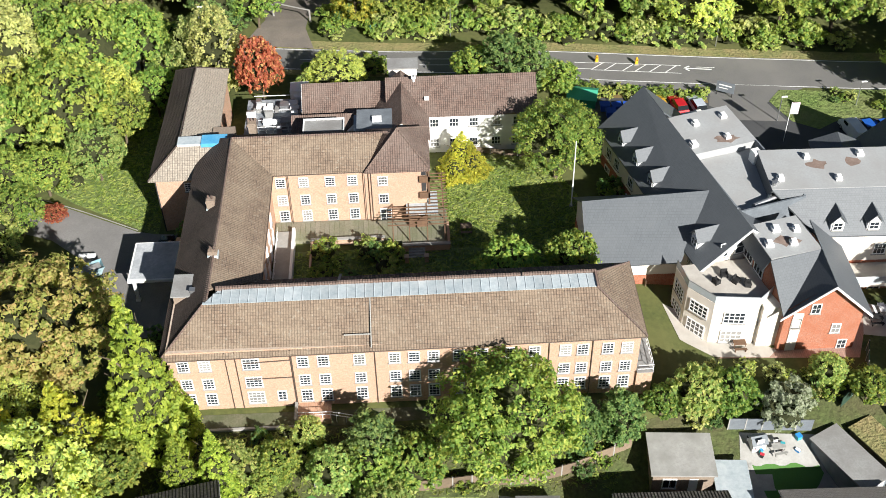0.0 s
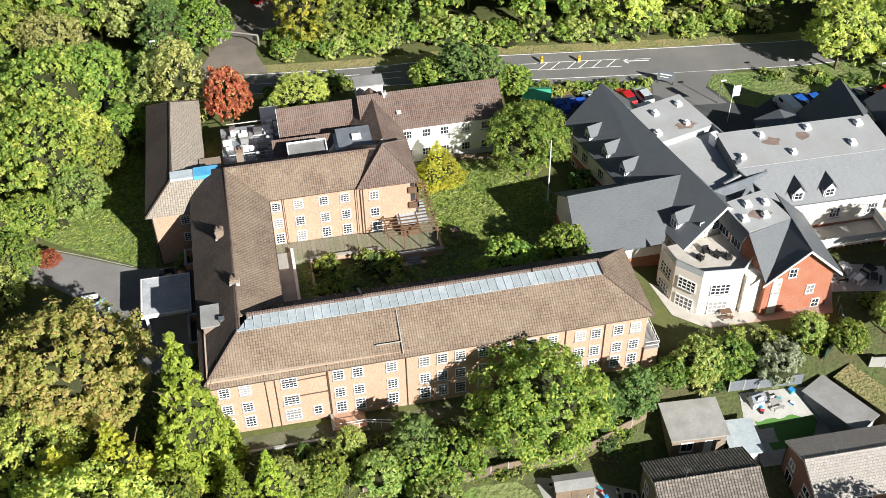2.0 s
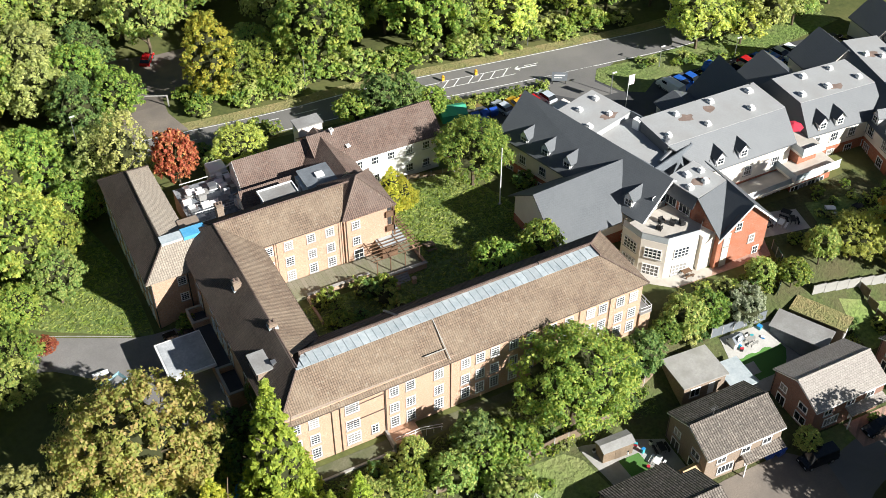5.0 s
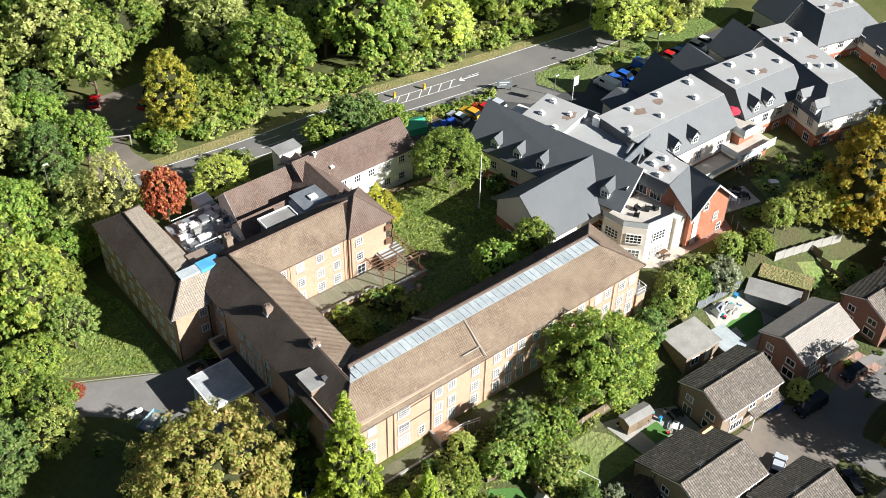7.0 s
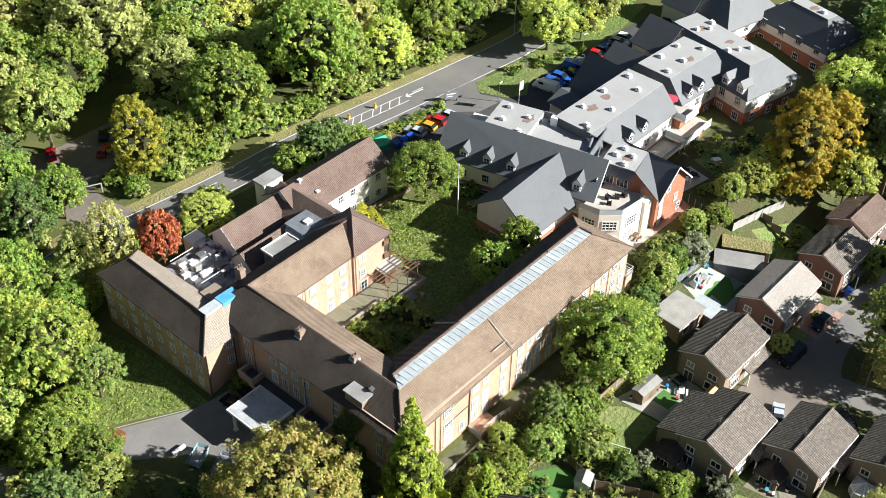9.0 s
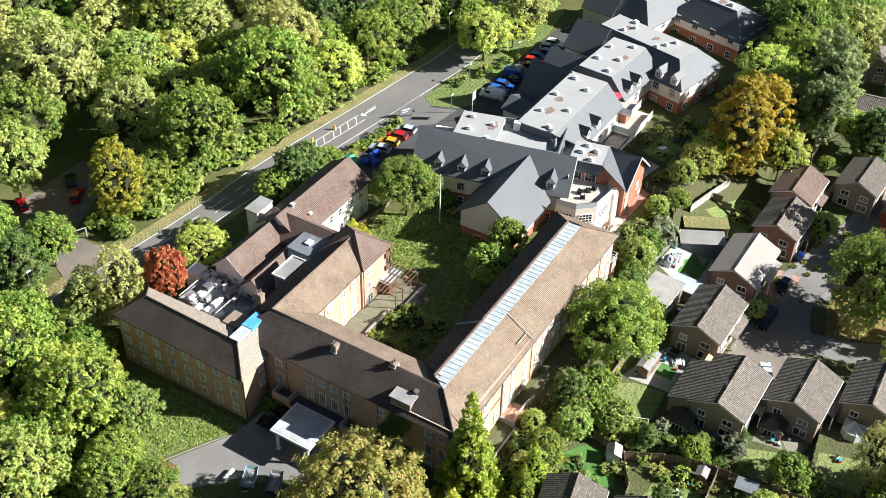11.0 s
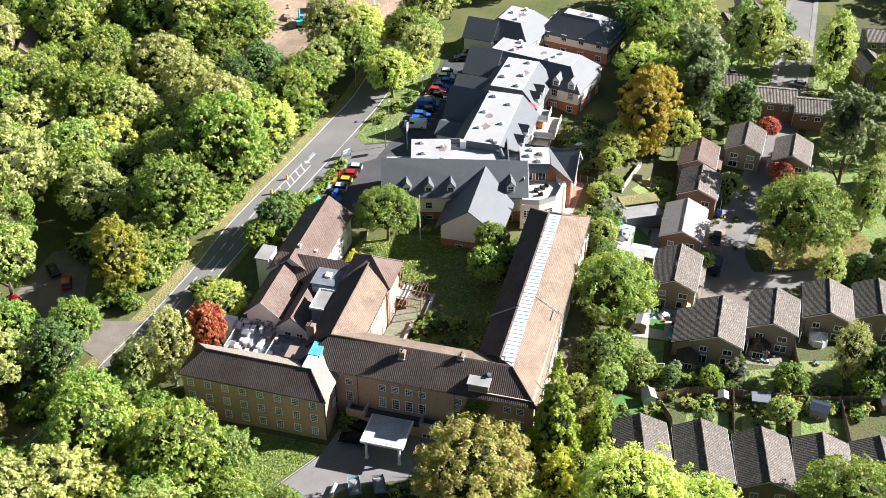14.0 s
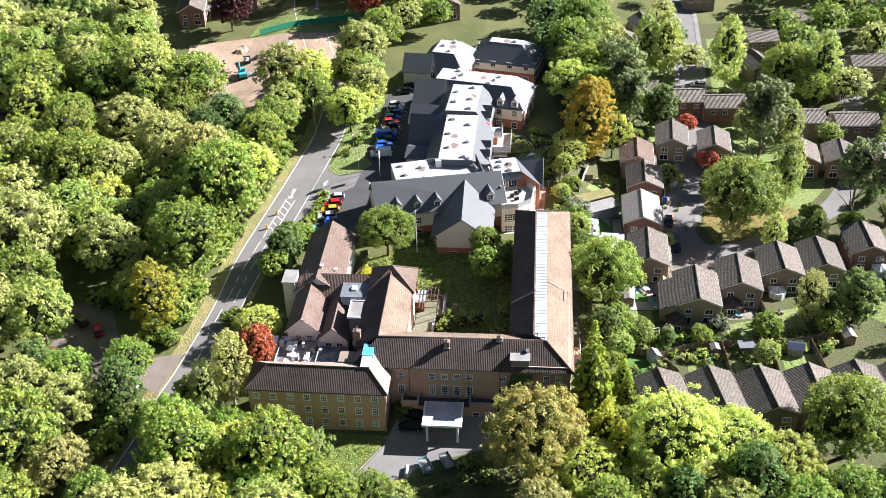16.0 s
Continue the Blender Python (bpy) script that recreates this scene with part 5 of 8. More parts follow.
def slope_dormer(ob, x, y, z, face):
    d_ = part("dormer", Geo().box(-0.75, 0, 0, 0.75, 2.2, 1.5).add([(-0.75, 0, 1.5), (0.75, 0, 1.5), (0, 0, 2.4)], [(0, 1, 2)]), PAINT, ob, "white gabled dormer", pose(x, y, z, 0, 0, face + 90))
    part("dormer_roof", Geo().sheet([[(-1.0, -0.25, 1.35), (0, -0.25, 2.55), (0, 2.8, 2.55), (-1.0, 2.4, 1.35)], [(0, -0.25, 2.55), (1.0, -0.25, 1.35), (1.0, 2.4, 1.35), (0, 2.8, 2.55)]], 0.12), SLATE, d_)
    window(d_, 0, -0.02, 0.25, -90, 1.1, 1.1, 2, 2)


mid = mansard("middle_block", 77.0, 24.4, 20.6, 13.6, -1, 5.9, 9.9, 3.6, label="middle block with slate slopes and flat roof", sides=(1, 0, 1, 0), seed=3, clutter=6, cut=5.4)
for xx in (-3.2, 1.0):
    slope_dormer(mid, xx, -6.9, 6.1, -90)
east = mansard("east_block", 98.8, 24.6, 13.6, 13.4, -4, 5.0, 8.7, 3.6, label="east block with flat roof", sides=(1, 0, 1, 0), seed=5, clutter=5)
for xx in (-4.6, -1.4):
    slope_dormer(east, xx, -6.8, 5.2, -90)
far_b = mansard("far_block", 110.6, 20.4, 13.6, 23.0, -13, 4.6, 8.3, 4.2, label="far block with long slate slope and flat roof", sides=(1, 1, 0, 1), seed=7, clutter=6, cols=(3, 6))
slope_dormer(far_b, -6.9, -6.0, 4.8, 180)
slope_dormer(far_b, -6.9, -9.6, 4.8, 180)
end_b = mansard("end_block", 130.0, 31.0, 15.0, 13.0, -13, 4.2, 8.0, 4.0, label="end block with slate slopes", seed=9, clutter=3)
end_c = mansard("end_wing", 135.0, 15.4, 12.0, 18.0, -13, 4.0, 7.6, 5.0, label="end wing of brick and slate", base=1.6, seed=11, clutter=1)
# north-facing slate gables over the car park
for cx, cy, L_, W_, zr in ((79.4, 33.2, 6.0, 6.0, 5.8), (87.2, 32.0, 8.0, 10.0, 10.0), (97.5, 33.6, 7.0, 8.0, 7.4), (109.2, 33.6, 7.0, 10.0, 8.4), (126, 38.2, 7, 8, 7.8)):
    ob = part("north_gable", gable_solid(Geo(), -L_ / 2, L_ / 2, -W_ / 2, W_ / 2, -2, 4.4, zr - 0.2), RENDER, home, "", pose(cx, cy, 0, 0, 0, 84))
    part("slate_roof", gable_roof(Geo(), -L_ / 2, L_ / 2, -W_ / 2, W_ / 2, 4.5, zr, 0.4, 0.14, verge=0.4), SLATE, ob)
# balconies on the garden side
for x0, x1, y0, y1, z in ((75.0, 86.5, 13.8, 17.4, 1.0), (85.0, 93.6, 13.0, 17.4, 2.0), (87.4, 91.9, 15.0, 23.0, 4.6)):
    b_ = part("balcony", Geo().box(x0, y0, z - 0.42, x1, y1, z), RENDER, home, "rendered garden balcony with glass front")
    part("deck", Geo().box(x0 + 0.15, y0 + 0.15, z, x1 - 0.1, y1, z + 0.04), TERRACE, b_)
    part("balustrade", Geo().box(x0, y0 + 0.03, z + 0.08, x1, y0 + 0.06, z + 1.1).box(x0, y0, z, x0 + 0.03, y1, z + 1.1), CLEAR, b_)
    part("support_wall", Geo().box(x0 + 0.6, y0 + 1.2, -2.6, x1 - 0.3, y1, z - 0.42), BRICK_RED, b_)
    part("handrail", Geo().rod((x0, y0 + 0.05, z + 1.12), (x1, y0 + 0.05, z + 1.12), 0.04, 0.04, 6), METAL, b_)
    for i in range(4):
        window(b_, x0 + 1.4 + i * (x1 - x0 - 2) / 4, y0 + 1.2, -2.0, -90, 1.5, 1.9, 2, 1)
um = thing("parasol", "red canvas parasol open on a roof terrace", "parasol", pose(88.9, 19.4, 4.62))
part("pole", Geo().rod((0, 0, 0), (0, 0, 2.4), 0.04), METAL, um)
can_ = Geo()
for i in range(8):
    a0_, a1_ = 6.2832 * i / 8, 6.2832 * (i + 1) / 8
    can_.add([(0, 0, 2.6), (1.5 * math.cos(a0_), 1.5 * math.sin(a0_), 2.1), (1.5 * math.cos(a1_), 1.5 * math.sin(a1_), 2.1)], [(0, 1, 2)])
part("canopy", can_, gloss_paint("red_canvas", (0.55, 0.03, 0.06), 0.8), um)
# patios and gardens of the home
drape("home_patio", [(53.5, 13.5), (54.5, 8), (58, 5.6), (64, 5.2), (65, 6.2), (62, 9)], 0.06, TERRACE, "pale curved patio below the bay", "patio")
drape("home_walk", [(58, 5.4), (64, 5.1), (74, 4.6), (75.5, 8), (78, 12), (76, 13.5), (73.8, 6.4), (64, 6.6)], 0.05, PINK_PAVE, "pink block path past the brick gable", "path")
drape("home_garden", [(74, 6), (98, 2), (101, 6), (98, 14), (84, 13.4), (77, 14)], 0.04, GARDEN_SOIL_SHADE, "planted garden of the home, tree shade put into its ground colour", "garden")
drape("garden_lawn", [(84.5, 6.5), (93, 4.5), (95, 9), (86, 11.5)], 0.06, GRASS, "shaded lawn in the home's garden", "lawn")
drape("home_terrace", [(75.5, 8), (83, 6.5), (84, 11), (77, 12.8)], 0.06, TERRACE, "paved garden terrace with tables", "patio")

# ---------------------------------------------------------------- estate houses
TILES = {"grey": TILE_HOUSE, "pale": TILE_PALE, "brown": TILE_RED}


HOUSES = []


def house(x, y, ang, L=10.4, W=7.6, eave=4.9, rise=1.75, wall=BRICK_STONE, tile="grey", ext=0, cons=0, label="", wing_w=0.0):
    z = lie(x, y)
    HOUSES.append((x, y))
    h = thing("house", label or "detached two-storey house of brown brick with low-pitched tiled roof", "house", pose(x, y, z, 0, 0, ang), "estate houses")
    part("wall", gable_solid(Geo(), -L / 2, L / 2, -W / 2, W / 2, -2.0, eave, eave + rise - 0.05), wall, h)
    sl = (rise / (W / 2)) * 0.35
    # the north slope's darker tile holds moss and painted shade
    for s_, m_ in ((-1, TILES[tile]), (1, TILE_MOSS_SHADE if tile == "grey" and abs(ang) < 45 else TILES[tile])):
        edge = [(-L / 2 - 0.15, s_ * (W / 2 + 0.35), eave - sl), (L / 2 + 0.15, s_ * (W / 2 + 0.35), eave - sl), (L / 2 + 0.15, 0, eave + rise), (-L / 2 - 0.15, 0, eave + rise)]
        part("roof", Geo().sheet([edge[::-s_]], -0.14), m_, h, "mossy north roof slope, shade put into its colour" if m_ is TILE_MOSS_SHADE else "")
    g_ = Geo()
    ridge_line(g_, (-L / 2 - 0.15, 0, eave + rise + 0.14), (L / 2 + 0.15, 0, eave + rise + 0.14), 0.12)
    part("ridge", g_, TILES[tile], h)
    g_ = Geo()
    for s_ in (-1, 1):
        for xx in (-L / 2 - 0.17, L / 2 + 0.12):
            g_.sheet([[(xx, s_ * (W / 2 + 0.36), eave - 0.1), (xx + 0.05, s_ * (W / 2 + 0.36), eave - 0.1), (xx + 0.05, 0, eave + rise + 0.02), (xx, 0, eave + rise + 0.02)]], 0.18)
        g_.box(-L / 2 - 0.1, s_ * (W / 2 + 0.36) - 0.05, eave - 0.28, L / 2 + 0.1, s_ * (W / 2 + 0.36) + 0.05, eave - 0.12)
    part("fascia", g_, PAINT, h)
    for zz, w_, hh in ((2.9, 1.5, 1.1), (0.7, 1.9, 1.4)):
        for off in (-W * 0.24, W * 0.24):
            window(h, -L / 2, off, zz if zz > 2 or off < 0 else 0.1, 180, w_ if off < 0 else w_ * 0.8, hh if zz > 2 else (1.4 if off < 0 else 2.0), 2, 1, bar=0.07)
            window(h, L / 2, off, zz, 0, w_, hh, 2, 1, bar=0.07)
    for xx in (-L * 0.3, 0.2, L * 0.3):
        for s_ in (-90, 90):
            window(h, xx, (W / 2) * (1 if s_ > 0 else -1), 2.9, s_, 1.3, 1.0, 2, 1, bar=0.07)
    window(h, -L * 0.22, -W / 2, 0.7, -90, 2.3, 1.4, 4, 1, "bay_window", 0.07)
    dr = part("front_door", Geo().box(-0.48, -0.08, 0, 0.48, 0, 2.05), PAINT, h, "white panelled front door", pose(L * 0.1, -W / 2, 0, 0, 0, 0))
    part("door_handle", Geo().box(0.32, -0.13, 0.95, 0.38, -0.08, 1.15), METAL, dr)
    part("porch_roof", Geo().sheet([[(-0.4, -W / 2 - 1.3, 2.3), (L / 2, -W / 2 - 1.3, 2.3), (L / 2, -W / 2, 2.75), (-0.4, -W / 2, 2.75)]], 0.12), TILES[tile], h)
    part("porch_post", Geo().box(-0.35, -W / 2 - 1.25, -0.6, -0.2, -W / 2 - 1.1, 2.25), PAINT, h)
    part("downpipe", Geo().rod((-L / 2 - 0.06, W / 2 - 0.2, -0.5), (-L / 2 - 0.06, W / 2 - 0.2, eave), 0.05, 0.05, 6), DARK_METAL, h)
    g_ = Geo().rod((-L * 0.2, 0.2, eave + rise), (-L * 0.2, 0.2, eave + rise + 1.5), 0.025, 0.025, 5)
    for i in range(5):
        g_.rod((-L * 0.2 - 0.5 + i * 0.22, -0.15, eave + rise + 1.35), (-L * 0.2 - 0.5 + i * 0.22, 0.55, eave + rise + 1.35), 0.012, 0.012, 4)
    g_.rod((-L * 0.2 - 0.55, 0.2, eave + rise + 1.35), (-L * 0.2 + 0.5, 0.2, eave + rise + 1.35), 0.015, 0.015, 4)
    part("aerial", g_, METAL, h)
    if wing_w:
        dz = rise / (W / 2)
        part("side_wing", Geo().add([(-L / 2, W / 2 - 0.02, -2), (L / 2 - 2, W / 2 - 0.02, -2), (L / 2 - 2, W / 2 + wing_w, -2), (-L / 2, W / 2 + wing_w, -2), (-L / 2, W / 2 - 0.02, eave - 0.1), (L / 2 - 2, W / 2 - 0.02, eave - 0.1), (L / 2 - 2, W / 2 + wing_w, eave - 0.1 - dz * wing_w), (-L / 2, W / 2 + wing_w, eave - 0.1 - dz * wing_w)], [(3, 2, 1, 0), (4, 5, 6, 7), (0, 1, 5, 4), (1, 2, 6, 5), (2, 3, 7, 6), (3, 0, 4, 7)]), wall, h)
        part("wing_roof", Geo().sheet([[(-L / 2 - 0.15, W / 2 + wing_w + 0.3, eave - dz * (wing_w + 0.3)), (L / 2 - 1.85, W / 2 + wing_w + 0.3, eave - dz * (wing_w + 0.3)), (L / 2 - 1.85, W / 2 + 0.3, eave - dz * 0.3), (-L / 2 - 0.15, W / 2 + 0.3, eave - dz * 0.3)][::-1]], -0.15), TILE_MOSS_SHADE, h, "mossy lean-to roof, shade put into its colour")
    if ext:
        e_ = part("extension", Geo().box(-L / 2 - 2.6, ext - 1.6, -2, -L / 2 + 0.02, ext + 1.6, 2.3), wall, h)
        part("extension_roof", Geo().sheet([[(-L / 2 - 2.9, ext - 1.9, 2.2), (-L / 2, ext - 1.9, 2.2), (-L / 2, ext, 3.4), (-L / 2 - 1.6, ext, 3.4)], [(-L / 2, ext + 1.9, 2.2), (-L / 2 - 2.9, ext + 1.9, 2.2), (-L / 2 - 1.6, ext, 3.4), (-L / 2, ext, 3.4)], [(-L / 2 - 2.9, ext + 1.9, 2.2), (-L / 2 - 2.9, ext - 1.9, 2.2), (-L / 2 - 1.6, ext, 3.4)]], 0.1), TILE_DARK, e_)
        window(h, -L / 2 - 2.6, ext, 0.6, 180, 1.8, 1.2, 3, 1, bar=0.07)
    if cons:
        c_ = part("conservatory", Geo().prism([(-L / 2 - 2.8 + 0.9, cons - 1.5), (-L / 2, cons - 1.5), (-L / 2, cons + 1.5), (-L / 2 - 1.9, cons + 1.5), (-L / 2 - 2.8, cons + 0.7), (-L / 2 - 2.8, cons - 0.7)], -1, 2.0), CLEAR, h, "white-framed glazed conservatory")
        rim = [(-L / 2, cons - 1.5), (-L / 2 - 1.9, cons - 1.5), (-L / 2 - 2.8, cons - 0.7), (-L / 2 - 2.8, cons + 0.7), (-L / 2 - 1.9, cons + 1.5), (-L / 2, cons + 1.5)]
        apx = (-L / 2 - 1.2, cons, 3.0)
        gg, gp = Geo(), Geo()
        for p_, q_ in zip(rim, rim[1:]):
            gg.add([(*p_, 2.0), (*q_, 2.0), apx], [(0, 1, 2)])
            gp.rod((*p_, 2.02), apx, 0.05, 0.05, 5).rod((*p_, -0.5), (*p_, 2.0), 0.06, 0.06, 5).rod((*p_, 2.0), (*q_, 2.0), 0.06, 0.06, 5)
        part("glazed_roof", gg, CLEAR, c_)
        part("glazing_frame", gp, PAINT, c_)
    return h


house(49.3, -16.4, -1.5, 11.2, 7.6, label="detached brown-brick house with grey tiled roof")
house(66.3, -16.2, -1, 11.4, 7.6, wall=BRICK_DULL, tile="pale", label="detached red-brick house with pale sunlit tiles")
house(82.0, -18.0, -2, 9.6, 7.6, wall=BRICK_DULL, label="detached red-brick house with grey tiled roof")
house(93.6, -17.0, -2, 9.4, 7.4, tile="brown", label="detached brick house with brown tiled roof")
house(35.7, -24.8, -1, 11.0, 8.2, ext=4.3, wing_w=3.0, label="brown-brick house with a hipped rear extension")
house(42.4, -33.9, -2, 10.0, 8.0, ext=1.6, label="brown-brick house with a small rear extension")
house(49.2, -43.3, 1, 9.8, 8.0, cons=1.2, label="brown-brick house with a white conservatory")
house(52.6, -52.2, 2, 10, 7.8, label="brown-brick house with patio doors")
house(61.0, -63.6, 2, 10, 7.8, wall=BRICK_DULL, cons=-2.0, label="red-brick house with a glazed conservatory")
for hx, hy, ha in ((0.6, -15.6, 12), (2.6, -24.4, 10.5), (4.0, -33.2, 9), (6.0, -41.8, 5), (8.4, -50.6, 8), (10.6, -59.6, 8)):
    house(hx, hy, ha, 10.6, 7.6, label="brick house with dark lichened tiles below the trees")
house(104.6, -26.4, 176, 10.0, 7.4, label="brown-brick house with white bay windows")
house(103.4, -36.6, 176, 9.6, 7.4, label="brown-brick house behind a red maple")
house(101.2, -57.6, 176, 9, 7.6, wall=BRICK_DULL, label="red-brick house with a porch behind pines")
house(101.4, -67.0, 176, 9, 7.6, wall=BRICK_DULL, label="red-brick house beside pines")
house(101.6, -76.0, 176, 9, 7.6, wall=BRICK_DULL)
for hx, hy in ((129.0, -31.4), (127.6, -42.2), (122.2, -61.6), (121.0, -74.8)):
    house(hx, hy, 94, 11.0, 7.4, wall=BRICK_DULL if hy > -55 else BRICK_STONE, rise=1.5, label="link-detached house with shallow tiled roof")
for hx, hy, ha in ((131.5, -20.6, 96), (152.5, -14.6, 20), (162.5, -19.0, 20), (177, -25, 20), (156, -55.6, 20), (174, -59, 100), (147, -76, 30), (158, -86, 95), (190, -72, 100), (206, -44, 95)):
    house(hx, hy, ha, 9.4, 7.2, rise=1.7, label="brick house further along the estate road")
house(92.5, 142.5, 20, 12, 8.5, wall=WHITE_WALL, tile="brown", rise=3.6, label="white-gabled house with red tiled roof among trees")
chimney(88.6, 143.4, 2.0, 10.6, 1.4, 0.9, 3)
for hx, hy, ha in ((158, 124, 10), (172, 112, 10), (182, 98, 10), (190, 72, 0), (172, 36, 20), (196, 20, 0)):
    house(hx, hy, ha, 13, 7.5, wall=BRICK_DULL, rise=2.2, label="house glimpsed among the far trees")


# ---------------------------------------------------------------- trees
def ico(level=1):
    bm = bmesh.new()
    bmesh.ops.create_icosphere(bm, subdivisions=level, radius=1.0)
    v = np.array([q.co[:] for q in bm.verts])
    f = [tuple(q.index for q in face.verts) for face in bm.faces]
    bm.free()
    return v, f


ICO = {1: ico(1), 2: ico(2)}


def crown_lobes(shape, rng, r, h):
    """Centres and radii of the clumps of a crown, and its dark heart (height, radius, half height); r: its radius, h:
    its height above its foot.
    """
    out = []
    if shape == "round":
        bumps = [(rng.uniform(0, 6.28), rng.uniform(-0.2, 0.9), rng.uniform(-0.16, 0.12)) for _ in range(9)]
        n = 92
        for i in range(n):
            u = 1 - 1.5 * (i + 0.5) / n
            a = 2.4 * i + rng.uniform(-0.3, 0.3)
            s = math.sqrt(max(0, 1 - u * u))
            k = 1 + sum(c * max(0, math.cos(a - p) * s * math.sqrt(1 - q * q) + u * q) ** 4 for p, q, c in bumps)
            q = k * rng.uniform(0.76, 0.92)
            out.append((r * s * q * math.cos(a), r * s * q * math.sin(a), h * 0.48 + h * 0.46 * u * q, r * rng.uniform(0.15, 0.25)))
        heart = (h * 0.48, r * 0.6, h * 0.32)
    elif shape == "cone":
        n = 96
        for i in range(n):
            t = ((i + 0.5) / n) ** 1.25
            a = 2.4 * i
            q = r * (1 - t) ** 0.9 * rng.uniform(0.74, 0.88)
            out.append((q * math.cos(a), q * math.sin(a), h * t * 0.98, max(0.09 * r, r * 0.27 * (1 - t) + 0.07 * r)))
        heart = (h * 0.3, r * 0.5, h * 0.36)
    elif shape == "tall":
        n = 84
        for i in range(n):
            t = (i + 0.5) / n
            a = 2.4 * i
            q = r * math.sin(math.pi * min(0.97, 0.12 + 0.85 * t)) ** 0.7 * rng.uniform(0.6, 0.9)
            out.append((q * math.cos(a), q * math.sin(a), h * t, r * rng.uniform(0.15, 0.25)))
        heart = (h * 0.5, r * 0.55, h * 0.36)
    elif shape == "pine":
        for i in range(48):
            t = 0.42 + 0.58 * (i + 0.5) / 48
            a = 2.4 * i
            q = r * rng.uniform(0.3, 0.95) * (1.15 - 0.6 * t)
            out.append((q * math.cos(a), q * math.sin(a), h * t, r * rng.uniform(0.15, 0.26)))
        heart = (h * 0.72, r * 0.35, h * 0.16)
    else:
        for i in range(22):
            a = 2.4 * i
            q = r * rng.uniform(0.2, 0.8)
            out.append((q * math.cos(a), q * math.sin(a), h * rng.uniform(0.2, 0.76), r * rng.uniform(0.2, 0.34)))
        heart = (h * 0.35, r * 0.62, h * 0.32)
    return out, heart


def crown_mesh(name, shape, r, h, leaves, size, seed, material, sag=0.0, heart=1.0, fine=2):
    """Many small clumps of leaf sprays round a heart of dark twig colour that paints the inner shade, with gaps between
    them.
    """
    rng = random.Random(seed)
    nr = np.random.RandomState(seed)
    lobes, (hz, hr, hh) = crown_lobes(shape, rng, r, h)
    ico_v, ico_f = ICO[fine]
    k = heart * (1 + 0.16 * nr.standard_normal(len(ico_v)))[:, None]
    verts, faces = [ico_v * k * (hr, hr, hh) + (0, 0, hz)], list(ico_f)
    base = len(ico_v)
    subs = []
    for x, y, z, q in lobes:
        for j in range(5):
            u, th = 1 - 1.4 * (j + 0.5) / 5, 2.4 * j + rng.uniform(0, 6.28)
            v = math.sqrt(max(0, 1 - u * u))
            subs.append((x + q * 0.74 * v * math.cos(th), y + q * 0.74 * v * math.sin(th), z + q * 0.66 * u, q * rng.uniform(0.3, 0.55)))
    w = np.array([q * q for *_, q in subs])
    lob = np.array(subs)[nr.choice(len(subs), leaves, p=w / w.sum())]
    d = nr.standard_normal((leaves, 3))
    d /= np.linalg.norm(d, axis=1)[:, None]
    d[:, 2] = np.where((d[:, 2] < -0.3) & (nr.rand(leaves) < 0.6), -d[:, 2], d[:, 2])
    cen = np.array([0, 0, h * 0.45])
    p = lob[:, :3] + d * (lob[:, 3:4] * nr.uniform(0.45, 1.15, (leaves, 1)) * np.array([1, 1, 0.85]))
    p[:, 2] -= sag * nr.rand(leaves)
    out = p - cen
    out /= np.linalg.norm(out, axis=1)[:, None] + 1e-6
    nrm = d * 0.75 + out * 0.45 + nr.standard_normal((leaves, 3)) * 0.42 + (0, 0, 0.25)
    nrm /= np.linalg.norm(nrm, axis=1)[:, None]
    t = np.cross(nrm, nr.standard_normal((leaves, 3)))
    t /= np.linalg.norm(t, axis=1)[:, None]
    b = np.cross(nrm, t)
    s = size * nr.uniform(0.45, 1.1, (leaves, 1))
    tri = np.stack([p - t * s * 0.62 - b * s * 0.75, p + t * s * 0.62 - b * s * 0.75 - nrm * s * 0.2, p + b * s * 0.95 - nrm * s * 0.3], 1).reshape(-1, 3)
    verts.append(tri)
    inner = len(faces)
    faces += [(base + 3 * i, base + 3 * i + 1, base + 3 * i + 2) for i in range(leaves)]
    me = bpy.data.meshes.new(name)
    me.from_pydata(np.concatenate(verts).tolist(), [], faces)
    me.materials.append(material)
    me.materials.append(TWIG_SHADE)
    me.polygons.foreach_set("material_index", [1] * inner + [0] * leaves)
    return me


def trunk_geo(r, h, foot, seed, limbs=6, thick=0.3):
    rng = random.Random(seed)
    g_ = Geo()
    p = Vector((0, 0, -1.0))
    for i in range(4):
        q = Vector((rng.uniform(-0.2, 0.2), rng.uniform(-0.2, 0.2), foot + h * 0.7 * (i + 1) / 4 if i else foot))
        g_.rod(p, q, thick * (1 - 0.2 * i), thick * (0.8 - 0.2 * i), 6)
        p = q
    for i in range(limbs):
        a = 2.4 * i
        z = foot + h * rng.uniform(0.05, 0.45)
        m_ = Vector((math.cos(a) * r * 0.4, math.sin(a) * r * 0.4, z + h * 0.18))
        g_.rod((0, 0, z), m_, thick * 0.4, thick * 0.25, 5)
        g_.rod(m_, (math.cos(a + 0.3) * r * 0.75, math.sin(a + 0.3) * r * 0.75, z + h * 0.3), thick * 0.25, thick * 0.08, 3)
    return g_


KINDS = {}


def tree_kind(key, name, label, category, shape, r, h, foot, leaves, size, material, seed, bark=BARK, sag=0.0, thick=0.3, heart=1.0, fine=2):
    """A tree to be copied: its foot at the origin; kept far below the land until placed."""
    KINDS[key] = (name, label, category, crown_mesh("crown", shape, r, h, leaves, size, seed, material, sag, heart, fine), trunk_geo(r, h, foot, seed, 6, thick).mesh("trunk", bark), foot, r)


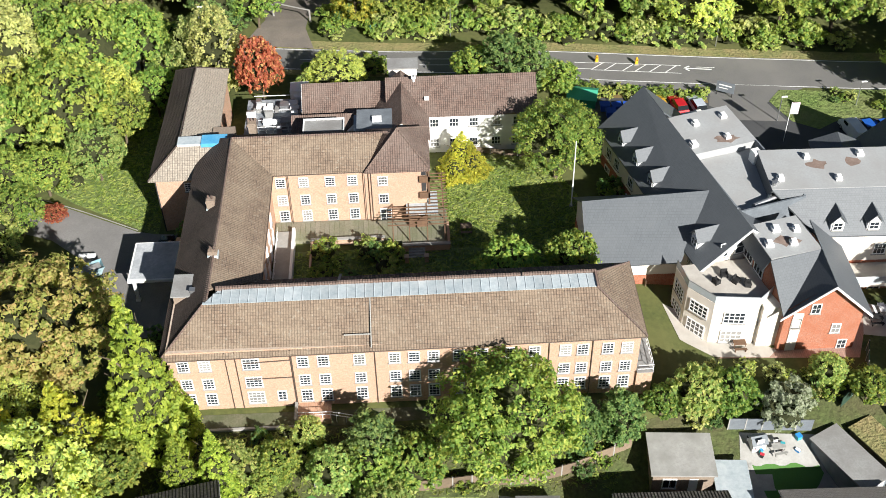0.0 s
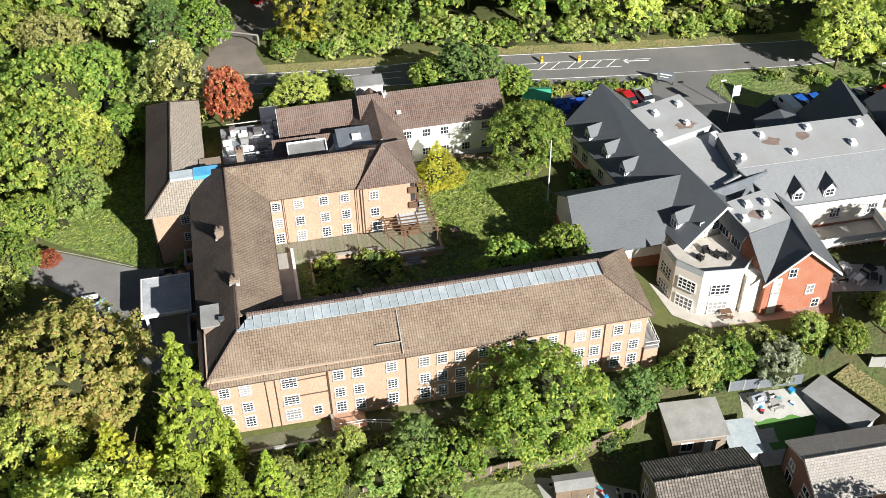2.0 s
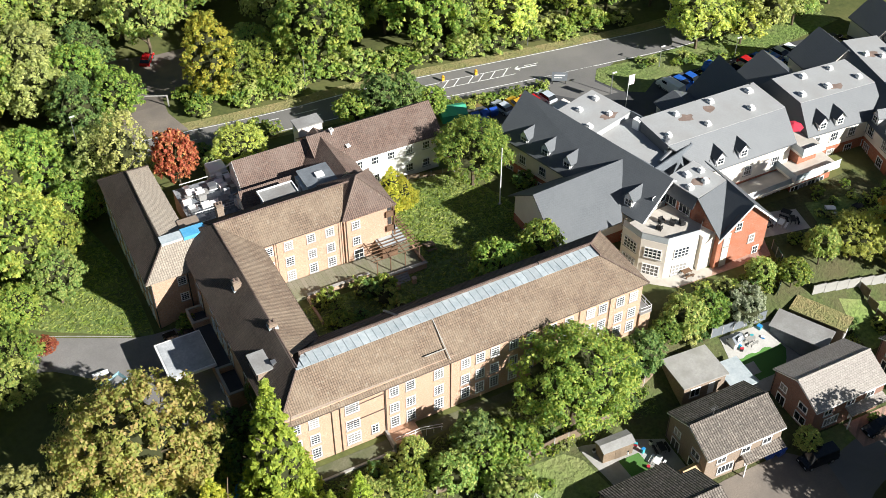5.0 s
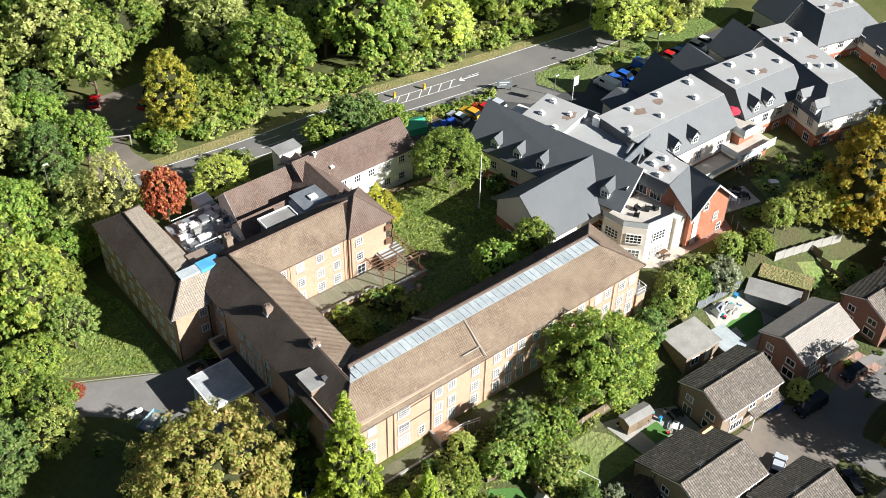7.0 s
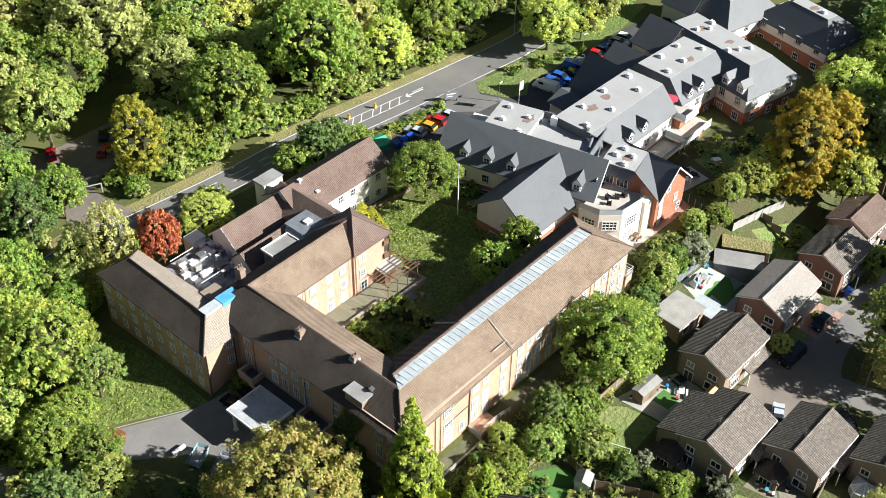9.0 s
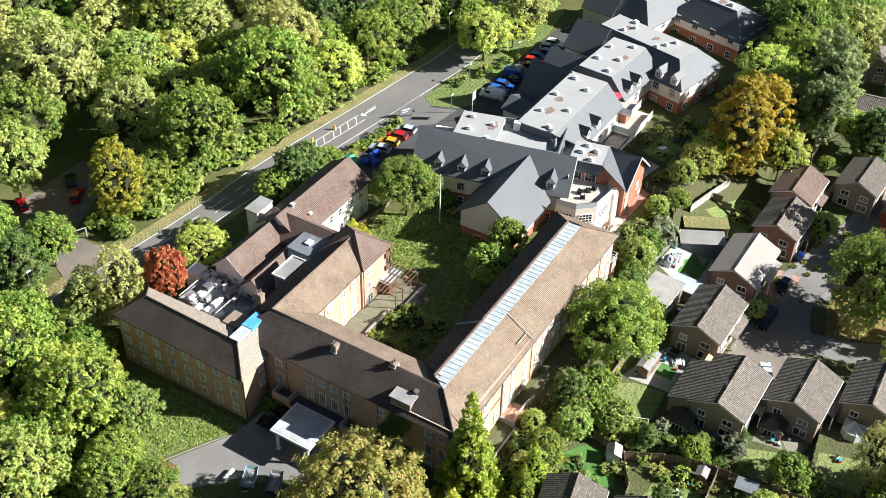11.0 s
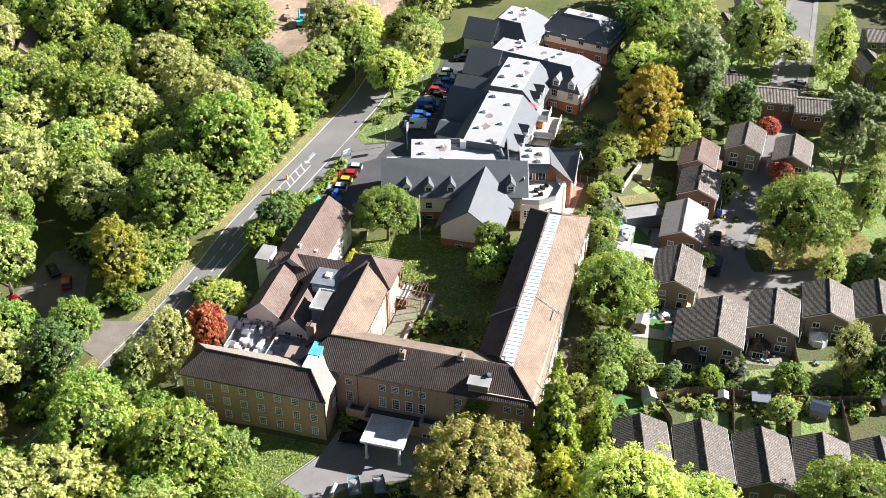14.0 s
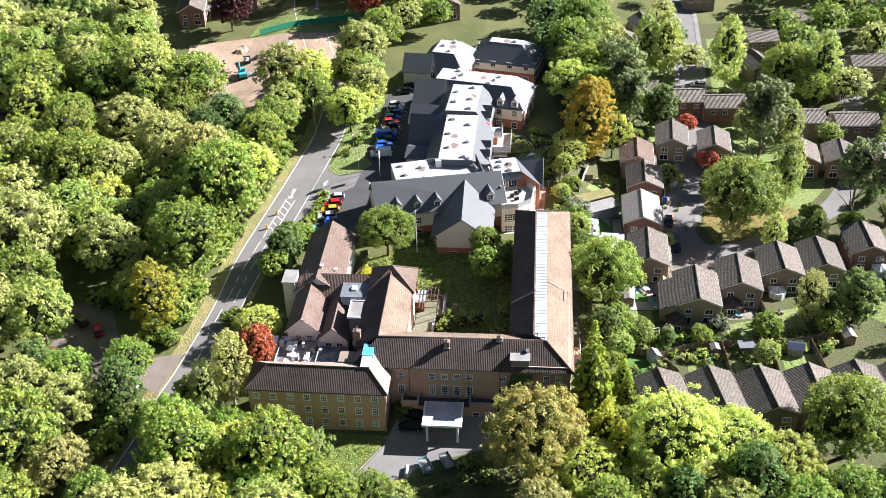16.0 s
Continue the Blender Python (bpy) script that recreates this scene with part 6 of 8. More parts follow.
def plant(key, x, y, scale=1.0, turn=0.0, tall=1.0, sink=0.0, group="", label=""):
    name, lab, cat, crown, trunk, foot, r = KINDS[key]
    t = thing(name, label or lab, cat, Matrix.LocRotScale((x, y, lie(x, y) - sink), Euler((0, 0, turn)), (scale, scale, scale * tall)), group)
    part("trunk", trunk, None, t)
    part("crown", crown, None, t, "", pose(0, 0, foot))
    return t


for i, m in enumerate((LEAF_GREEN, LEAF_LIGHT, LEAF_OLIVE, LEAF_DEEP, LEAF_YELLOW, LEAF_GREEN)):
    tree_kind("wood%d" % i, "woodland_tree", "tall broadleaved woodland tree in early autumn leaf", "tree", "round" if i != 3 else "tall", 5.2, 10.6, 1.4, 6000, 0.30, m, 20 + i)
tree_kind("oak", "broadleaf_tree", "large spreading tree with yellow-tinged green leaves", "tree", "round", 6.6, 11.5, 1.6, 12000, 0.25, LEAF_GREEN, 3, thick=0.45)
tree_kind("gold", "broadleaf_tree", "golden yellow tree at the edge of the wood", "tree", "tall", 5.0, 14.0, 1.4, 9000, 0.29, LEAF_GOLDEN, 18, heart=0.8)
tree_kind("oak_y", "broadleaf_tree", "large tree turning yellow and green", "tree", "round", 6.6, 11.5, 1.6, 12000, 0.25, LEAF_YELLOW, 4, thick=0.45)
tree_kind("rust", "broadleaf_tree", "rounded tree with rusty olive autumn leaves", "tree", "round", 6.6, 11.0, 1.6, 19000, 0.24, LEAF_RUST, 5, thick=0.4)
tree_kind("beech", "beech_tree", "tall beech turning orange and yellow", "tree", "tall", 5.4, 15.0, 1.5, 18000, 0.27, LEAF_ORANGE, 6, thick=0.4, heart=0.8)
tree_kind("pine", "pine_tree", "tall dark pine with open clumped crown", "tree", "pine", 5.4, 16.0, 1.0, 6500, 0.32, LEAF_PINE, 7, thick=0.35)
tree_kind("birch", "birch_tree", "slender pale birch with thin drooping foliage", "tree", "tall", 3.6, 11.0, 2.0, 4200, 0.24, LEAF_OLIVE, 8, BARK_PALE, 0.8, 0.2, 0.7)
tree_kind("birch_y", "birch_tree", "slender birch with light yellow-green foliage", "tree", "tall", 3.6, 11.0, 2.0, 4500, 0.26, LEAF_LIGHT, 9, BARK_PALE, 0.8, 0.2, 0.7)
tree_kind("cone", "conifer", "bright green broad conical cypress tree", "conifer", "cone", 3.4, 13.0, 0.2, 15000, 0.27, LEAF_CONIFER, 10)
tree_kind("cone_y", "conifer", "bushy golden-green conical conifer", "conifer", "cone", 3.6, 10.0, 0.2, 8000, 0.24, LEAF_GOLD, 11)
tree_kind("dark", "evergreen_tree", "dense dark evergreen garden tree", "tree", "tall", 3.4, 7.5, 0.6, 5200, 0.26, LEAF_DEEP, 12)
tree_kind("small", "garden_tree", "small light green garden tree", "tree", "round", 2.6, 4.6, 0.9, 3200, 0.24, LEAF_LIGHT, 13, thick=0.14)
tree_kind("small_g", "garden_tree", "small mid-green garden tree", "tree", "round", 2.6, 4.6, 0.9, 3200, 0.24, LEAF_GREEN, 14, thick=0.14)
tree_kind("red", "red_maple", "small maple in deep red autumn leaf", "tree", "round", 2.8, 6.0, 1.0, 4200, 0.24, LEAF_RED, 15, thick=0.15)
tree_kind("copper", "copper_beech", "dark purple round copper beech", "tree", "round", 5.2, 9.0, 1.5, 5000, 0.36, LEAF_COPPER, 16)
tree_kind("silver", "silver_shrub", "bushy silver-leaved garden shrub beside the patio", "shrub", "bush", 3.0, 4.6, 0.1, 4200, 0.2, LEAF_SILVER, 17, thick=0.1)
for i, (m, w) in enumerate(((LEAF_GREEN, "mid-green leafy shrub in the planting"), (LEAF_DEEP, "dark evergreen shrub in the planting"), (LEAF_LIGHT, "fresh light green shrub in the planting"), (LEAF_YELLOW, "yellow-green shrub in the planting"), (LEAF_OLIVE, "grey-olive shrub in the planting"))):
    tree_kind("bush%d" % i, "shrub", w, "shrub", "bush", 1.5, 2.2, 0.0, 650, 0.21, m, 30 + i, thick=0.07, fine=1)

# trees round the long building
plant("cone", -2.5, -2.8, 1.34, 0.3, 1.22)
plant("rust", -15.4, 6.0, 1.32, 0.4, 1.0)
plant("cone_y", -10.3, -5.0, 1.3, 1.1)
plant("cone_y", -15.4, -7.0, 1.3, 2.0)
plant("oak", 33.6, -6.8, 1.14, 0.8, label="large spreading tree shading the south front")
plant("dark", 20.0, -6.3, 0.95, 0.5)
plant("small", 16.2, -8.8, 1.1, 0.9)
plant("small_g", 24.2, -8.4, 1.25, 1.5)
plant("red", 25.4, -7.2, 0.55, 1.5, label="young dark red shrub below the front")
plant("small_g", 10.5, -7.5, 0.95, 0.2)
plant("small", 5.5, -7.0, 0.9, 2.2)
plant("dark", 45.6, -4.2, 0.85, 0.2)
plant("dark", 40.8, -5.0, 0.9, 1.9)
plant("small_g", 50.5, -2.2, 0.8, 0.7)
plant("small", 54.0, -1.8, 1.2, 0.1)
plant("small_g", 57.5, -1.6, 1.15, 2.1)
plant("silver", 63.4, -2.4, 1.15, 0.3)
plant("small", 69, 1.2, 0.8, 0.9)
plant("small_g", 73, -1.0, 0.9, 0.4)
plant("oak", 43.9, 37.0, 0.9, 2.0, label="dense green tree beside the flagpole")
plant("small_g", 43.4, 17.0, 1.2, 0.6, 1.2)
plant("small_g", 35.8, 16.0, 1.45, 1.2)
plant("small_g", 39.0, 13.5, 1.1, 2.2)
for x, y, s in ((31.8, 39.5, 1.0), (33.0, 38.6, 0.8), (30.8, 37.8, 0.7)):
    plant("cone_y", x, y, s * 0.85, x, 0.7, label="rounded golden conifer on the lawn")
plant("red", 4.6, 55.2, 1.15, 0.4, 1.6)
plant("small", 11.0, 57.5, 0.8, 0.4)
plant("oak_y", 15.0, 57.6, 0.68, 1.4, 0.85, label="rounded yellow-green tree beside the road")
plant("birch", -1.6, 58.4, 1.2, 0.3)
plant("birch", -5.0, 62.0, 1.0, 1.3)
plant("small", -8.4, 62.6, 1.5, 0.6)
plant("small_g", -3.2, 65.0, 1.4, 2.6)
plant("dark", 38.5, 57.5, 1.15, 0.6)
plant("dark", 42.5, 57.0, 1.05, 1.6)
plant("small_g", 35.0, 58.5, 1.3, 0.6)
plant("small_g", 46.5, 55.5, 1.1, 2.6)
plant("red", -20.6, 34.0, 0.6, 0.4, 0.7, label="small crimson acer beside the driveway")
# the home's grounds and the estate
plant("beech", 91.6, -4.6, 1.2, 0.3, 1.05)
plant("beech", 99.6, -7.6, 1.05, 1.3, 1.1)
plant("oak_y", 84.0, -0.5, 0.62, 0.9)
plant("small", 79.0, 0.4, 0.95, 0.4, 1.3)
plant("wood4", 90.5, -1.0, 0.7, 1.9)
plant("pine", 113.6, -14.6, 1.4, 0.2)
plant("pine", 106, -15.5, 1.2, 1.2)
plant("oak_y", 117, -1.5, 1.0, 2.2)
plant("oak_y", 103, -6, 0.9, 2.2)
plant("pine", 126, -12, 1.2, 0.8)
plant("oak", 129, -3, 1.1, 1.8)
plant("oak", 141, -5, 1.3, 2.8)
plant("oak", 152, -5, 1.5, 0.8)
plant("oak", 69.2, -38.2, 1.42, 0.5, label="very large tree on the estate green")
plant("birch", 64.2, -36.0, 1.0, 0.5)
plant("pine", 97.2, -46.4, 1.45, 0.9)
plant("birch_y", 87.5, -51.8, 1.25, 0.2)
plant("pine", 78.0, -64.8, 1.2, 1.6)
plant("pine", 75.0, -72.0, 1.2, 2.6)
plant("red", 96.6, -34.6, 1.0, 2.0, 0.8, label="russet maple in a front garden")
plant("small", 86.5, -24.0, 1.15, 0.3)
plant("red", 116.0, -31.4, 1.0, 1.0, 0.8, label="pinkish red garden tree")
plant("dark", 117.0, -24.5, 1.5, 0.4)
plant("birch_y", 147.0, -45.4, 1.6, 1.0)
plant("birch_y", 150.0, -28.6, 1.5, 0.4)
plant("birch_y", 149.0, -23.0, 1.4, 2.4)
plant("oak", 143.5, -62.0, 1.25, 0.4)
plant("birch_y", 140.0, -70.0, 1.6, 0.9)
plant("oak", 70.5, -63, 0.5, 0.4)
for k_, x, y, c_ in (("small_g", 27.0, -37.0, 1.15), ("small", 19.0, -36.0, 1.0), ("birch", 34.6, -46.6, 0.95), ("dark", 36.2, -56.0, 1.45), ("small_g", 30.4, -49.6, 1.05), ("small_g", 74.0, -55.0, 1.1), ("silver", 28.4, -28.4, 0.75), ("dark", 31.0, -28.9, 0.35), ("small_g", 23.4, -24.4, 0.8),
                     ("silver", 25.6, -18.6, 0.5), ("dark", 22.0, -18.0, 0.5), ("small", 27.0, -24.5, 0.45), ("small", 21.0, -12.6, 1.15), ("small_g", 20.0, -8.6, 1.2), ("small", 8.0, -7.6, 0.8), ("cone", 4.6, -8.6, 0.75), ("small_g", 9.6, -8.6, 0.8), ("dark", 13.0, -24.0, 0.5), ("dark", 37.6, -50.6, 0.7), ("small", 26.4, -31.4, 0.4)):
    plant(k_, x, y, c_, x * 1.7)
plant("small", 13.5, -4.0, 0.7, 0.4)
# near foreground to the west and south-west
plant("oak_y", -13.4, -15.0, 1.25, 0.3)
plant("oak_y", -11.8, -24.5, 1.0, 1.3)
plant("rust", -13.8, -33.0, 0.9, 2.3)
plant("oak", -5.0, -45.0, 1.25, 0.3)
plant("oak", -12.0, -58.0, 1.3, 1.9)
plant("oak_y", -19.5, -1.5, 0.85, 0.9)
plant("wood4", -21.5, -10.5, 0.8, 0.9)
plant("small_g", -5.6, -8.0, 1.2, 0.6)
plant("cone", 1.0, -9.0, 0.7, 0.6)
plant("small_g", -7.5, 58.0, 1.0, 0.8)

plant("gold", 17.6, 77.6, 1.0, 0.5)

# woods: scattered with a least distance between stems
def in_poly(x, y, poly):
    c = False
    for (x0, y0), (x1, y1) in zip(poly, poly[1:] + poly[:1]):
        if (y0 > y) != (y1 > y) and x < (x1 - x0) * (y - y0) / (y1 - y0) + x0:
            c = not c
    return c


def wood(poly, spacing, seed, lo, hi, kinds, avoid=(), most=200):
    rng = random.Random(seed)
    placed = []
    xs, ys = [p[0] for p in poly], [p[1] for p in poly]
    for _ in range(9000):
        x, y = rng.uniform(min(xs), max(xs)), rng.uniform(min(ys), max(ys))
        if len(placed) >= most:
            break
        if not in_poly(x, y, poly) or any((x - a) ** 2 + (y - b) ** 2 < c * c for a, b, c in avoid):
            continue
        if any((x - a) ** 2 + (y - b) ** 2 < spacing * spacing for a, b in placed):
            continue
        placed.append((x, y))
        plant(rng.choice(kinds), x, y, rng.uniform(lo, hi), rng.uniform(0, 6.28), rng.uniform(0.85, 1.15), 0.0, "woodland trees")


W_ALL = ("wood0", "wood2", "wood1", "wood2", "wood0", "wood5", "wood2", "wood3", "wood1", "wood0")
W_MIX = W_ALL + ("wood4",)
STEMS = [("wood0", 35.6, 75.6, 8.0), ("wood5", 54.6, 74.2, 8.6), ("wood4", 69.2, 70.6, 5.9), ("wood0", 41.6, 99.0, 6.6), ("wood2", 33.0, 109.5, 9.6), ("wood2", 55.5, 118.6, 7.7),
         ("wood2", 65.5, 100.6, 7.1), ("wood0", 80.6, 116.5, 6.9), ("wood2", 89.3, 105.6, 7.6), ("wood0", 108.1, 116.9, 8.0), ("wood0", 101.9, 103.4, 5.8), ("wood5", 118.5, 103.6, 6.0),
         ("wood0", 121.9, 117.2, 7.5), ("wood4", 97.6, 133.0, 6.6), ("wood1", 97.5, 122.7, 5.8), ("wood0", 112.3, 147.0, 7.9), ("wood1", 123.9, 141.6, 7.2), ("wood1", 49.8, 94.0, 5.4),
         ("wood0", 56.3, 89.2, 5.0), ("wood3", 83.8, 84.3, 5.3), ("wood3", 92.8, 81.8, 6.0), ("wood0", 97.0, 94.4, 5.0), ("wood2", 109.8, 70.6, 7.6), ("wood0", 90.2, 69.8, 6.6),
         ("wood2", 129.0, 53.6, 7.2), ("wood0", 140.5, 50.4, 6.2), ("wood4", 97.2, 52.4, 6.0), ("wood2", 109.7, 50.0, 5.6), ("wood1", 12.6, 97.6, 6.8), ("wood3", 0.6, 94.4, 5.6),
         ("wood2", -8.4, 86.0, 5.9), ("wood3", -4.0, 77.6, 4.6), ("wood2", -21.8, 81.6, 5.6), ("wood0", -20.4, 62.0, 7.0), ("wood0", -20.2, 47.6, 6.8), ("wood0", -26.6, 66.4, 5.4),
         ("wood4", -29.5, 55.2, 5.1), ("wood0", -14.4, 50.6, 3.8), ("wood0", -22.6, 39.6, 3.9), ("wood5", -10.8, 57.4, 3.6), ("wood0", -31.0, 72.5, 5.3), ("wood1", -25.8, 27.0, 3.6),
         ("wood1", -16.4, 42.6, 4.0), ("wood5", 45.6, 83.4, 4.6), ("wood0", 62.0, 82.0, 5.2), ("wood5", 76.0, 77.6, 5.2), ("wood2", 73.0, 90.0, 6.0), ("wood4", 57.0, 106.6, 3.8),
         ("wood0", 2.2, 77.6, 4.4), ("wood5", -1.4, 88.0, 5.0), ("wood0", 22.6, 78.6, 4.6), ("wood0", -24.4, 31.6, 3.6), ("wood5", -26.6, 36.4, 4.2), ("wood1", 27.0, 84.6, 4.2), ("wood0", 104.5, 64.0, 6.0), ("wood2", 99.0, 68.6, 5.4), ("wood0", 103.6, 53.0, 5.2), ("wood4", 113.0, 65.0, 6.4), ("wood0", 118.0, 55.4, 5.4), ("wood5", 28.0, 77.4, 4.6), ("wood1", 62.4, 73.4, 5.0), ("wood0", 82.4, 71.0, 5.6), ("wood4", 105.0, 50.0, 4.4), ("wood1", 117.5, 50.6, 4.8)]
for i, (k, x, y, r) in enumerate(STEMS):
    plant(k, x, y, r / 5.3, 1.7 * i, 1.0 + 0.12 * math.sin(2.1 * i), 0.0, "woodland trees")
TAKEN = [(x, y, r * 0.72 + 2.6) for k, x, y, r in STEMS]
OPEN = [(20, 93, 9.5), (8, 92, 7), (6, 82, 6), (13, 77, 6), (134, 84, 24), (99, 84, 12), (106, 76, 8), (140, 100, 16), (89, 139, 10), (8, 74, 7)]
N_EDGE = [(20, 79), (31, 77), (44, 75), (58, 73.6), (70, 72), (82, 71), (92, 70), (104, 74), (104, 84), (118, 100), (130, 112), (150, 114), (150, 160), (60, 165), (-10, 150), (-40, 122), (-36, 92), (0, 84), (4, 100), (14, 103), (30, 104), (34, 94)]
wood(N_EDGE, 7.6, 1, 1.15, 1.6, W_MIX, OPEN + TAKEN, 92)
wood([(-100, 98), (-36, 86), (-10, 82), (-1, 84), (-4, 104), (-40, 122), (-100, 130)], 8.4, 2, 1.0, 1.4, W_ALL, OPEN + TAKEN, 24)
wood([(-26, 44.5), (-16, 54), (-11, 60), (-11, 66.0), (-24, 70.0), (-75, 75), (-80, 45), (-40, 46), (-32, 43)], 7.4, 4, 1.0, 1.35, ("wood0", "wood1", "wood5", "wood0", "wood1", "wood4", "wood2"), TAKEN, 22)
wood([(-30, 30), (-50, 38), (-70, 10), (-60, -30), (-30, -30), (-24, -10), (-28, 10)], 7.5, 6, 0.8, 1.15, W_ALL, (), 16)
wood([(-19, -12), (-36, -10), (-36, -64), (-16, -64)], 6.8, 18, 0.75, 1.05, W_MIX, [(-9, -45.5, 9), (-12, -58, 9), (-13.5, -33.5, 7)], 14)
for x, y, k, s in ((99, -11.5, "wood4", 0.9), (108, -8.5, "wood1", 1.2), (113, -7, "wood0", 1.2), (119.5, -13, "wood5", 1.2), (124, -6, "wood0", 1.2), (134, -9, "wood1", 1.2), (146, -11, "wood2", 1.3), (136, -1, "wood0", 1.2)):
    plant(k, x, y, s, x, 1.2, 0.0, "woodland trees")


def far_wood(name, label, polys, seed, leaves=900):
    """Woods too far to count: many crowns in one mesh."""
    rng = random.Random(seed)
    kinds = [(crown_mesh("far_crown", "round", 5.4, 9.5, leaves, 0.62, 60 + i, m, 0.0, 1.0, 1), i) for i, m in enumerate((LEAF_GREEN, LEAF_OLIVE, LEAF_DEEP, LEAF_LIGHT))]
    data = []
    for me_, i in kinds:
        co = np.array([v.co[:] for v in me_.vertices])
        data.append((co, [tuple(f.vertices) for f in me_.polygons], [4 if f.material_index else i for f in me_.polygons]))
    vs_, fs_, mi = [], [], []
    n0 = 0
    for poly, spacing, lo, hi, most, avoid in polys:
        xs, ys = [q[0] for q in poly], [q[1] for q in poly]
        placed = []
        for _ in range(6000):
            x, y = rng.uniform(min(xs), max(xs)), rng.uniform(min(ys), max(ys))
            if len(placed) >= most:
                break
            if not in_poly(x, y, poly) or any((x - a_) ** 2 + (y - b_) ** 2 < c_ * c_ for a_, b_, c_ in avoid) or any((x - a_) ** 2 + (y - b_) ** 2 < spacing ** 2 for a_, b_ in placed):
                continue
            placed.append((x, y))
            co, ff, i = data[rng.choice((0, 0, 1, 2, 3, 1))]
            k, th = rng.uniform(lo, hi), rng.uniform(0, 6.28)
            rot = np.array([[math.cos(th), -math.sin(th), 0], [math.sin(th), math.cos(th), 0], [0, 0, rng.uniform(0.85, 1.2)]])
            vs_.append((co @ rot.T) * k + (x, y, lie(x, y) + 2.0 * k))
            fs_ += [tuple(n0 + j for j in f) for f in ff]
            mi += i
            n0 += len(co)
    me_ = bpy.data.meshes.new(name)
    me_.from_pydata(np.concatenate(vs_).tolist(), [], fs_)
    for m in (LEAF_GREEN, LEAF_OLIVE, LEAF_DEEP, LEAF_LIGHT, TWIG_SHADE):
        me_.materials.append(m)
    me_.polygons.foreach_set("material_index", mi)
    tagged(new(name, me_), label, "woodland", kind="stuff")


far_wood("distant_woodland", "distant mixed woodland in early autumn green", [
    ([(146, 46), (160, 34), (230, 40), (230, 108), (186, 112), (180, 90), (182, 60)], 9.0, 0.9, 1.3, 32, ()),
    ([(140, 4), (170, 8), (230, 20), (230, -15), (160, -8)], 9.0, 0.9, 1.25, 20, ()),
    ([(150, -30), (230, -22), (230, -36), (150, -36)], 9.0, 0.6, 0.9, 9, ()),
    ([(230, -120), (420, -160), (420, 200), (230, 200)], 14.0, 1.2, 1.7, 90, ()),
    ([(60, 146), (230, 108), (230, 260), (-60, 260), (-60, 136)], 11.0, 1.1, 1.6, 110, [(89, 139, 12), (158, 124, 12), (172, 112, 12)]),
    ([(128, -80), (150, -66), (230, -58), (230, -130), (60, -130), (90, -90)], 10.5, 0.8, 1.3, 50, [(156, -56, 9), (174, -59, 9), (147, -76, 9), (158, -86, 9), (190, -72, 9)]),
], 77)
plant("copper", 163, 98, 1.3, 0.4)
plant("red", 166, 58, 1.9, 0.4)

# understorey and garden shrubs
def undergrowth(name, label, beds, seed):
    """Low growth too thick to count: many bushes in one mesh."""
    rng = random.Random(seed)
    vs_, fs_, mi, mats, n0 = [], [], [], [], 0
    for poly, n, lo, hi, kinds in beds:
        xs, ys = [q[0] for q in poly], [q[1] for q in poly]
        k = 0
        while k < n:
            x, y = rng.uniform(min(xs), max(xs)), rng.uniform(min(ys), max(ys))
            if not in_poly(x, y, poly):
                continue
            k += 1
            me_ = KINDS[rng.choice(kinds)][3]
            co = np.empty(len(me_.vertices) * 3)
            me_.vertices.foreach_get("co", co)
            c_, th = rng.uniform(lo, hi), rng.uniform(0, 6.28)
            rot = np.array([[math.cos(th), -math.sin(th), 0], [math.sin(th), math.cos(th), 0], [0, 0, rng.uniform(0.7, 1.2)]])
            vs_.append((co.reshape(-1, 3) @ rot.T) * c_ + (x, y, lie(x, y) - 0.1))
            fs_ += [tuple(n0 + j for j in f.vertices) for f in me_.polygons]
            if me_.materials[0] not in mats:
                mats.append(me_.materials[0])
            if TWIG_SHADE not in mats:
                mats.append(TWIG_SHADE)
            mi += [mats.index(me_.materials[f.material_index]) for f in me_.polygons]
            n0 += len(me_.vertices)
    me_ = bpy.data.meshes.new(name)
    me_.from_pydata(np.concatenate(vs_).tolist(), [], fs_)
    for m in mats:
        me_.materials.append(m)
    me_.polygons.foreach_set("material_index", mi)
    tagged(new(name, me_), label, "undergrowth", kind="stuff")


def shrubs(poly, n, seed, lo, hi, kinds, group="shrubs"):
    rng = random.Random(seed)
    xs, ys = [p[0] for p in poly], [p[1] for p in poly]
    k = 0
    while k < n:
        x, y = rng.uniform(min(xs), max(xs)), rng.uniform(min(ys), max(ys))
        if in_poly(x, y, poly):
            plant(rng.choice(kinds), x, y, rng.uniform(lo, hi), rng.uniform(0, 6.28), rng.uniform(0.8, 1.2), 0.1, group)
            k += 1


B_ALL = ("bush0", "bush1", "bush2", "bush0", "bush4")
B_MIX = B_ALL + ("bush3",)
shrubs([(-14, 64), (0, 62), (22, 62.5), (24, 64.5), (0, 65), (-14, 67)], 18, 22, 0.8, 1.6, B_MIX)
shrubs([(50, 57.2), (57, 56.4), (67.4, 54.4), (67.4, 52.8), (57, 54.6), (50, 55.4)], 34, 23, 0.6, 0.9, ("bush2", "bush3", "bush0"))
shrubs([(13, 16), (24, 17), (24, 23), (22, 25), (13, 25)], 16, 24, 0.6, 1.3, B_ALL)
shrubs([(-4, -3.5), (14, -3), (30, -4), (44, -4), (44, -9), (20, -10.5), (-4, -9.5)], 46, 25, 0.5, 1.2, B_MIX)
shrubs([(50, -1), (56, 3.6), (66, 3.2), (75, 2.5), (72, -1), (54, -3.6)], 34, 26, 0.5, 1.1, B_MIX)
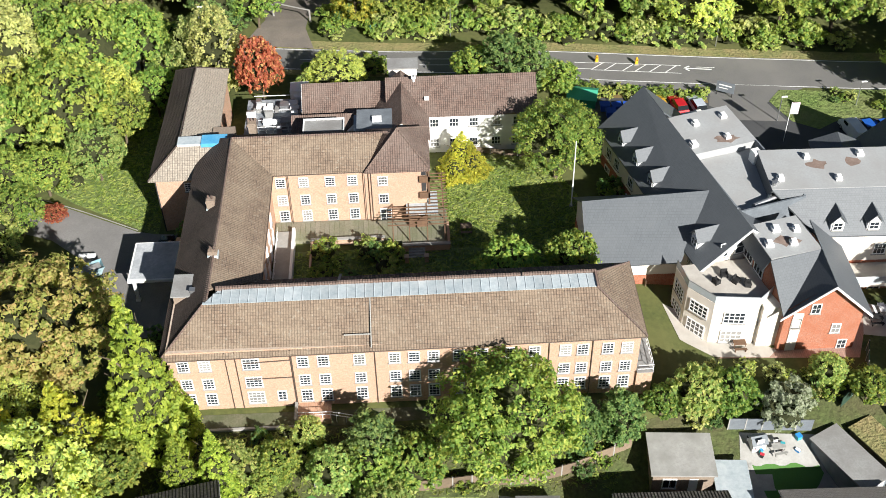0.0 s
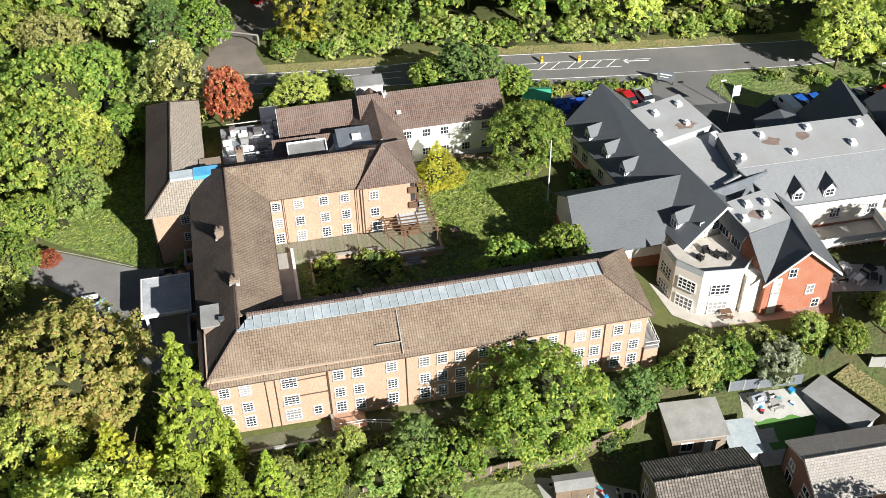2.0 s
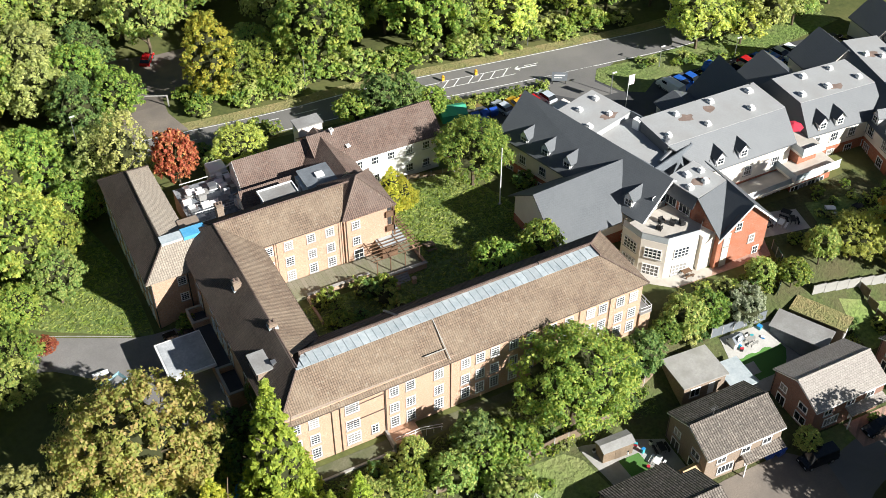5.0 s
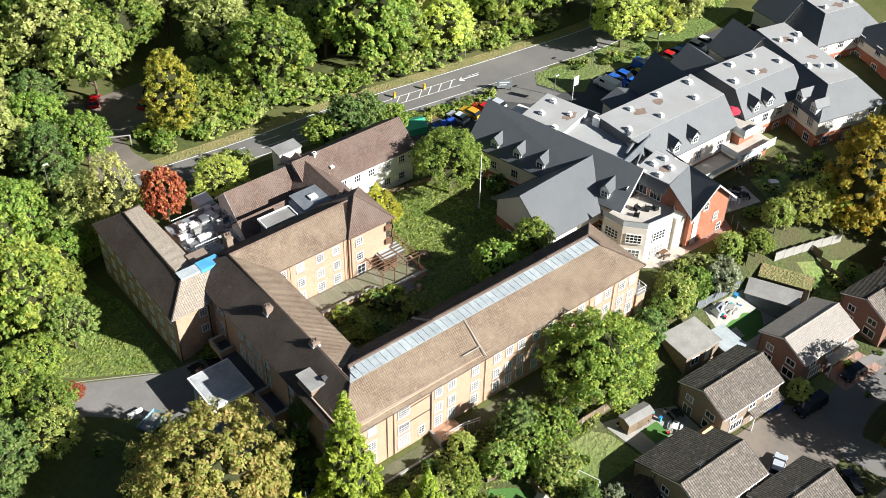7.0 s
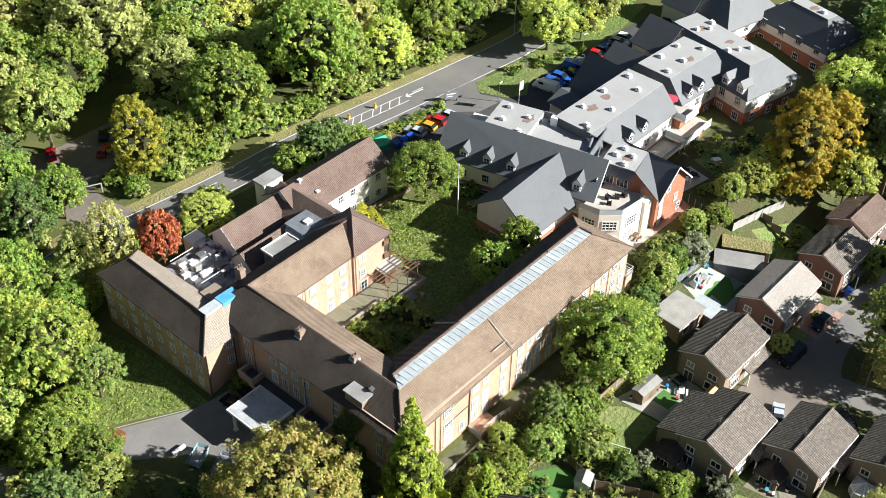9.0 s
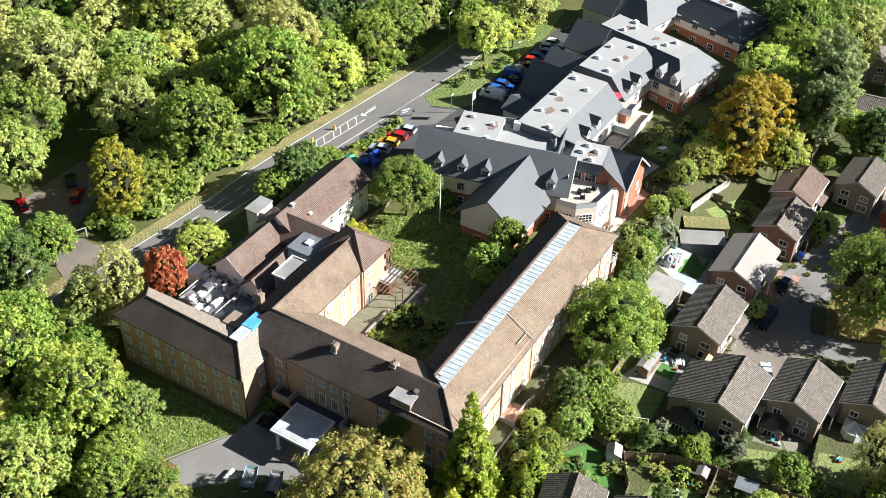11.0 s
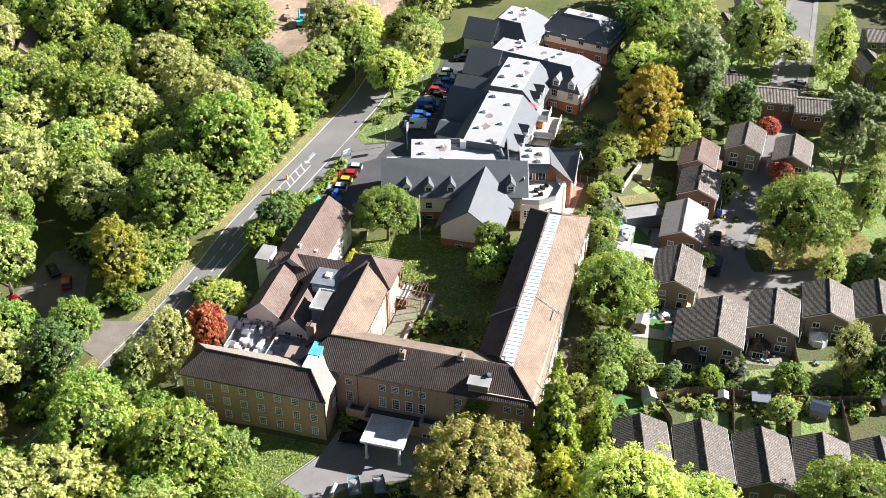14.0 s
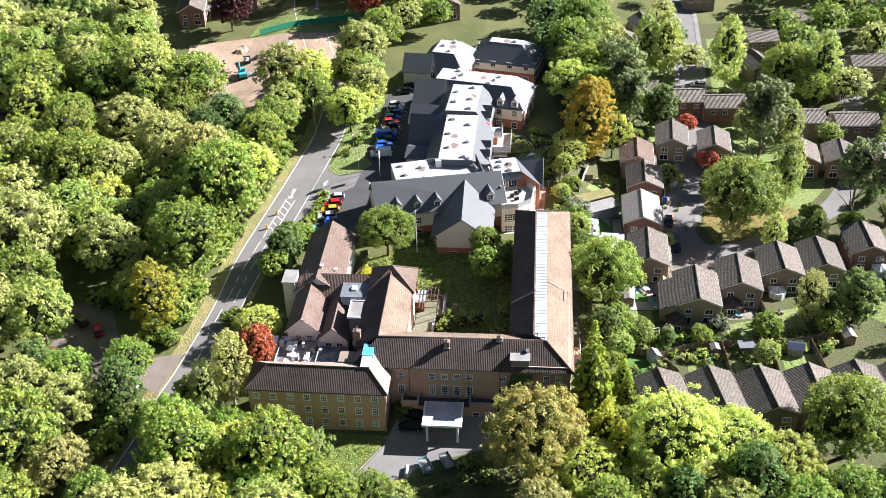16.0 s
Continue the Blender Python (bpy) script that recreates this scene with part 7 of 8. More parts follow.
shrubs([(22, -19), (27, -19), (28, -27), (27, -30), (23.6, -30), (22, -24)], 30, 28, 0.35, 0.75, B_MIX, "garden shrubs")
shrubs([(24, -36), (30, -36), (32, -41), (30, -48), (26.6, -44)], 22, 41, 0.35, 0.85, B_MIX, "garden shrubs")
shrubs([(18, -20), (21, -23), (23, -34), (25, -42), (28, -50), (24, -50), (21, -40), (19, -30), (16, -21)], 40, 42, 0.4, 1.0, B_MIX, "garden shrubs")
shrubs([(9, -20.6), (20, -28), (24, -46), (13, -47), (11, -38)], 22, 43, 0.3, 0.7, B_ALL, "garden shrubs")
shrubs([(19, -9.6), (24, -9.8), (22.6, -14), (24, -17.6), (20, -18)], 16, 44, 0.5, 1.0, B_MIX, "garden shrubs")
shrubs([(38, -47), (46, -48), (46, -58), (33, -58)], 16, 45, 0.4, 1.0, B_ALL, "garden shrubs")
shrubs([(-3.5, 26), (-1.4, 26), (-1.4, 30), (-5, 30)], 6, 29, 0.7, 1.1, ("bush1", "bush0"))
shrubs([(-1.8, 2), (-1.4, 12.5), (-6, 12), (-8, 2)], 12, 30, 0.8, 1.5, ("bush1", "bush0"))
shrubs([(70, -7), (90, -8.5), (90, -12), (70, -11)], 16, 31, 0.4, 0.9, B_MIX)
shrubs([(66, -21.5), (82, -22), (100, -32), (100, -34), (82, -26), (66, -28)], 10, 32, 0.4, 0.9, B_MIX)
shrubs([(-16, 12), (-10, 14), (-9, 16), (-16, 20), (-22, 24)], 12, 36, 0.5, 1.0, B_MIX)

undergrowth("undergrowth", "dense mixed undergrowth of brambles and low bushes", [
    ([(22, 73), (44, 70.6), (70, 67.8), (92, 64.6), (92, 67), (70, 71), (44, 74), (22, 77)], 70, 1.2, 2.1, ("bush0", "bush2", "bush4", "bush2")),
    ([(76, 2), (98, -2), (99, 2), (78, 5.6)], 22, 0.6, 1.2, B_MIX),
    ([(-30, 40), (-27, 35), (-40, 38), (-46, 50)], 12, 0.8, 1.5, B_ALL),
    ([(46, 12), (50, 14), (52, 34), (48, 34)], 20, 0.7, 1.3, ("bush0", "bush1", "bush4")),
    ([(84, 54), (100, 49), (102, 46.5), (86, 50)], 16, 0.5, 1.0, B_MIX),
    ([(84, 2), (98, 2), (100, 8), (92, 12.6), (85, 12)], 26, 0.4, 0.9, B_MIX),
    ([(-30, 36), (-18, 40), (-14, 50), (-20, 52), (-32, 44)], 16, 0.8, 1.5, B_ALL),
    ([(0, -10), (26, -12), (30, -18), (16, -20), (4, -14)], 22, 0.4, 1.0, B_MIX),
    ([(17, 10.9), (46, 11.2), (46, 15), (17, 15)], 26, 0.4, 0.9, ("bush0", "bush1", "bush4")),
    ([(26, 96), (34, 92), (30, 80), (24, 80)], 14, 0.8, 1.6, B_ALL),
    ([(11.5, 73.6), (24, 72.4), (25, 78), (13, 80)], 24, 0.8, 1.5, B_ALL),
    ([(-14, 76), (-1, 74), (0, 79), (-12, 82)], 16, 1.0, 1.8, B_ALL),
], 90)

# garden trees among the houses
rng = random.Random(55)
KEEP_OFF = [(x, y, 8.2) for x, y in HOUSES] + [(p_.x, p_.y, 4.5) for p_ in estate] + [(p_.x, p_.y, 4.2) for p_ in estate_b] + [(52, -26, 8), (70, -23, 6), (69.2, -38.2, 10), (97.2, -46.4, 6), (10, -13, 6), (36, -15, 5), (62, -8, 7), (26, -33, 18), (16, -24, 9), (18, -40, 10), (34, -46, 9), (28, -14, 9)]
n_ = 0
while n_ < 70:
    x, y = rng.uniform(18, 160), rng.uniform(-95, -18)
    if any((x - a_) ** 2 + (y - b_) ** 2 < c_ * c_ for a_, b_, c_ in KEEP_OFF):
        continue
    KEEP_OFF.append((x, y, 3.0))
    k_ = rng.choice(("small", "small_g", "small", "dark", "birch_y", "small_g")) if x < 90 else rng.choice(("wood1", "birch_y", "wood0", "small_g", "wood2", "wood4"))
    plant(k_, x, y, rng.uniform(0.55, 1.0), x, 1.0, 0.0, "garden trees")
    n_ += 1


def rough_grass(name, label, polys, seed):
    """Tufts of grass, one mesh."""
    nr_ = np.random.RandomState(seed)
    vs_ = []
    for poly, n in polys:
        xs, ys = [q[0] for q in poly], [q[1] for q in poly]
        k = 0
        while k < n:
            x, y = nr_.uniform(min(xs), max(xs)), nr_.uniform(min(ys), max(ys))
            if not in_poly(x, y, poly):
                continue
            k += 1
            z = lie(x, y)
            a_, w_, h_ = nr_.uniform(0, 3.14), nr_.uniform(0.1, 0.24), nr_.uniform(0.05, 0.2)
            dx, dy, lx, ly = math.cos(a_) * w_, math.sin(a_) * w_, nr_.uniform(-0.2, 0.2), nr_.uniform(-0.2, 0.2)
            vs_ += [(x - dx, y - dy, z), (x + dx, y + dy, z), (x + dx * 1.3 + lx, y + dy * 1.3 + ly, z + h_), (x - dx * 1.3 + lx, y - dy * 1.3 + ly, z + h_)]
    me_ = bpy.data.meshes.new(name)
    me_.from_pydata(vs_, [], [(4 * i, 4 * i + 1, 4 * i + 2, 4 * i + 3) for i in range(len(vs_) // 4)])
    me_.materials.append(LEAF_TUFT)
    tagged(new(name, me_), label, "grass", kind="stuff")


rough_grass("rough_grass", "tufts of long rough green grass", [
    ([(28, 24.5), (49, 22), (46, 34), (42, 42), (30, 41)], 7000),
    ([(8.8, 11.2), (48, 11.2), (49, 22), (28, 24), (9, 24)], 6000),
    ([(-30, 46), (-19, 37.8), (-10, 32.4), (-7.4, 31), (-7.2, 46), (-10, 58), (-26, 58)], 7000),
    ([(-2, -2.6), (47, -1.9), (45, -9), (24, -9.3), (-4, -9)], 4000),
    ([(62, -32.5), (70, -30.6), (88, -33.5), (88, -48), (80, -54), (70, -47)], 4000),
], 91)

# climber on the west front
nr = np.random.RandomState(8)
vs, fs = [], []
for i in range(1500):
    y, z = nr.uniform(7.0, 12.6), nr.uniform(-1.6, 7.2)
    if abs(y - 9.6) > 2.9 * (0.55 + 0.45 * math.sin(z * 0.9 + y)) + 0.4:
        continue
    x = -0.62 - nr.uniform(0, 0.3) if y < 10.6 else -0.84 - nr.uniform(0, 0.3)
    a = nr.uniform(0, 6.28)
    s = 0.2
    n0 = len(vs)
    vs += [(x, y + s * math.cos(a), z + s * math.sin(a)), (x - 0.08, y - s * math.sin(a), z + s * math.cos(a)), (x, y - s * math.cos(a), z - s * math.sin(a)), (x - 0.05, y + s * math.sin(a), z - s * math.cos(a))]
    fs.append((n0, n0 + 1, n0 + 2, n0 + 3))
me = bpy.data.meshes.new("wall_ivy")
me.from_pydata(vs, [], fs)
me.materials.append(LEAF_DEEP)
tagged(new("wall_ivy", me), "dark green ivy climbing the brick west front", "climber")


# ---------------------------------------------------------------- vehicles
def car_body(kind):
    """Side outlines: lower body, and cabin above it."""
    if kind == "van":
        lower = [(-2.45, 0.35), (-2.5, 1.1), (-2.42, 1.25), (1.75, 1.25), (2.4, 0.98), (2.5, 0.4)]
        cabin = [(-2.42, 1.25), (-2.35, 1.95), (1.0, 1.97), (1.75, 1.25)]
        return 5.0, 0.95, lower, cabin
    lower = [(-2.02, 0.4), (-2.1, 0.75), (-2.0, 0.95), (1.0, 0.95), (1.95, 0.78), (2.08, 0.45)]
    cabin = [(-1.9, 0.95), (-1.45, 1.45), (0.15, 1.48), (1.0, 0.95)]
    return 4.2, 0.86, lower, cabin


def make_car(kind, paint, label, m):
    L, hw, lower, cabin = car_body(kind)
    c = thing("van" if kind == "van" else "car", label, "van" if kind == "van" else "car", m, "parked vehicles")

    def extrude(outline, w0, w1, zsplit):
        g_ = Geo()
        n = len(outline)
        p = []
        for sgn in (-1, 1):
            p += [(x, sgn * (w0 if z <= zsplit else w1), z) for x, z in outline]
        return g_.add(p, [tuple(range(n)), tuple(range(2 * n - 1, n - 1, -1))] + [(i, n + i, n + (i + 1) % n, (i + 1) % n) for i in range(n)])

    part("body", extrude(lower, hw, hw * 0.94, lower[1][1]), paint, c)
    top = cabin[1][1]
    part("cabin", extrude(cabin, hw * 0.93, hw * 0.80, cabin[0][1]), CAR_GLASS if kind != "van" else paint, c)
    x0, x1 = cabin[1][0], cabin[2][0]
    part("roof_panel", Geo().box(x0 - 0.05, -hw * 0.78, top - 0.01, x1 + 0.05, hw * 0.78, top + 0.04), paint, c)
    if kind == "van":
        part("windscreen", Geo().add([(1.06, -0.72, 1.93), (1.77, -0.85, 1.28), (1.77, 0.85, 1.28), (1.06, 0.72, 1.93)], [(0, 1, 2, 3)]), CAR_GLASS, c)
        for s in (-1, 1):
            part("side_window", Geo().box(0.2, s * 0.86 - 0.03, 1.32, 1.2, s * 0.86 + 0.03, 1.75), CAR_GLASS, c)
    for x in (-L * 0.31, L * 0.31):
        for s in (-1, 1):
            w = part("wheel", Geo().rod((x, s * (hw - 0.2), 0.33), (x, s * (hw + 0.02), 0.33), 0.33, 0.33, 14), RUBBER, c)
            part("rim", Geo().rod((x, s * (hw + 0.02), 0.33), (x, s * (hw + 0.03), 0.33), 0.2, 0.2, 10), METAL, w)
    for s in (-1, 1):
        part("headlight", Geo().box(L / 2 - 0.22, s * hw * 0.7 - 0.15, 0.62, L / 2 - 0.04, s * hw * 0.7 + 0.15, 0.74), PAINT, c)
        part("mirror", Geo().box(cabin[3][0] - 0.35, s * (hw + 0.02) - 0.08, 0.95, cabin[3][0] - 0.2, s * (hw + 0.02) + 0.08, 1.1), paint, c)
    return c


PAINTS = {"blue": gloss_paint("blue_car_paint", (0.02, 0.10, 0.42)), "black": gloss_paint("black_car_paint", (0.012, 0.013, 0.016), 0.15), "white": gloss_paint("white_car_paint", (0.75, 0.76, 0.77)),
          "silver": gloss_paint("silver_car_paint", (0.45, 0.49, 0.54)), "red": gloss_paint("red_car_paint", (0.45, 0.015, 0.02)), "yellow": gloss_paint("amber_car_paint", (0.55, 0.32, 0.03)), "grey": gloss_paint("grey_car_paint", (0.12, 0.13, 0.14))}
MADE = {}


def park(kind, colour, x, y, ang, label="", up=0.06):
    m = pose(x, y, lie(x, y) + up, 0, 0, ang)
    key = (kind, colour)
    if key in MADE:
        c = copy_thing(MADE[key], m)
        return tagged(c, label) if label else c
    MADE[key] = make_car(kind, PAINTS[colour], label or "%s parked %s" % (colour, "panel van in a bay" if kind == "van" else "hatchback car"), m)
    return MADE[key]


for i, (k, c) in enumerate((("van", "white"), ("car", "blue"), ("car", "blue"), ("car", "black"), ("van", "blue"), ("car", "grey"), ("car", "black"), ("car", "red"), ("car", "blue"), ("car", "blue"), ("car", "silver"), ("car", "white"))):
    park(k, c, 85.2 + i * 2.3, 43.6 - 0.08 * i, -80 if i % 3 else 100)
for i, c in enumerate(("silver", "red", "yellow", "silver")):
    park("car", c, 65.6 - i * 2.6, 51.4 + 0.2 * i, 100)
park("van", "white", -5.2, 0.2, 48, "white panel van parked beside the west front", 0.05)
park("car", "black", -5.6, 27.4, 93, "black car parked beside the entrance canopy")
park("van", "black", 58.9, -23.4, 176, "black panel van parked on the block drive")
park("car", "black", 69.4, -22.9, 178, "black estate car on a pink drive")
park("car", "silver", 47.0, -27.4, 24, "silver car parked between houses")
park("car", "black", 53.4, -34.6, 60)
park("car", "blue", 96.8, -52.0, 60)
for x, y, a, c in ((18.6, 90.2, 30, "red"), (11.6, 96.4, 60, "red"), (21.4, 94.6, 50, "black"), (131.0, -26.2, 70, "blue"), (128, -36.6, 90, "black"), (146, -21.5, 20, "white"), (140.5, -19.0, 20, "silver"), (118.6, 41.5, 100, "black"), (121.0, 41.0, 100, "black"), (-3.4, 27.2, 80, "black"), (146, -38, 80, "silver"), (98.6, -44.6, 80, "blue")):
    park("car", c, x, y, a)
park("van", "blue", 127.6, 60.3, 75, "blue lorry-like van at the building site")

# ---------------------------------------------------------------- small outdoor things
z = lie(45.2, 31.1)
fp = thing("flagpole", "tall white flagpole standing on the lawn", "flagpole", pose(45.2, 31.1, z))
part("pole", Geo().rod((0, 0, -0.2), (0, 0, 10.1), 0.11, 0.06, 10), PAINT, fp)
part("finial", Geo().rod((0, 0, 10.1), (0, 0, 10.25), 0.1, 0.04, 8), PAINT, fp)
part("base_plate", Geo().box(-0.25, -0.25, -0.1, 0.25, 0.25, 0.12), CONCRETE, fp)
z = lie(75.5, 42.6)
f2 = thing("banner_pole", "slim pole with a small pale banner", "flagpole", pose(75.5, 42.6, z))
part("pole", Geo().rod((0, 0, -0.2), (0, 0, 6.5), 0.05), PAINT, f2)
part("banner", Geo().box(0.05, -0.02, 4.6, 1.1, 0.02, 6.4), gloss_paint("pale_pink_cloth", (0.75, 0.6, 0.66), 0.8), f2)


def lamp_post(x, y, h=6.0):
    t = thing("lamp_post", "grey steel lamp post with small head", "lamp post", pose(x, y, lie(x, y)), "lamp posts")
    part("column", Geo().rod((0, 0, -0.2), (0, 0, h), 0.09, 0.05, 8), METAL, t)
    part("lamp_head", Geo().box(-0.12, -0.1, h, 0.7, 0.1, h + 0.14), PAINT, t)


for x, y, h in ((72, 67.5, 8), (98, 61.5, 8), (32, 73.0, 8), (-6, 73.5, 8), (76.0, 47.5, 4), (88, 50.5, 4), (101, 46.5, 4), (62.5, -33.8, 5), (98, -40.8, 5), (67.5, -53, 5)):
    lamp_post(x, y, h)
for x, y in ((53.4, 64.3), (59.2, 63.3)):
    bo = thing("traffic_bollard", "yellow and white traffic bollard", "bollard", pose(x, y, lie(x, y) + 0.05), "traffic bollards")
    part("shell", Geo().box(-0.2, -0.16, 0.1, 0.2, 0.16, 0.95).rod((0, -0.16, 0.95), (0, 0.16, 0.95), 0.2, 0.2, 12), gloss_paint("yellow_plastic", (0.75, 0.42, 0.03), 0.4), bo)
    part("base", Geo().box(-0.35, -0.3, 0, 0.35, 0.3, 0.12), CONCRETE, bo)
sg = thing("car_park_sign", "dark sign board on posts at the car park", "sign", pose(70.2, 54.3, lie(70.2, 54.3), 0, 0, -30))
part("board", Geo().box(-1.3, -0.06, 0.7, 1.3, 0.06, 2.3), GREY_BOARD, sg)
for x in (-1.1, 1.1):
    part("post", Geo().box(x - 0.06, -0.05, -0.2, x + 0.06, 0.05, 0.7), DARK_METAL, sg)
part("bar", Geo().box(-0.9, -0.075, 1.7, 0.9, -0.065, 1.9), PAINT, sg)
part("bar", Geo().box(-0.9, -0.075, 1.25, 0.4, -0.065, 1.38), PAINT, sg)
ts = thing("green_notice_board", "green notice board on posts at the wood edge", "sign", pose(20.6, 74.0, lie(20.6, 74.0), 0, 0, 20))
part("board", Geo().box(-1.0, -0.05, 0.8, 1.0, 0.05, 2.1), gloss_paint("green_board", (0.02, 0.12, 0.10), 0.6), ts)
for x in (-0.8, 0.8):
    part("post", Geo().box(x - 0.06, -0.05, -0.2, x + 0.06, 0.05, 0.8), FENCE_WOOD, ts)
part("bar", Geo().box(-0.7, -0.062, 1.7, 0.7, -0.052, 1.82), PAINT, ts)
part("bar", Geo().box(-0.7, -0.062, 1.3, 0.3, -0.052, 1.4), PAINT, ts)
gb = thing("height_barrier", "steel height barrier across the gravel track", "barrier", pose(7.2, 80.2, lie(7.2, 80.2), 0, 0, -25))
part("crossbar", Geo().box(-3.4, -0.06, 2.2, 3.4, 0.06, 2.35), CONCRETE, gb)
for x in (-3.3, 3.3):
    part("post", Geo().box(x - 0.1, -0.1, -0.2, x + 0.1, 0.1, 2.2), CONCRETE, gb)
# green marquee, bins and skips beside the car park
mq = thing("green_tent", "green canvas storage tent beside the car park", "tent", pose(49.8, 54.2, lie(50, 54), 0, 0, -14))
part("wall", gable_solid(Geo(), -2.0, 2.0, -1.5, 1.5, 0, 1.5, 2.1), gloss_paint("green_canvas", (0.02, 0.22, 0.12), 0.8), mq)
part("roof", gable_roof(Geo(), -2.0, 2.0, -1.5, 1.5, 1.5, 2.2, 0.15, 0.05), gloss_paint("light_green_canvas", (0.05, 0.33, 0.20), 0.8), mq)
BIN_BLUE = gloss_paint("blue_plastic", (0.02, 0.07, 0.35), 0.4)


def bin_(x, y, a):
    t = thing("wheeled_bin", "blue plastic commercial wheeled bin", "bin", pose(x, y, lie(x, y) + 0.07, 0, 0, a), "bins")
    part("body", Geo().add([(-0.55, -0.4, 0.15), (0.55, -0.4, 0.15), (0.55, 0.4, 0.15), (-0.55, 0.4, 0.15), (-0.68, -0.5, 1.15), (0.68, -0.5, 1.15), (0.68, 0.5, 1.15), (-0.68, 0.5, 1.15)], [(3, 2, 1, 0), (4, 5, 6, 7), (0, 1, 5, 4), (1, 2, 6, 5), (2, 3, 7, 6), (3, 0, 4, 7)]), BIN_BLUE, t)
    part("lid", Geo().add([(-0.7, -0.53, 1.15), (0.7, -0.53, 1.15), (0.7, 0.53, 1.15), (-0.7, 0.53, 1.15), (-0.7, 0.45, 1.38), (0.7, 0.45, 1.38)], [(0, 1, 5, 4), (2, 3, 4, 5), (1, 2, 5), (3, 0, 4)]), BIN_BLUE, t)


for x, y, a in ((52.6, 51.6, 0), (54.2, 51.4, 8), (55.8, 51.3, -5), (53.2, 50.0, 4), (79, -22.8, 0), (55.2, -20.6, 10), (53.6, -20.4, 0), (40.8, -19.2, 0)):
    bin_(x, y, a)


# fences, sheds and garden clutter
def fence(pts, h=1.7, material=FENCE_WOOD, label="weathered close-boarded garden fence"):
    f = thing("fence", label, "fence", None, "garden fences")
    for (xa, ya), (xb, yb) in zip(pts, pts[1:]):
        n = max(1, round(math.hypot(xb - xa, yb - ya) / 1.85))
        for i in range(n):
            x0, y0, x1, y1 = (xa + (xb - xa) * i / n, ya + (yb - ya) * i / n, xa + (xb - xa) * (i + 1) / n, ya + (yb - ya) * (i + 1) / n)
            z0 = lie((x0 + x1) / 2, (y0 + y1) / 2)
            L_ = math.hypot(x1 - x0, y1 - y0)
            part("panel", Geo().box(-L_ / 2 + 0.05, -0.03, 0.05, L_ / 2 - 0.05, 0.03, h).box(-L_ / 2 + 0.05, -0.05, h - 0.06, L_ / 2 - 0.05, 0.05, h), material, f, "", pose((x0 + x1) / 2, (y0 + y1) / 2, z0, 0, 0, math.degrees(math.atan2(y1 - y0, x1 - x0))))
            part("post", Geo().box(-0.06, -0.06, -0.3, 0.06, 0.06, h + 0.06), CONCRETE, f, "", pose(x0, y0, z0))


fence([(14, -8.4), (24, -9.0), (30, -8.4), (36, -8.4), (41, -7.2), (47, -5.0)])
fence([(57.6, -3.2), (66.6, -3.6)], 1.8, GREY_BOARD, "grey painted fence behind the patio")
fence([(18.4, -11.4), (17.6, -16.4), (21.6, -22.8), (23.0, -28.0), (23.9, -34.0), (26, -42), (30, -51)])
fence([(17.4, -16.4), (15.2, -17.6), (12.8, -19.2), (7.6, -20.2)])
fence([(22.6, -28.4), (9.2, -29.2)])
fence([(24.6, -37.6), (10.8, -38)])
fence([(26.4, -45.8), (12.6, -47.4)])
fence([(41.7, -37.9), (32.1, -39.0), (26.0, -39.6)])
fence([(44, -48.0), (30, -48.6)])
fence([(83, -4.4), (83, -12)])
fence([(75.4, -2.9), (83, -4.2), (89, -5.4)], 1.8, CONCRETE, "pale rendered garden wall")
fence([(75, 5.6), (73.5, 1.2), (70, -1.6)], 1.7, gloss_paint("dark_green_fence", (0.02, 0.05, 0.03), 0.8), "dark green garden fence")
fence([(34, 43), (43, 41), (46, 41.5)], 0.9)
fence([(46, 24), (51, 19.5), (52, 16)], 1.0)


def shed(x, y, ang, w, d, h, material, roofm, label, name="garden_shed", rise=0.5):
    t = thing(name, label, "shed", pose(x, y, lie(x, y), 0, 0, ang))
    part("wall", gable_solid(Geo(), -w / 2, w / 2, -d / 2, d / 2, -0.4, h, h + rise), material, t)
    part("roof", gable_roof(Geo(), -w / 2, w / 2, -d / 2, d / 2, h, h + rise + 0.02, 0.18, 0.06), roofm, t)
    part("door", Geo().box(-0.4, -d / 2 - 0.04, 0, 0.4, -d / 2, 1.8), material, t)
    return t


def flat_box(name, label, x, y, ang, w, d, h, material, roofm):
    t = thing(name, label, "outbuilding", pose(x, y, lie(x, y), 0, 0, ang))
    part("wall", Geo().box(-w / 2, -d / 2, -0.6, w / 2, d / 2, h), material, t)
    part("roof", Geo().box(-w / 2 - 0.25, -d / 2 - 0.25, h, w / 2 + 0.25, d / 2 + 0.25, h + 0.18), roofm, t)
    window(t, -w * 0.22, -d / 2, 0.5, -90, 1.4, 1.5, 2, 1)
    part("door", Geo().box(w * 0.1, -d / 2 - 0.05, 0, w * 0.1 + 0.9, -d / 2, 2.0), PAINT, t, "white glazed door")
    return t


flat_box("garden_annexe", "flat-roofed brick annexe with pale felt roof", 51.6, -7.3, -4, 6.2, 5.0, 2.7, BRICK_STONE, CONCRETE)
flat_box("annexe_link", "low lead-roofed link beside the annexe", 56.6, -9.6, -4, 3.2, 4.4, 2.3, BRICK_STONE, LEAD)
flat_box("garden_studio", "dark blue-grey garden studio with white doors", 69.4, -7.6, 28, 3.4, 7.4, 2.5, GREY_BOARD, FELT)
flat_box("moss_roof_store", "long store with mossy roof", 73.6, -6.6, 28, 2.8, 7.4, 2.3, FENCE_WOOD, GRASS_DRY)
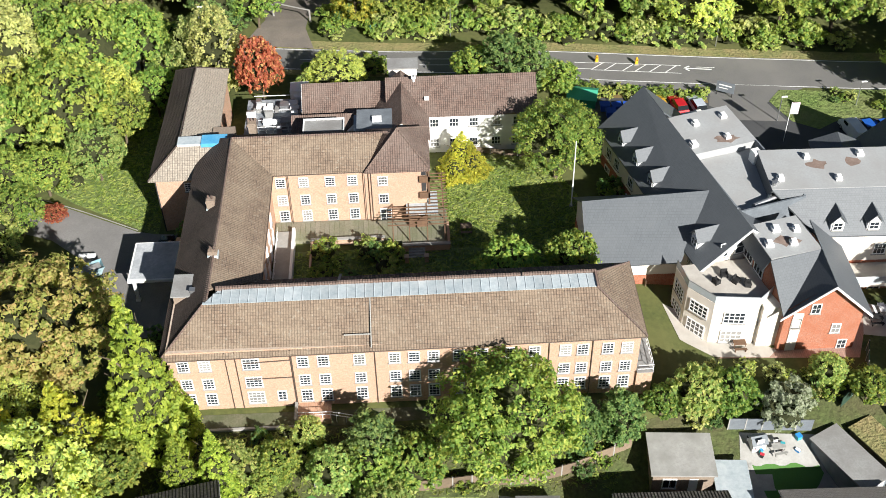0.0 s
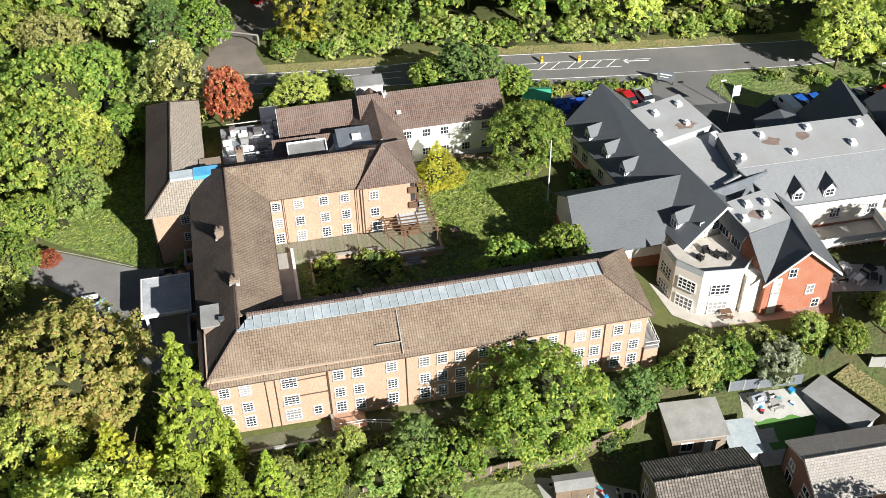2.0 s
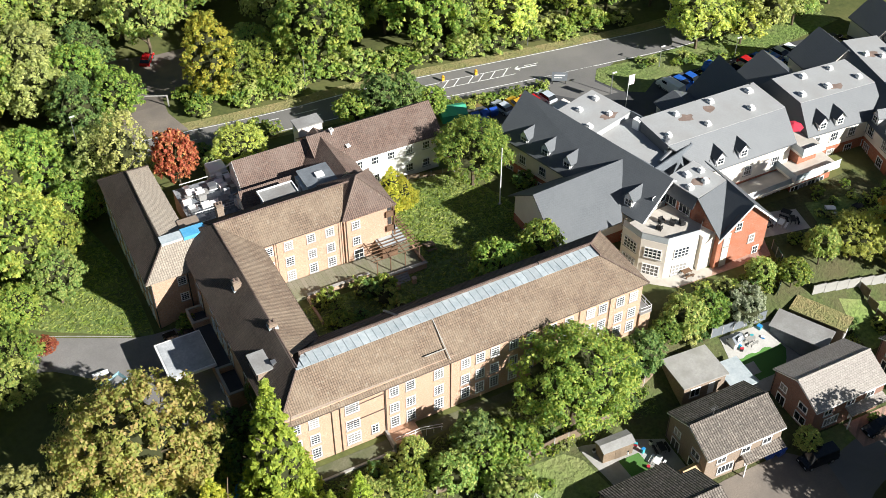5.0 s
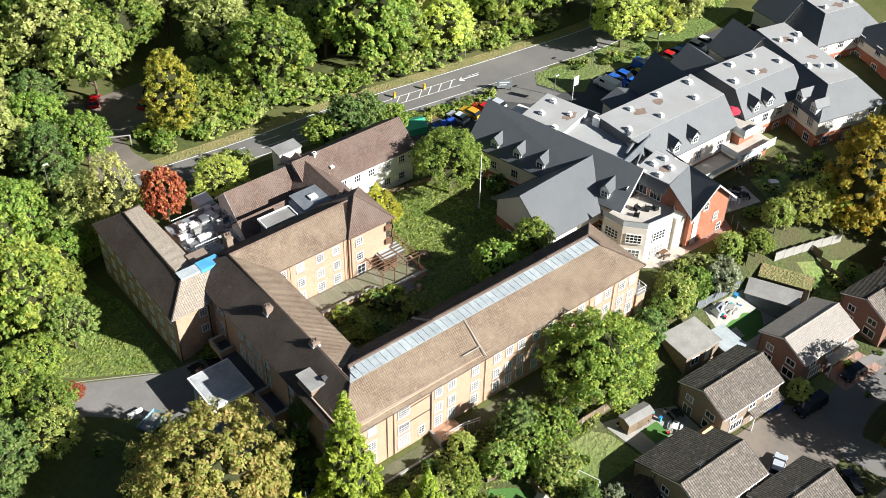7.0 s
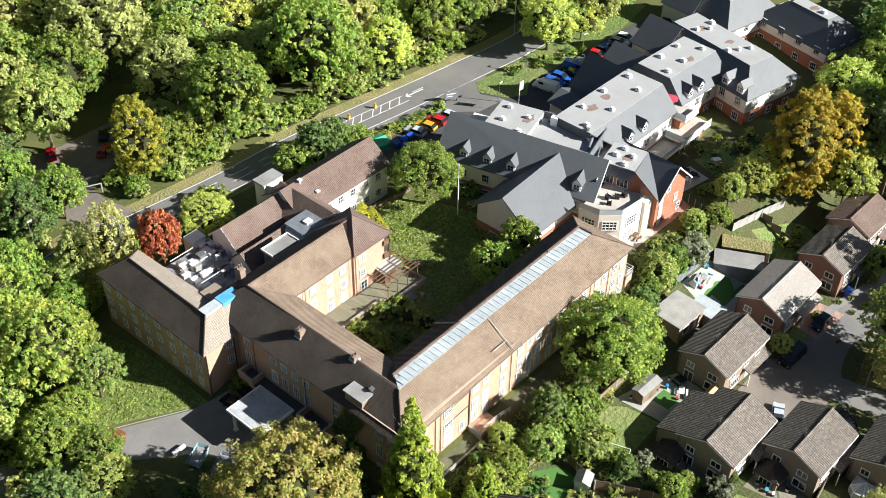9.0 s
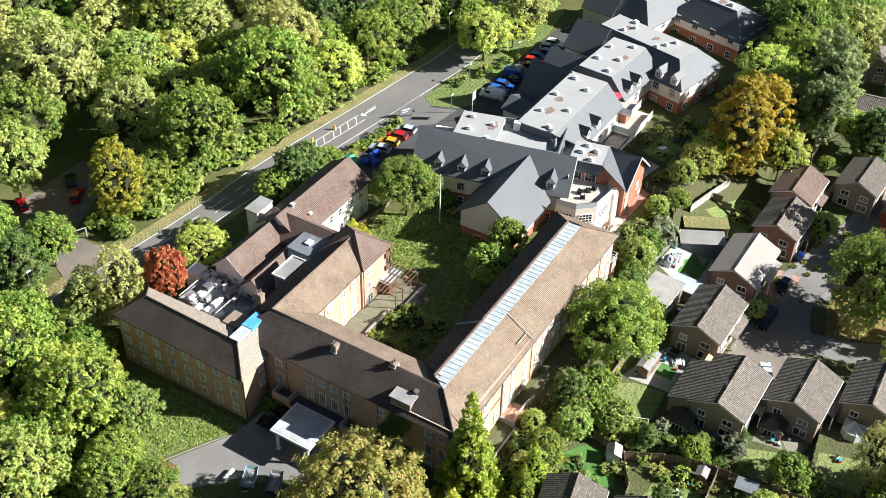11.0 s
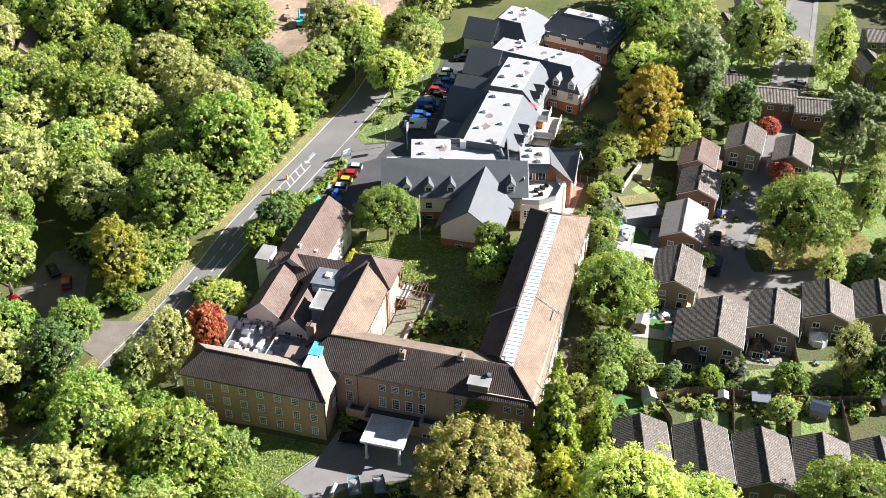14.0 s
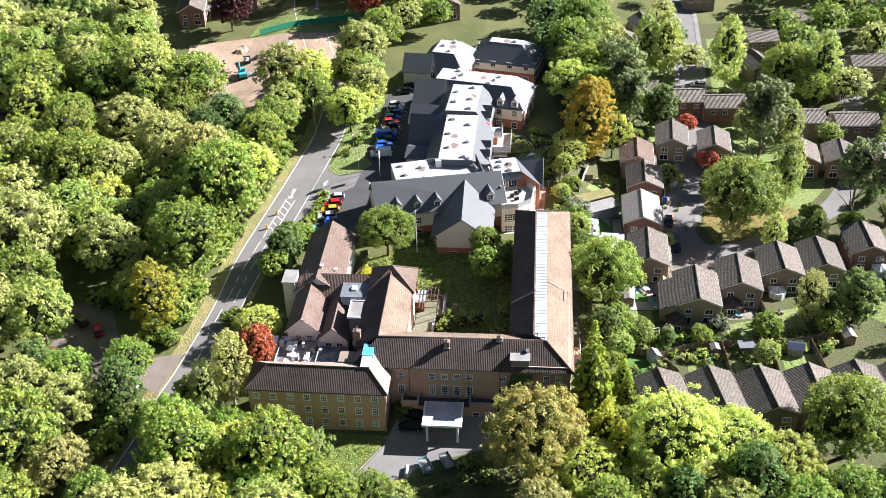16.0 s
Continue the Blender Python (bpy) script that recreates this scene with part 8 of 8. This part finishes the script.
shed(23.4, -42.2, 80, 2.8, 2.4, 1.9, GREY_BOARD, gloss_paint("navy_roof", (0.02, 0.03, 0.06), 0.5), "timber garden shed with navy roof")
shed(16.6, -15.2, 20, 2.0, 1.9, 1.9, gloss_paint("pale_blue_board", (0.42, 0.52, 0.58), 0.6), CONCRETE, "small pale blue garden shed")
shed(29.2, -53.2, 10, 2.8, 2.2, 2.0, FENCE_WOOD, FELT, "brown timber garden shed")
shed(20.8, -26.8, 5, 1.6, 1.4, 1.8, BRICK_DULL, FELT, "small red-brown tool store by the fence", "tool_store", 0.3)
flat_box("garden_cabin", "small flat-roofed grey-blue cabin", 22.0, -32.8, 5, 1.8, 2.6, 2.0, GREY_BOARD, GREY_BOARD)
shed(60.4, -4.9, 10, 1.5, 1.2, 1.1, PAINT, GREY_BOARD, "white children's playhouse on the patio", "playhouse", 0.5)
shed(42.4, -19.0, 0, 2.2, 1.2, 2.0, TIMBER_PALE, TIMBER_PALE, "new timber lean-to beside the house")
shed(36.4, -11.9, -3, 4.2, 1.8, 2.1, FENCE_WOOD, FELT, "open grey garden shelter", "garden_shelter", 0.3)
shed(47.6, 18.0, 0, 3.0, 2.4, 2.0, GREY_BOARD, FELT, "dark timber shed by the home's gable")

CLUTTER = [gloss_paint("blue_toy", (0.03, 0.25, 0.6), 0.5), gloss_paint("red_toy", (0.5, 0.03, 0.05), 0.5), PAINT, gloss_paint("teal_cover", (0.05, 0.35, 0.40), 0.6), RUBBER]


def bench_set(x, y, ang, label, material):
    t = thing("garden_table", label, "garden furniture", pose(x, y, lie(x, y) + 0.08, 0, 0, ang))
    part("tabletop", Geo().box(-0.7, -0.4, 0.66, 0.7, 0.4, 0.72), material, t)
    for sx in (-0.6, 0.6):
        for sy in (-0.32, 0.32):
            part("leg", Geo().box(sx - 0.03, sy - 0.03, 0, sx + 0.03, sy + 0.03, 0.66), material, t)
    for sy in (-0.8, 0.8):
        part("bench", Geo().box(-0.7, sy - 0.15, 0.38, 0.7, sy + 0.15, 0.44).box(-0.62, sy - 0.1, 0, -0.54, sy + 0.1, 0.38).box(0.54, sy - 0.1, 0, 0.62, sy + 0.1, 0.38), material, t)


bench_set(62.6, -5.4, 10, "pale grey garden table with benches", CONCRETE)
bench_set(40.4, -15.4, 30, "white garden table with benches", PAINT)
bench_set(42.0, -14.0, 80, "dark garden table with benches", RUBBER)
bench_set(61, 7.0, 0, "round-edged red garden table on the patio", TIMBER)
for i, (x, y) in enumerate(((77.5, 10), (79.5, 9.0), (81.5, 8.8), (78.6, 11.4), (81.6, 10.4), (88, 8), (92, 6.4))):
    bench_set(x, y, 30 * i, "outdoor dining table on the home terrace", PAINT if i % 2 else RUBBER)
bench_set(31.6, 27.2, 0, "timber picnic table on the terrace edge", FENCE_WOOD)
rng = random.Random(77)
for x0, x1, y0, y1, n in ((59.5, 66, -6.2, -4.3, 9), (34, 42, -17.6, -10.6, 14), (46, 54, -12.2, -10.6, 5), (28.6, 29.8, -27, -19, 5), (33.4, 36.8, -36.6, -31, 8), (26, 38, -47, -41, 6), (13, 20, -27, -20, 3)):
    for i in range(n):
        x, y = rng.uniform(x0, x1), rng.uniform(y0, y1)
        w, d, h = rng.uniform(0.2, 0.7), rng.uniform(0.2, 0.6), rng.uniform(0.25, 0.8)
        t = thing("garden_box", "small garden storage box or planter", "planter", pose(x, y, lie(x, y) + 0.07, 0, 0, rng.uniform(0, 90)))
        part("box", Geo().add([(-w / 2 * 0.9, -d / 2 * 0.9, 0), (w / 2 * 0.9, -d / 2 * 0.9, 0), (w / 2 * 0.9, d / 2 * 0.9, 0), (-w / 2 * 0.9, d / 2 * 0.9, 0), (-w / 2, -d / 2, h), (w / 2, -d / 2, h), (w / 2, d / 2, h), (-w / 2, d / 2, h)], [(3, 2, 1, 0), (4, 5, 6, 7), (0, 1, 5, 4), (1, 2, 6, 5), (2, 3, 7, 6), (3, 0, 4, 7)]), CLUTTER[i % 5], t)
        part("lid", Geo().box(-w / 2 - 0.02, -d / 2 - 0.02, h, w / 2 + 0.02, d / 2 + 0.02, h + 0.05), CLUTTER[(i + 2) % 5], t)
sw_ = thing("swing_frame", "white tubular garden swing frame on the lawn", "swing", pose(24.4, -15.4, lie(24.4, -15.4) + 0.05, 0, 0, -70))
part("crossbar", Geo().rod((-1.5, 0, 1.9), (1.5, 0, 1.9), 0.05, 0.05, 6), PAINT, sw_)
for sx in (-1.5, 1.5):
    for sy in (-0.7, 0.7):
        part("leg", Geo().rod((sx, 0, 1.9), (sx, sy, 0), 0.045, 0.045, 6), PAINT, sw_)
part("swing_seat", Geo().box(-0.25, -0.1, 0.5, 0.25, 0.1, 0.54).rod((-0.24, 0, 0.54), (-0.24, 0, 1.9), 0.012, 0.012, 4).rod((0.24, 0, 0.54), (0.24, 0, 1.9), 0.012, 0.012, 4), RUBBER, sw_)
SKIP_PAINT = surface("faded_blue_skip_paint", (0.16, 0.33, 0.40), (0.24, 0.42, 0.48), 4, 0.6, 0.6, (0.30, 0.34, 0.33), 0.2)
# skips, trailer and pipes by the drive; machines on the far site
for x, y, a, m, lab in ((-14.6, 24.0, 25, SKIP_PAINT, "blue open builder's skip"), (-13.4, 20.6, 25, GREY_BOARD, "dark open builder's skip"), (140.5, 88.4, 20, DARK_METAL, "dark green site skip"), (-6.2, 1.6, 70, TARP, "blue covered trailer beside the wall")):
    t = thing("skip", lab, "skip", pose(x, y, lie(x, y) + 0.05, 0, 0, a))
    part("tub", Geo().add([(-1.2, -0.75, 0), (1.2, -0.75, 0), (1.2, 0.75, 0), (-1.2, 0.75, 0), (-1.8, -0.85, 1.15), (1.8, -0.85, 1.15), (1.8, 0.85, 1.15), (-1.8, 0.85, 1.15)], [(3, 2, 1, 0), (0, 1, 5, 4), (1, 2, 6, 5), (2, 3, 7, 6), (3, 0, 4, 7)]), m, t)
    part("load", Geo().add([(-1.5, -0.8, 0.85), (1.5, -0.8, 0.9), (1.5, 0.8, 0.85), (-1.5, 0.8, 0.9), (0.1, 0, 1.25)], [(0, 1, 4), (1, 2, 4), (2, 3, 4), (3, 0, 4)]), FELT if m is not TARP else TARP, t)
    part("rim", Geo().box(-1.85, -0.9, 1.1, 1.85, -0.82, 1.18).box(-1.85, 0.82, 1.1, 1.85, 0.9, 1.18), m, t)
t = thing("gas_tank", "white cylindrical tank beside the drive", "tank", pose(-15.4, 27.0, lie(-15.4, 27.0), 0, 0, 0))
part("drum", Geo().rod((-1.0, 0, 0.45), (1.0, 0, 0.45), 0.32, 0.32, 14), PAINT, t)
part("cradle", Geo().box(-0.8, -0.3, 0, -0.6, 0.3, 0.3).box(0.6, -0.3, 0, 0.8, 0.3, 0.3), CONCRETE, t)
dg = thing("excavator", "pale blue tracked excavator on the building site", "excavator", pose(130.2, 87.4, lie(130, 87), 0, 0, 20))
part("tracks", Geo().box(-1.6, -1.2, 0, 1.6, -0.7, 0.7).box(-1.6, 0.7, 0, 1.6, 1.2, 0.7), RUBBER, dg)
part("cab", Geo().box(-1.5, -1.0, 0.7, 1.3, 1.0, 1.7).box(0.0, -0.9, 1.7, 1.2, 0.1, 2.6), CLUTTER[3], dg)
part("boom", Geo().rod((1.2, 0.3, 1.4), (3.6, 0.3, 3.2), 0.2, 0.16, 6).rod((3.6, 0.3, 3.2), (4.9, 0.3, 1.0), 0.15, 0.12, 6), CLUTTER[3], dg)
part("bucket", Geo().box(4.5, -0.1, 0.3, 5.2, 0.7, 1.0), DARK_METAL, dg)
rng = random.Random(9)
for i in range(16):
    x, y = rng.uniform(126, 152), rng.uniform(78, 96)
    w = rng.uniform(0.8, 2.6)
    t = thing("rubble_heap", "heap of pale rubble and soil on the site", "rubble", pose(x, y, lie(x, y), 0, 0, rng.uniform(0, 90)), "rubble heaps")
    m = 9
    pts = [(math.cos(6.283 * j / m) * w * rng.uniform(0.7, 1.1), math.sin(6.283 * j / m) * w * rng.uniform(0.6, 1.0), 0) for j in range(m)] + [(w * 0.4 * math.cos(6.283 * j / m), w * 0.35 * math.sin(6.283 * j / m), w * rng.uniform(0.3, 0.5)) for j in range(m)]
    part("heap", Geo().add(pts, [(j, (j + 1) % m, m + (j + 1) % m, m + j) for j in range(m)] + [tuple(range(m, 2 * m))]), EARTH if i % 3 else CONCRETE, t)
gf = thing("site_hoarding", "green mesh site fence in the distance", "fence")
for i in range(14):
    x, y = 160 + i * 0.6, 88 - i * 1.9
    part("panel", Geo().box(-1.15, -0.02, 0, 1.15, 0.02, 1.7), gloss_paint("green_mesh", (0.03, 0.30, 0.18), 0.8) if i == 0 else bpy.data.materials["green_mesh"], gf, "", pose(x, y, lie(x, y), 0, 0, -52))
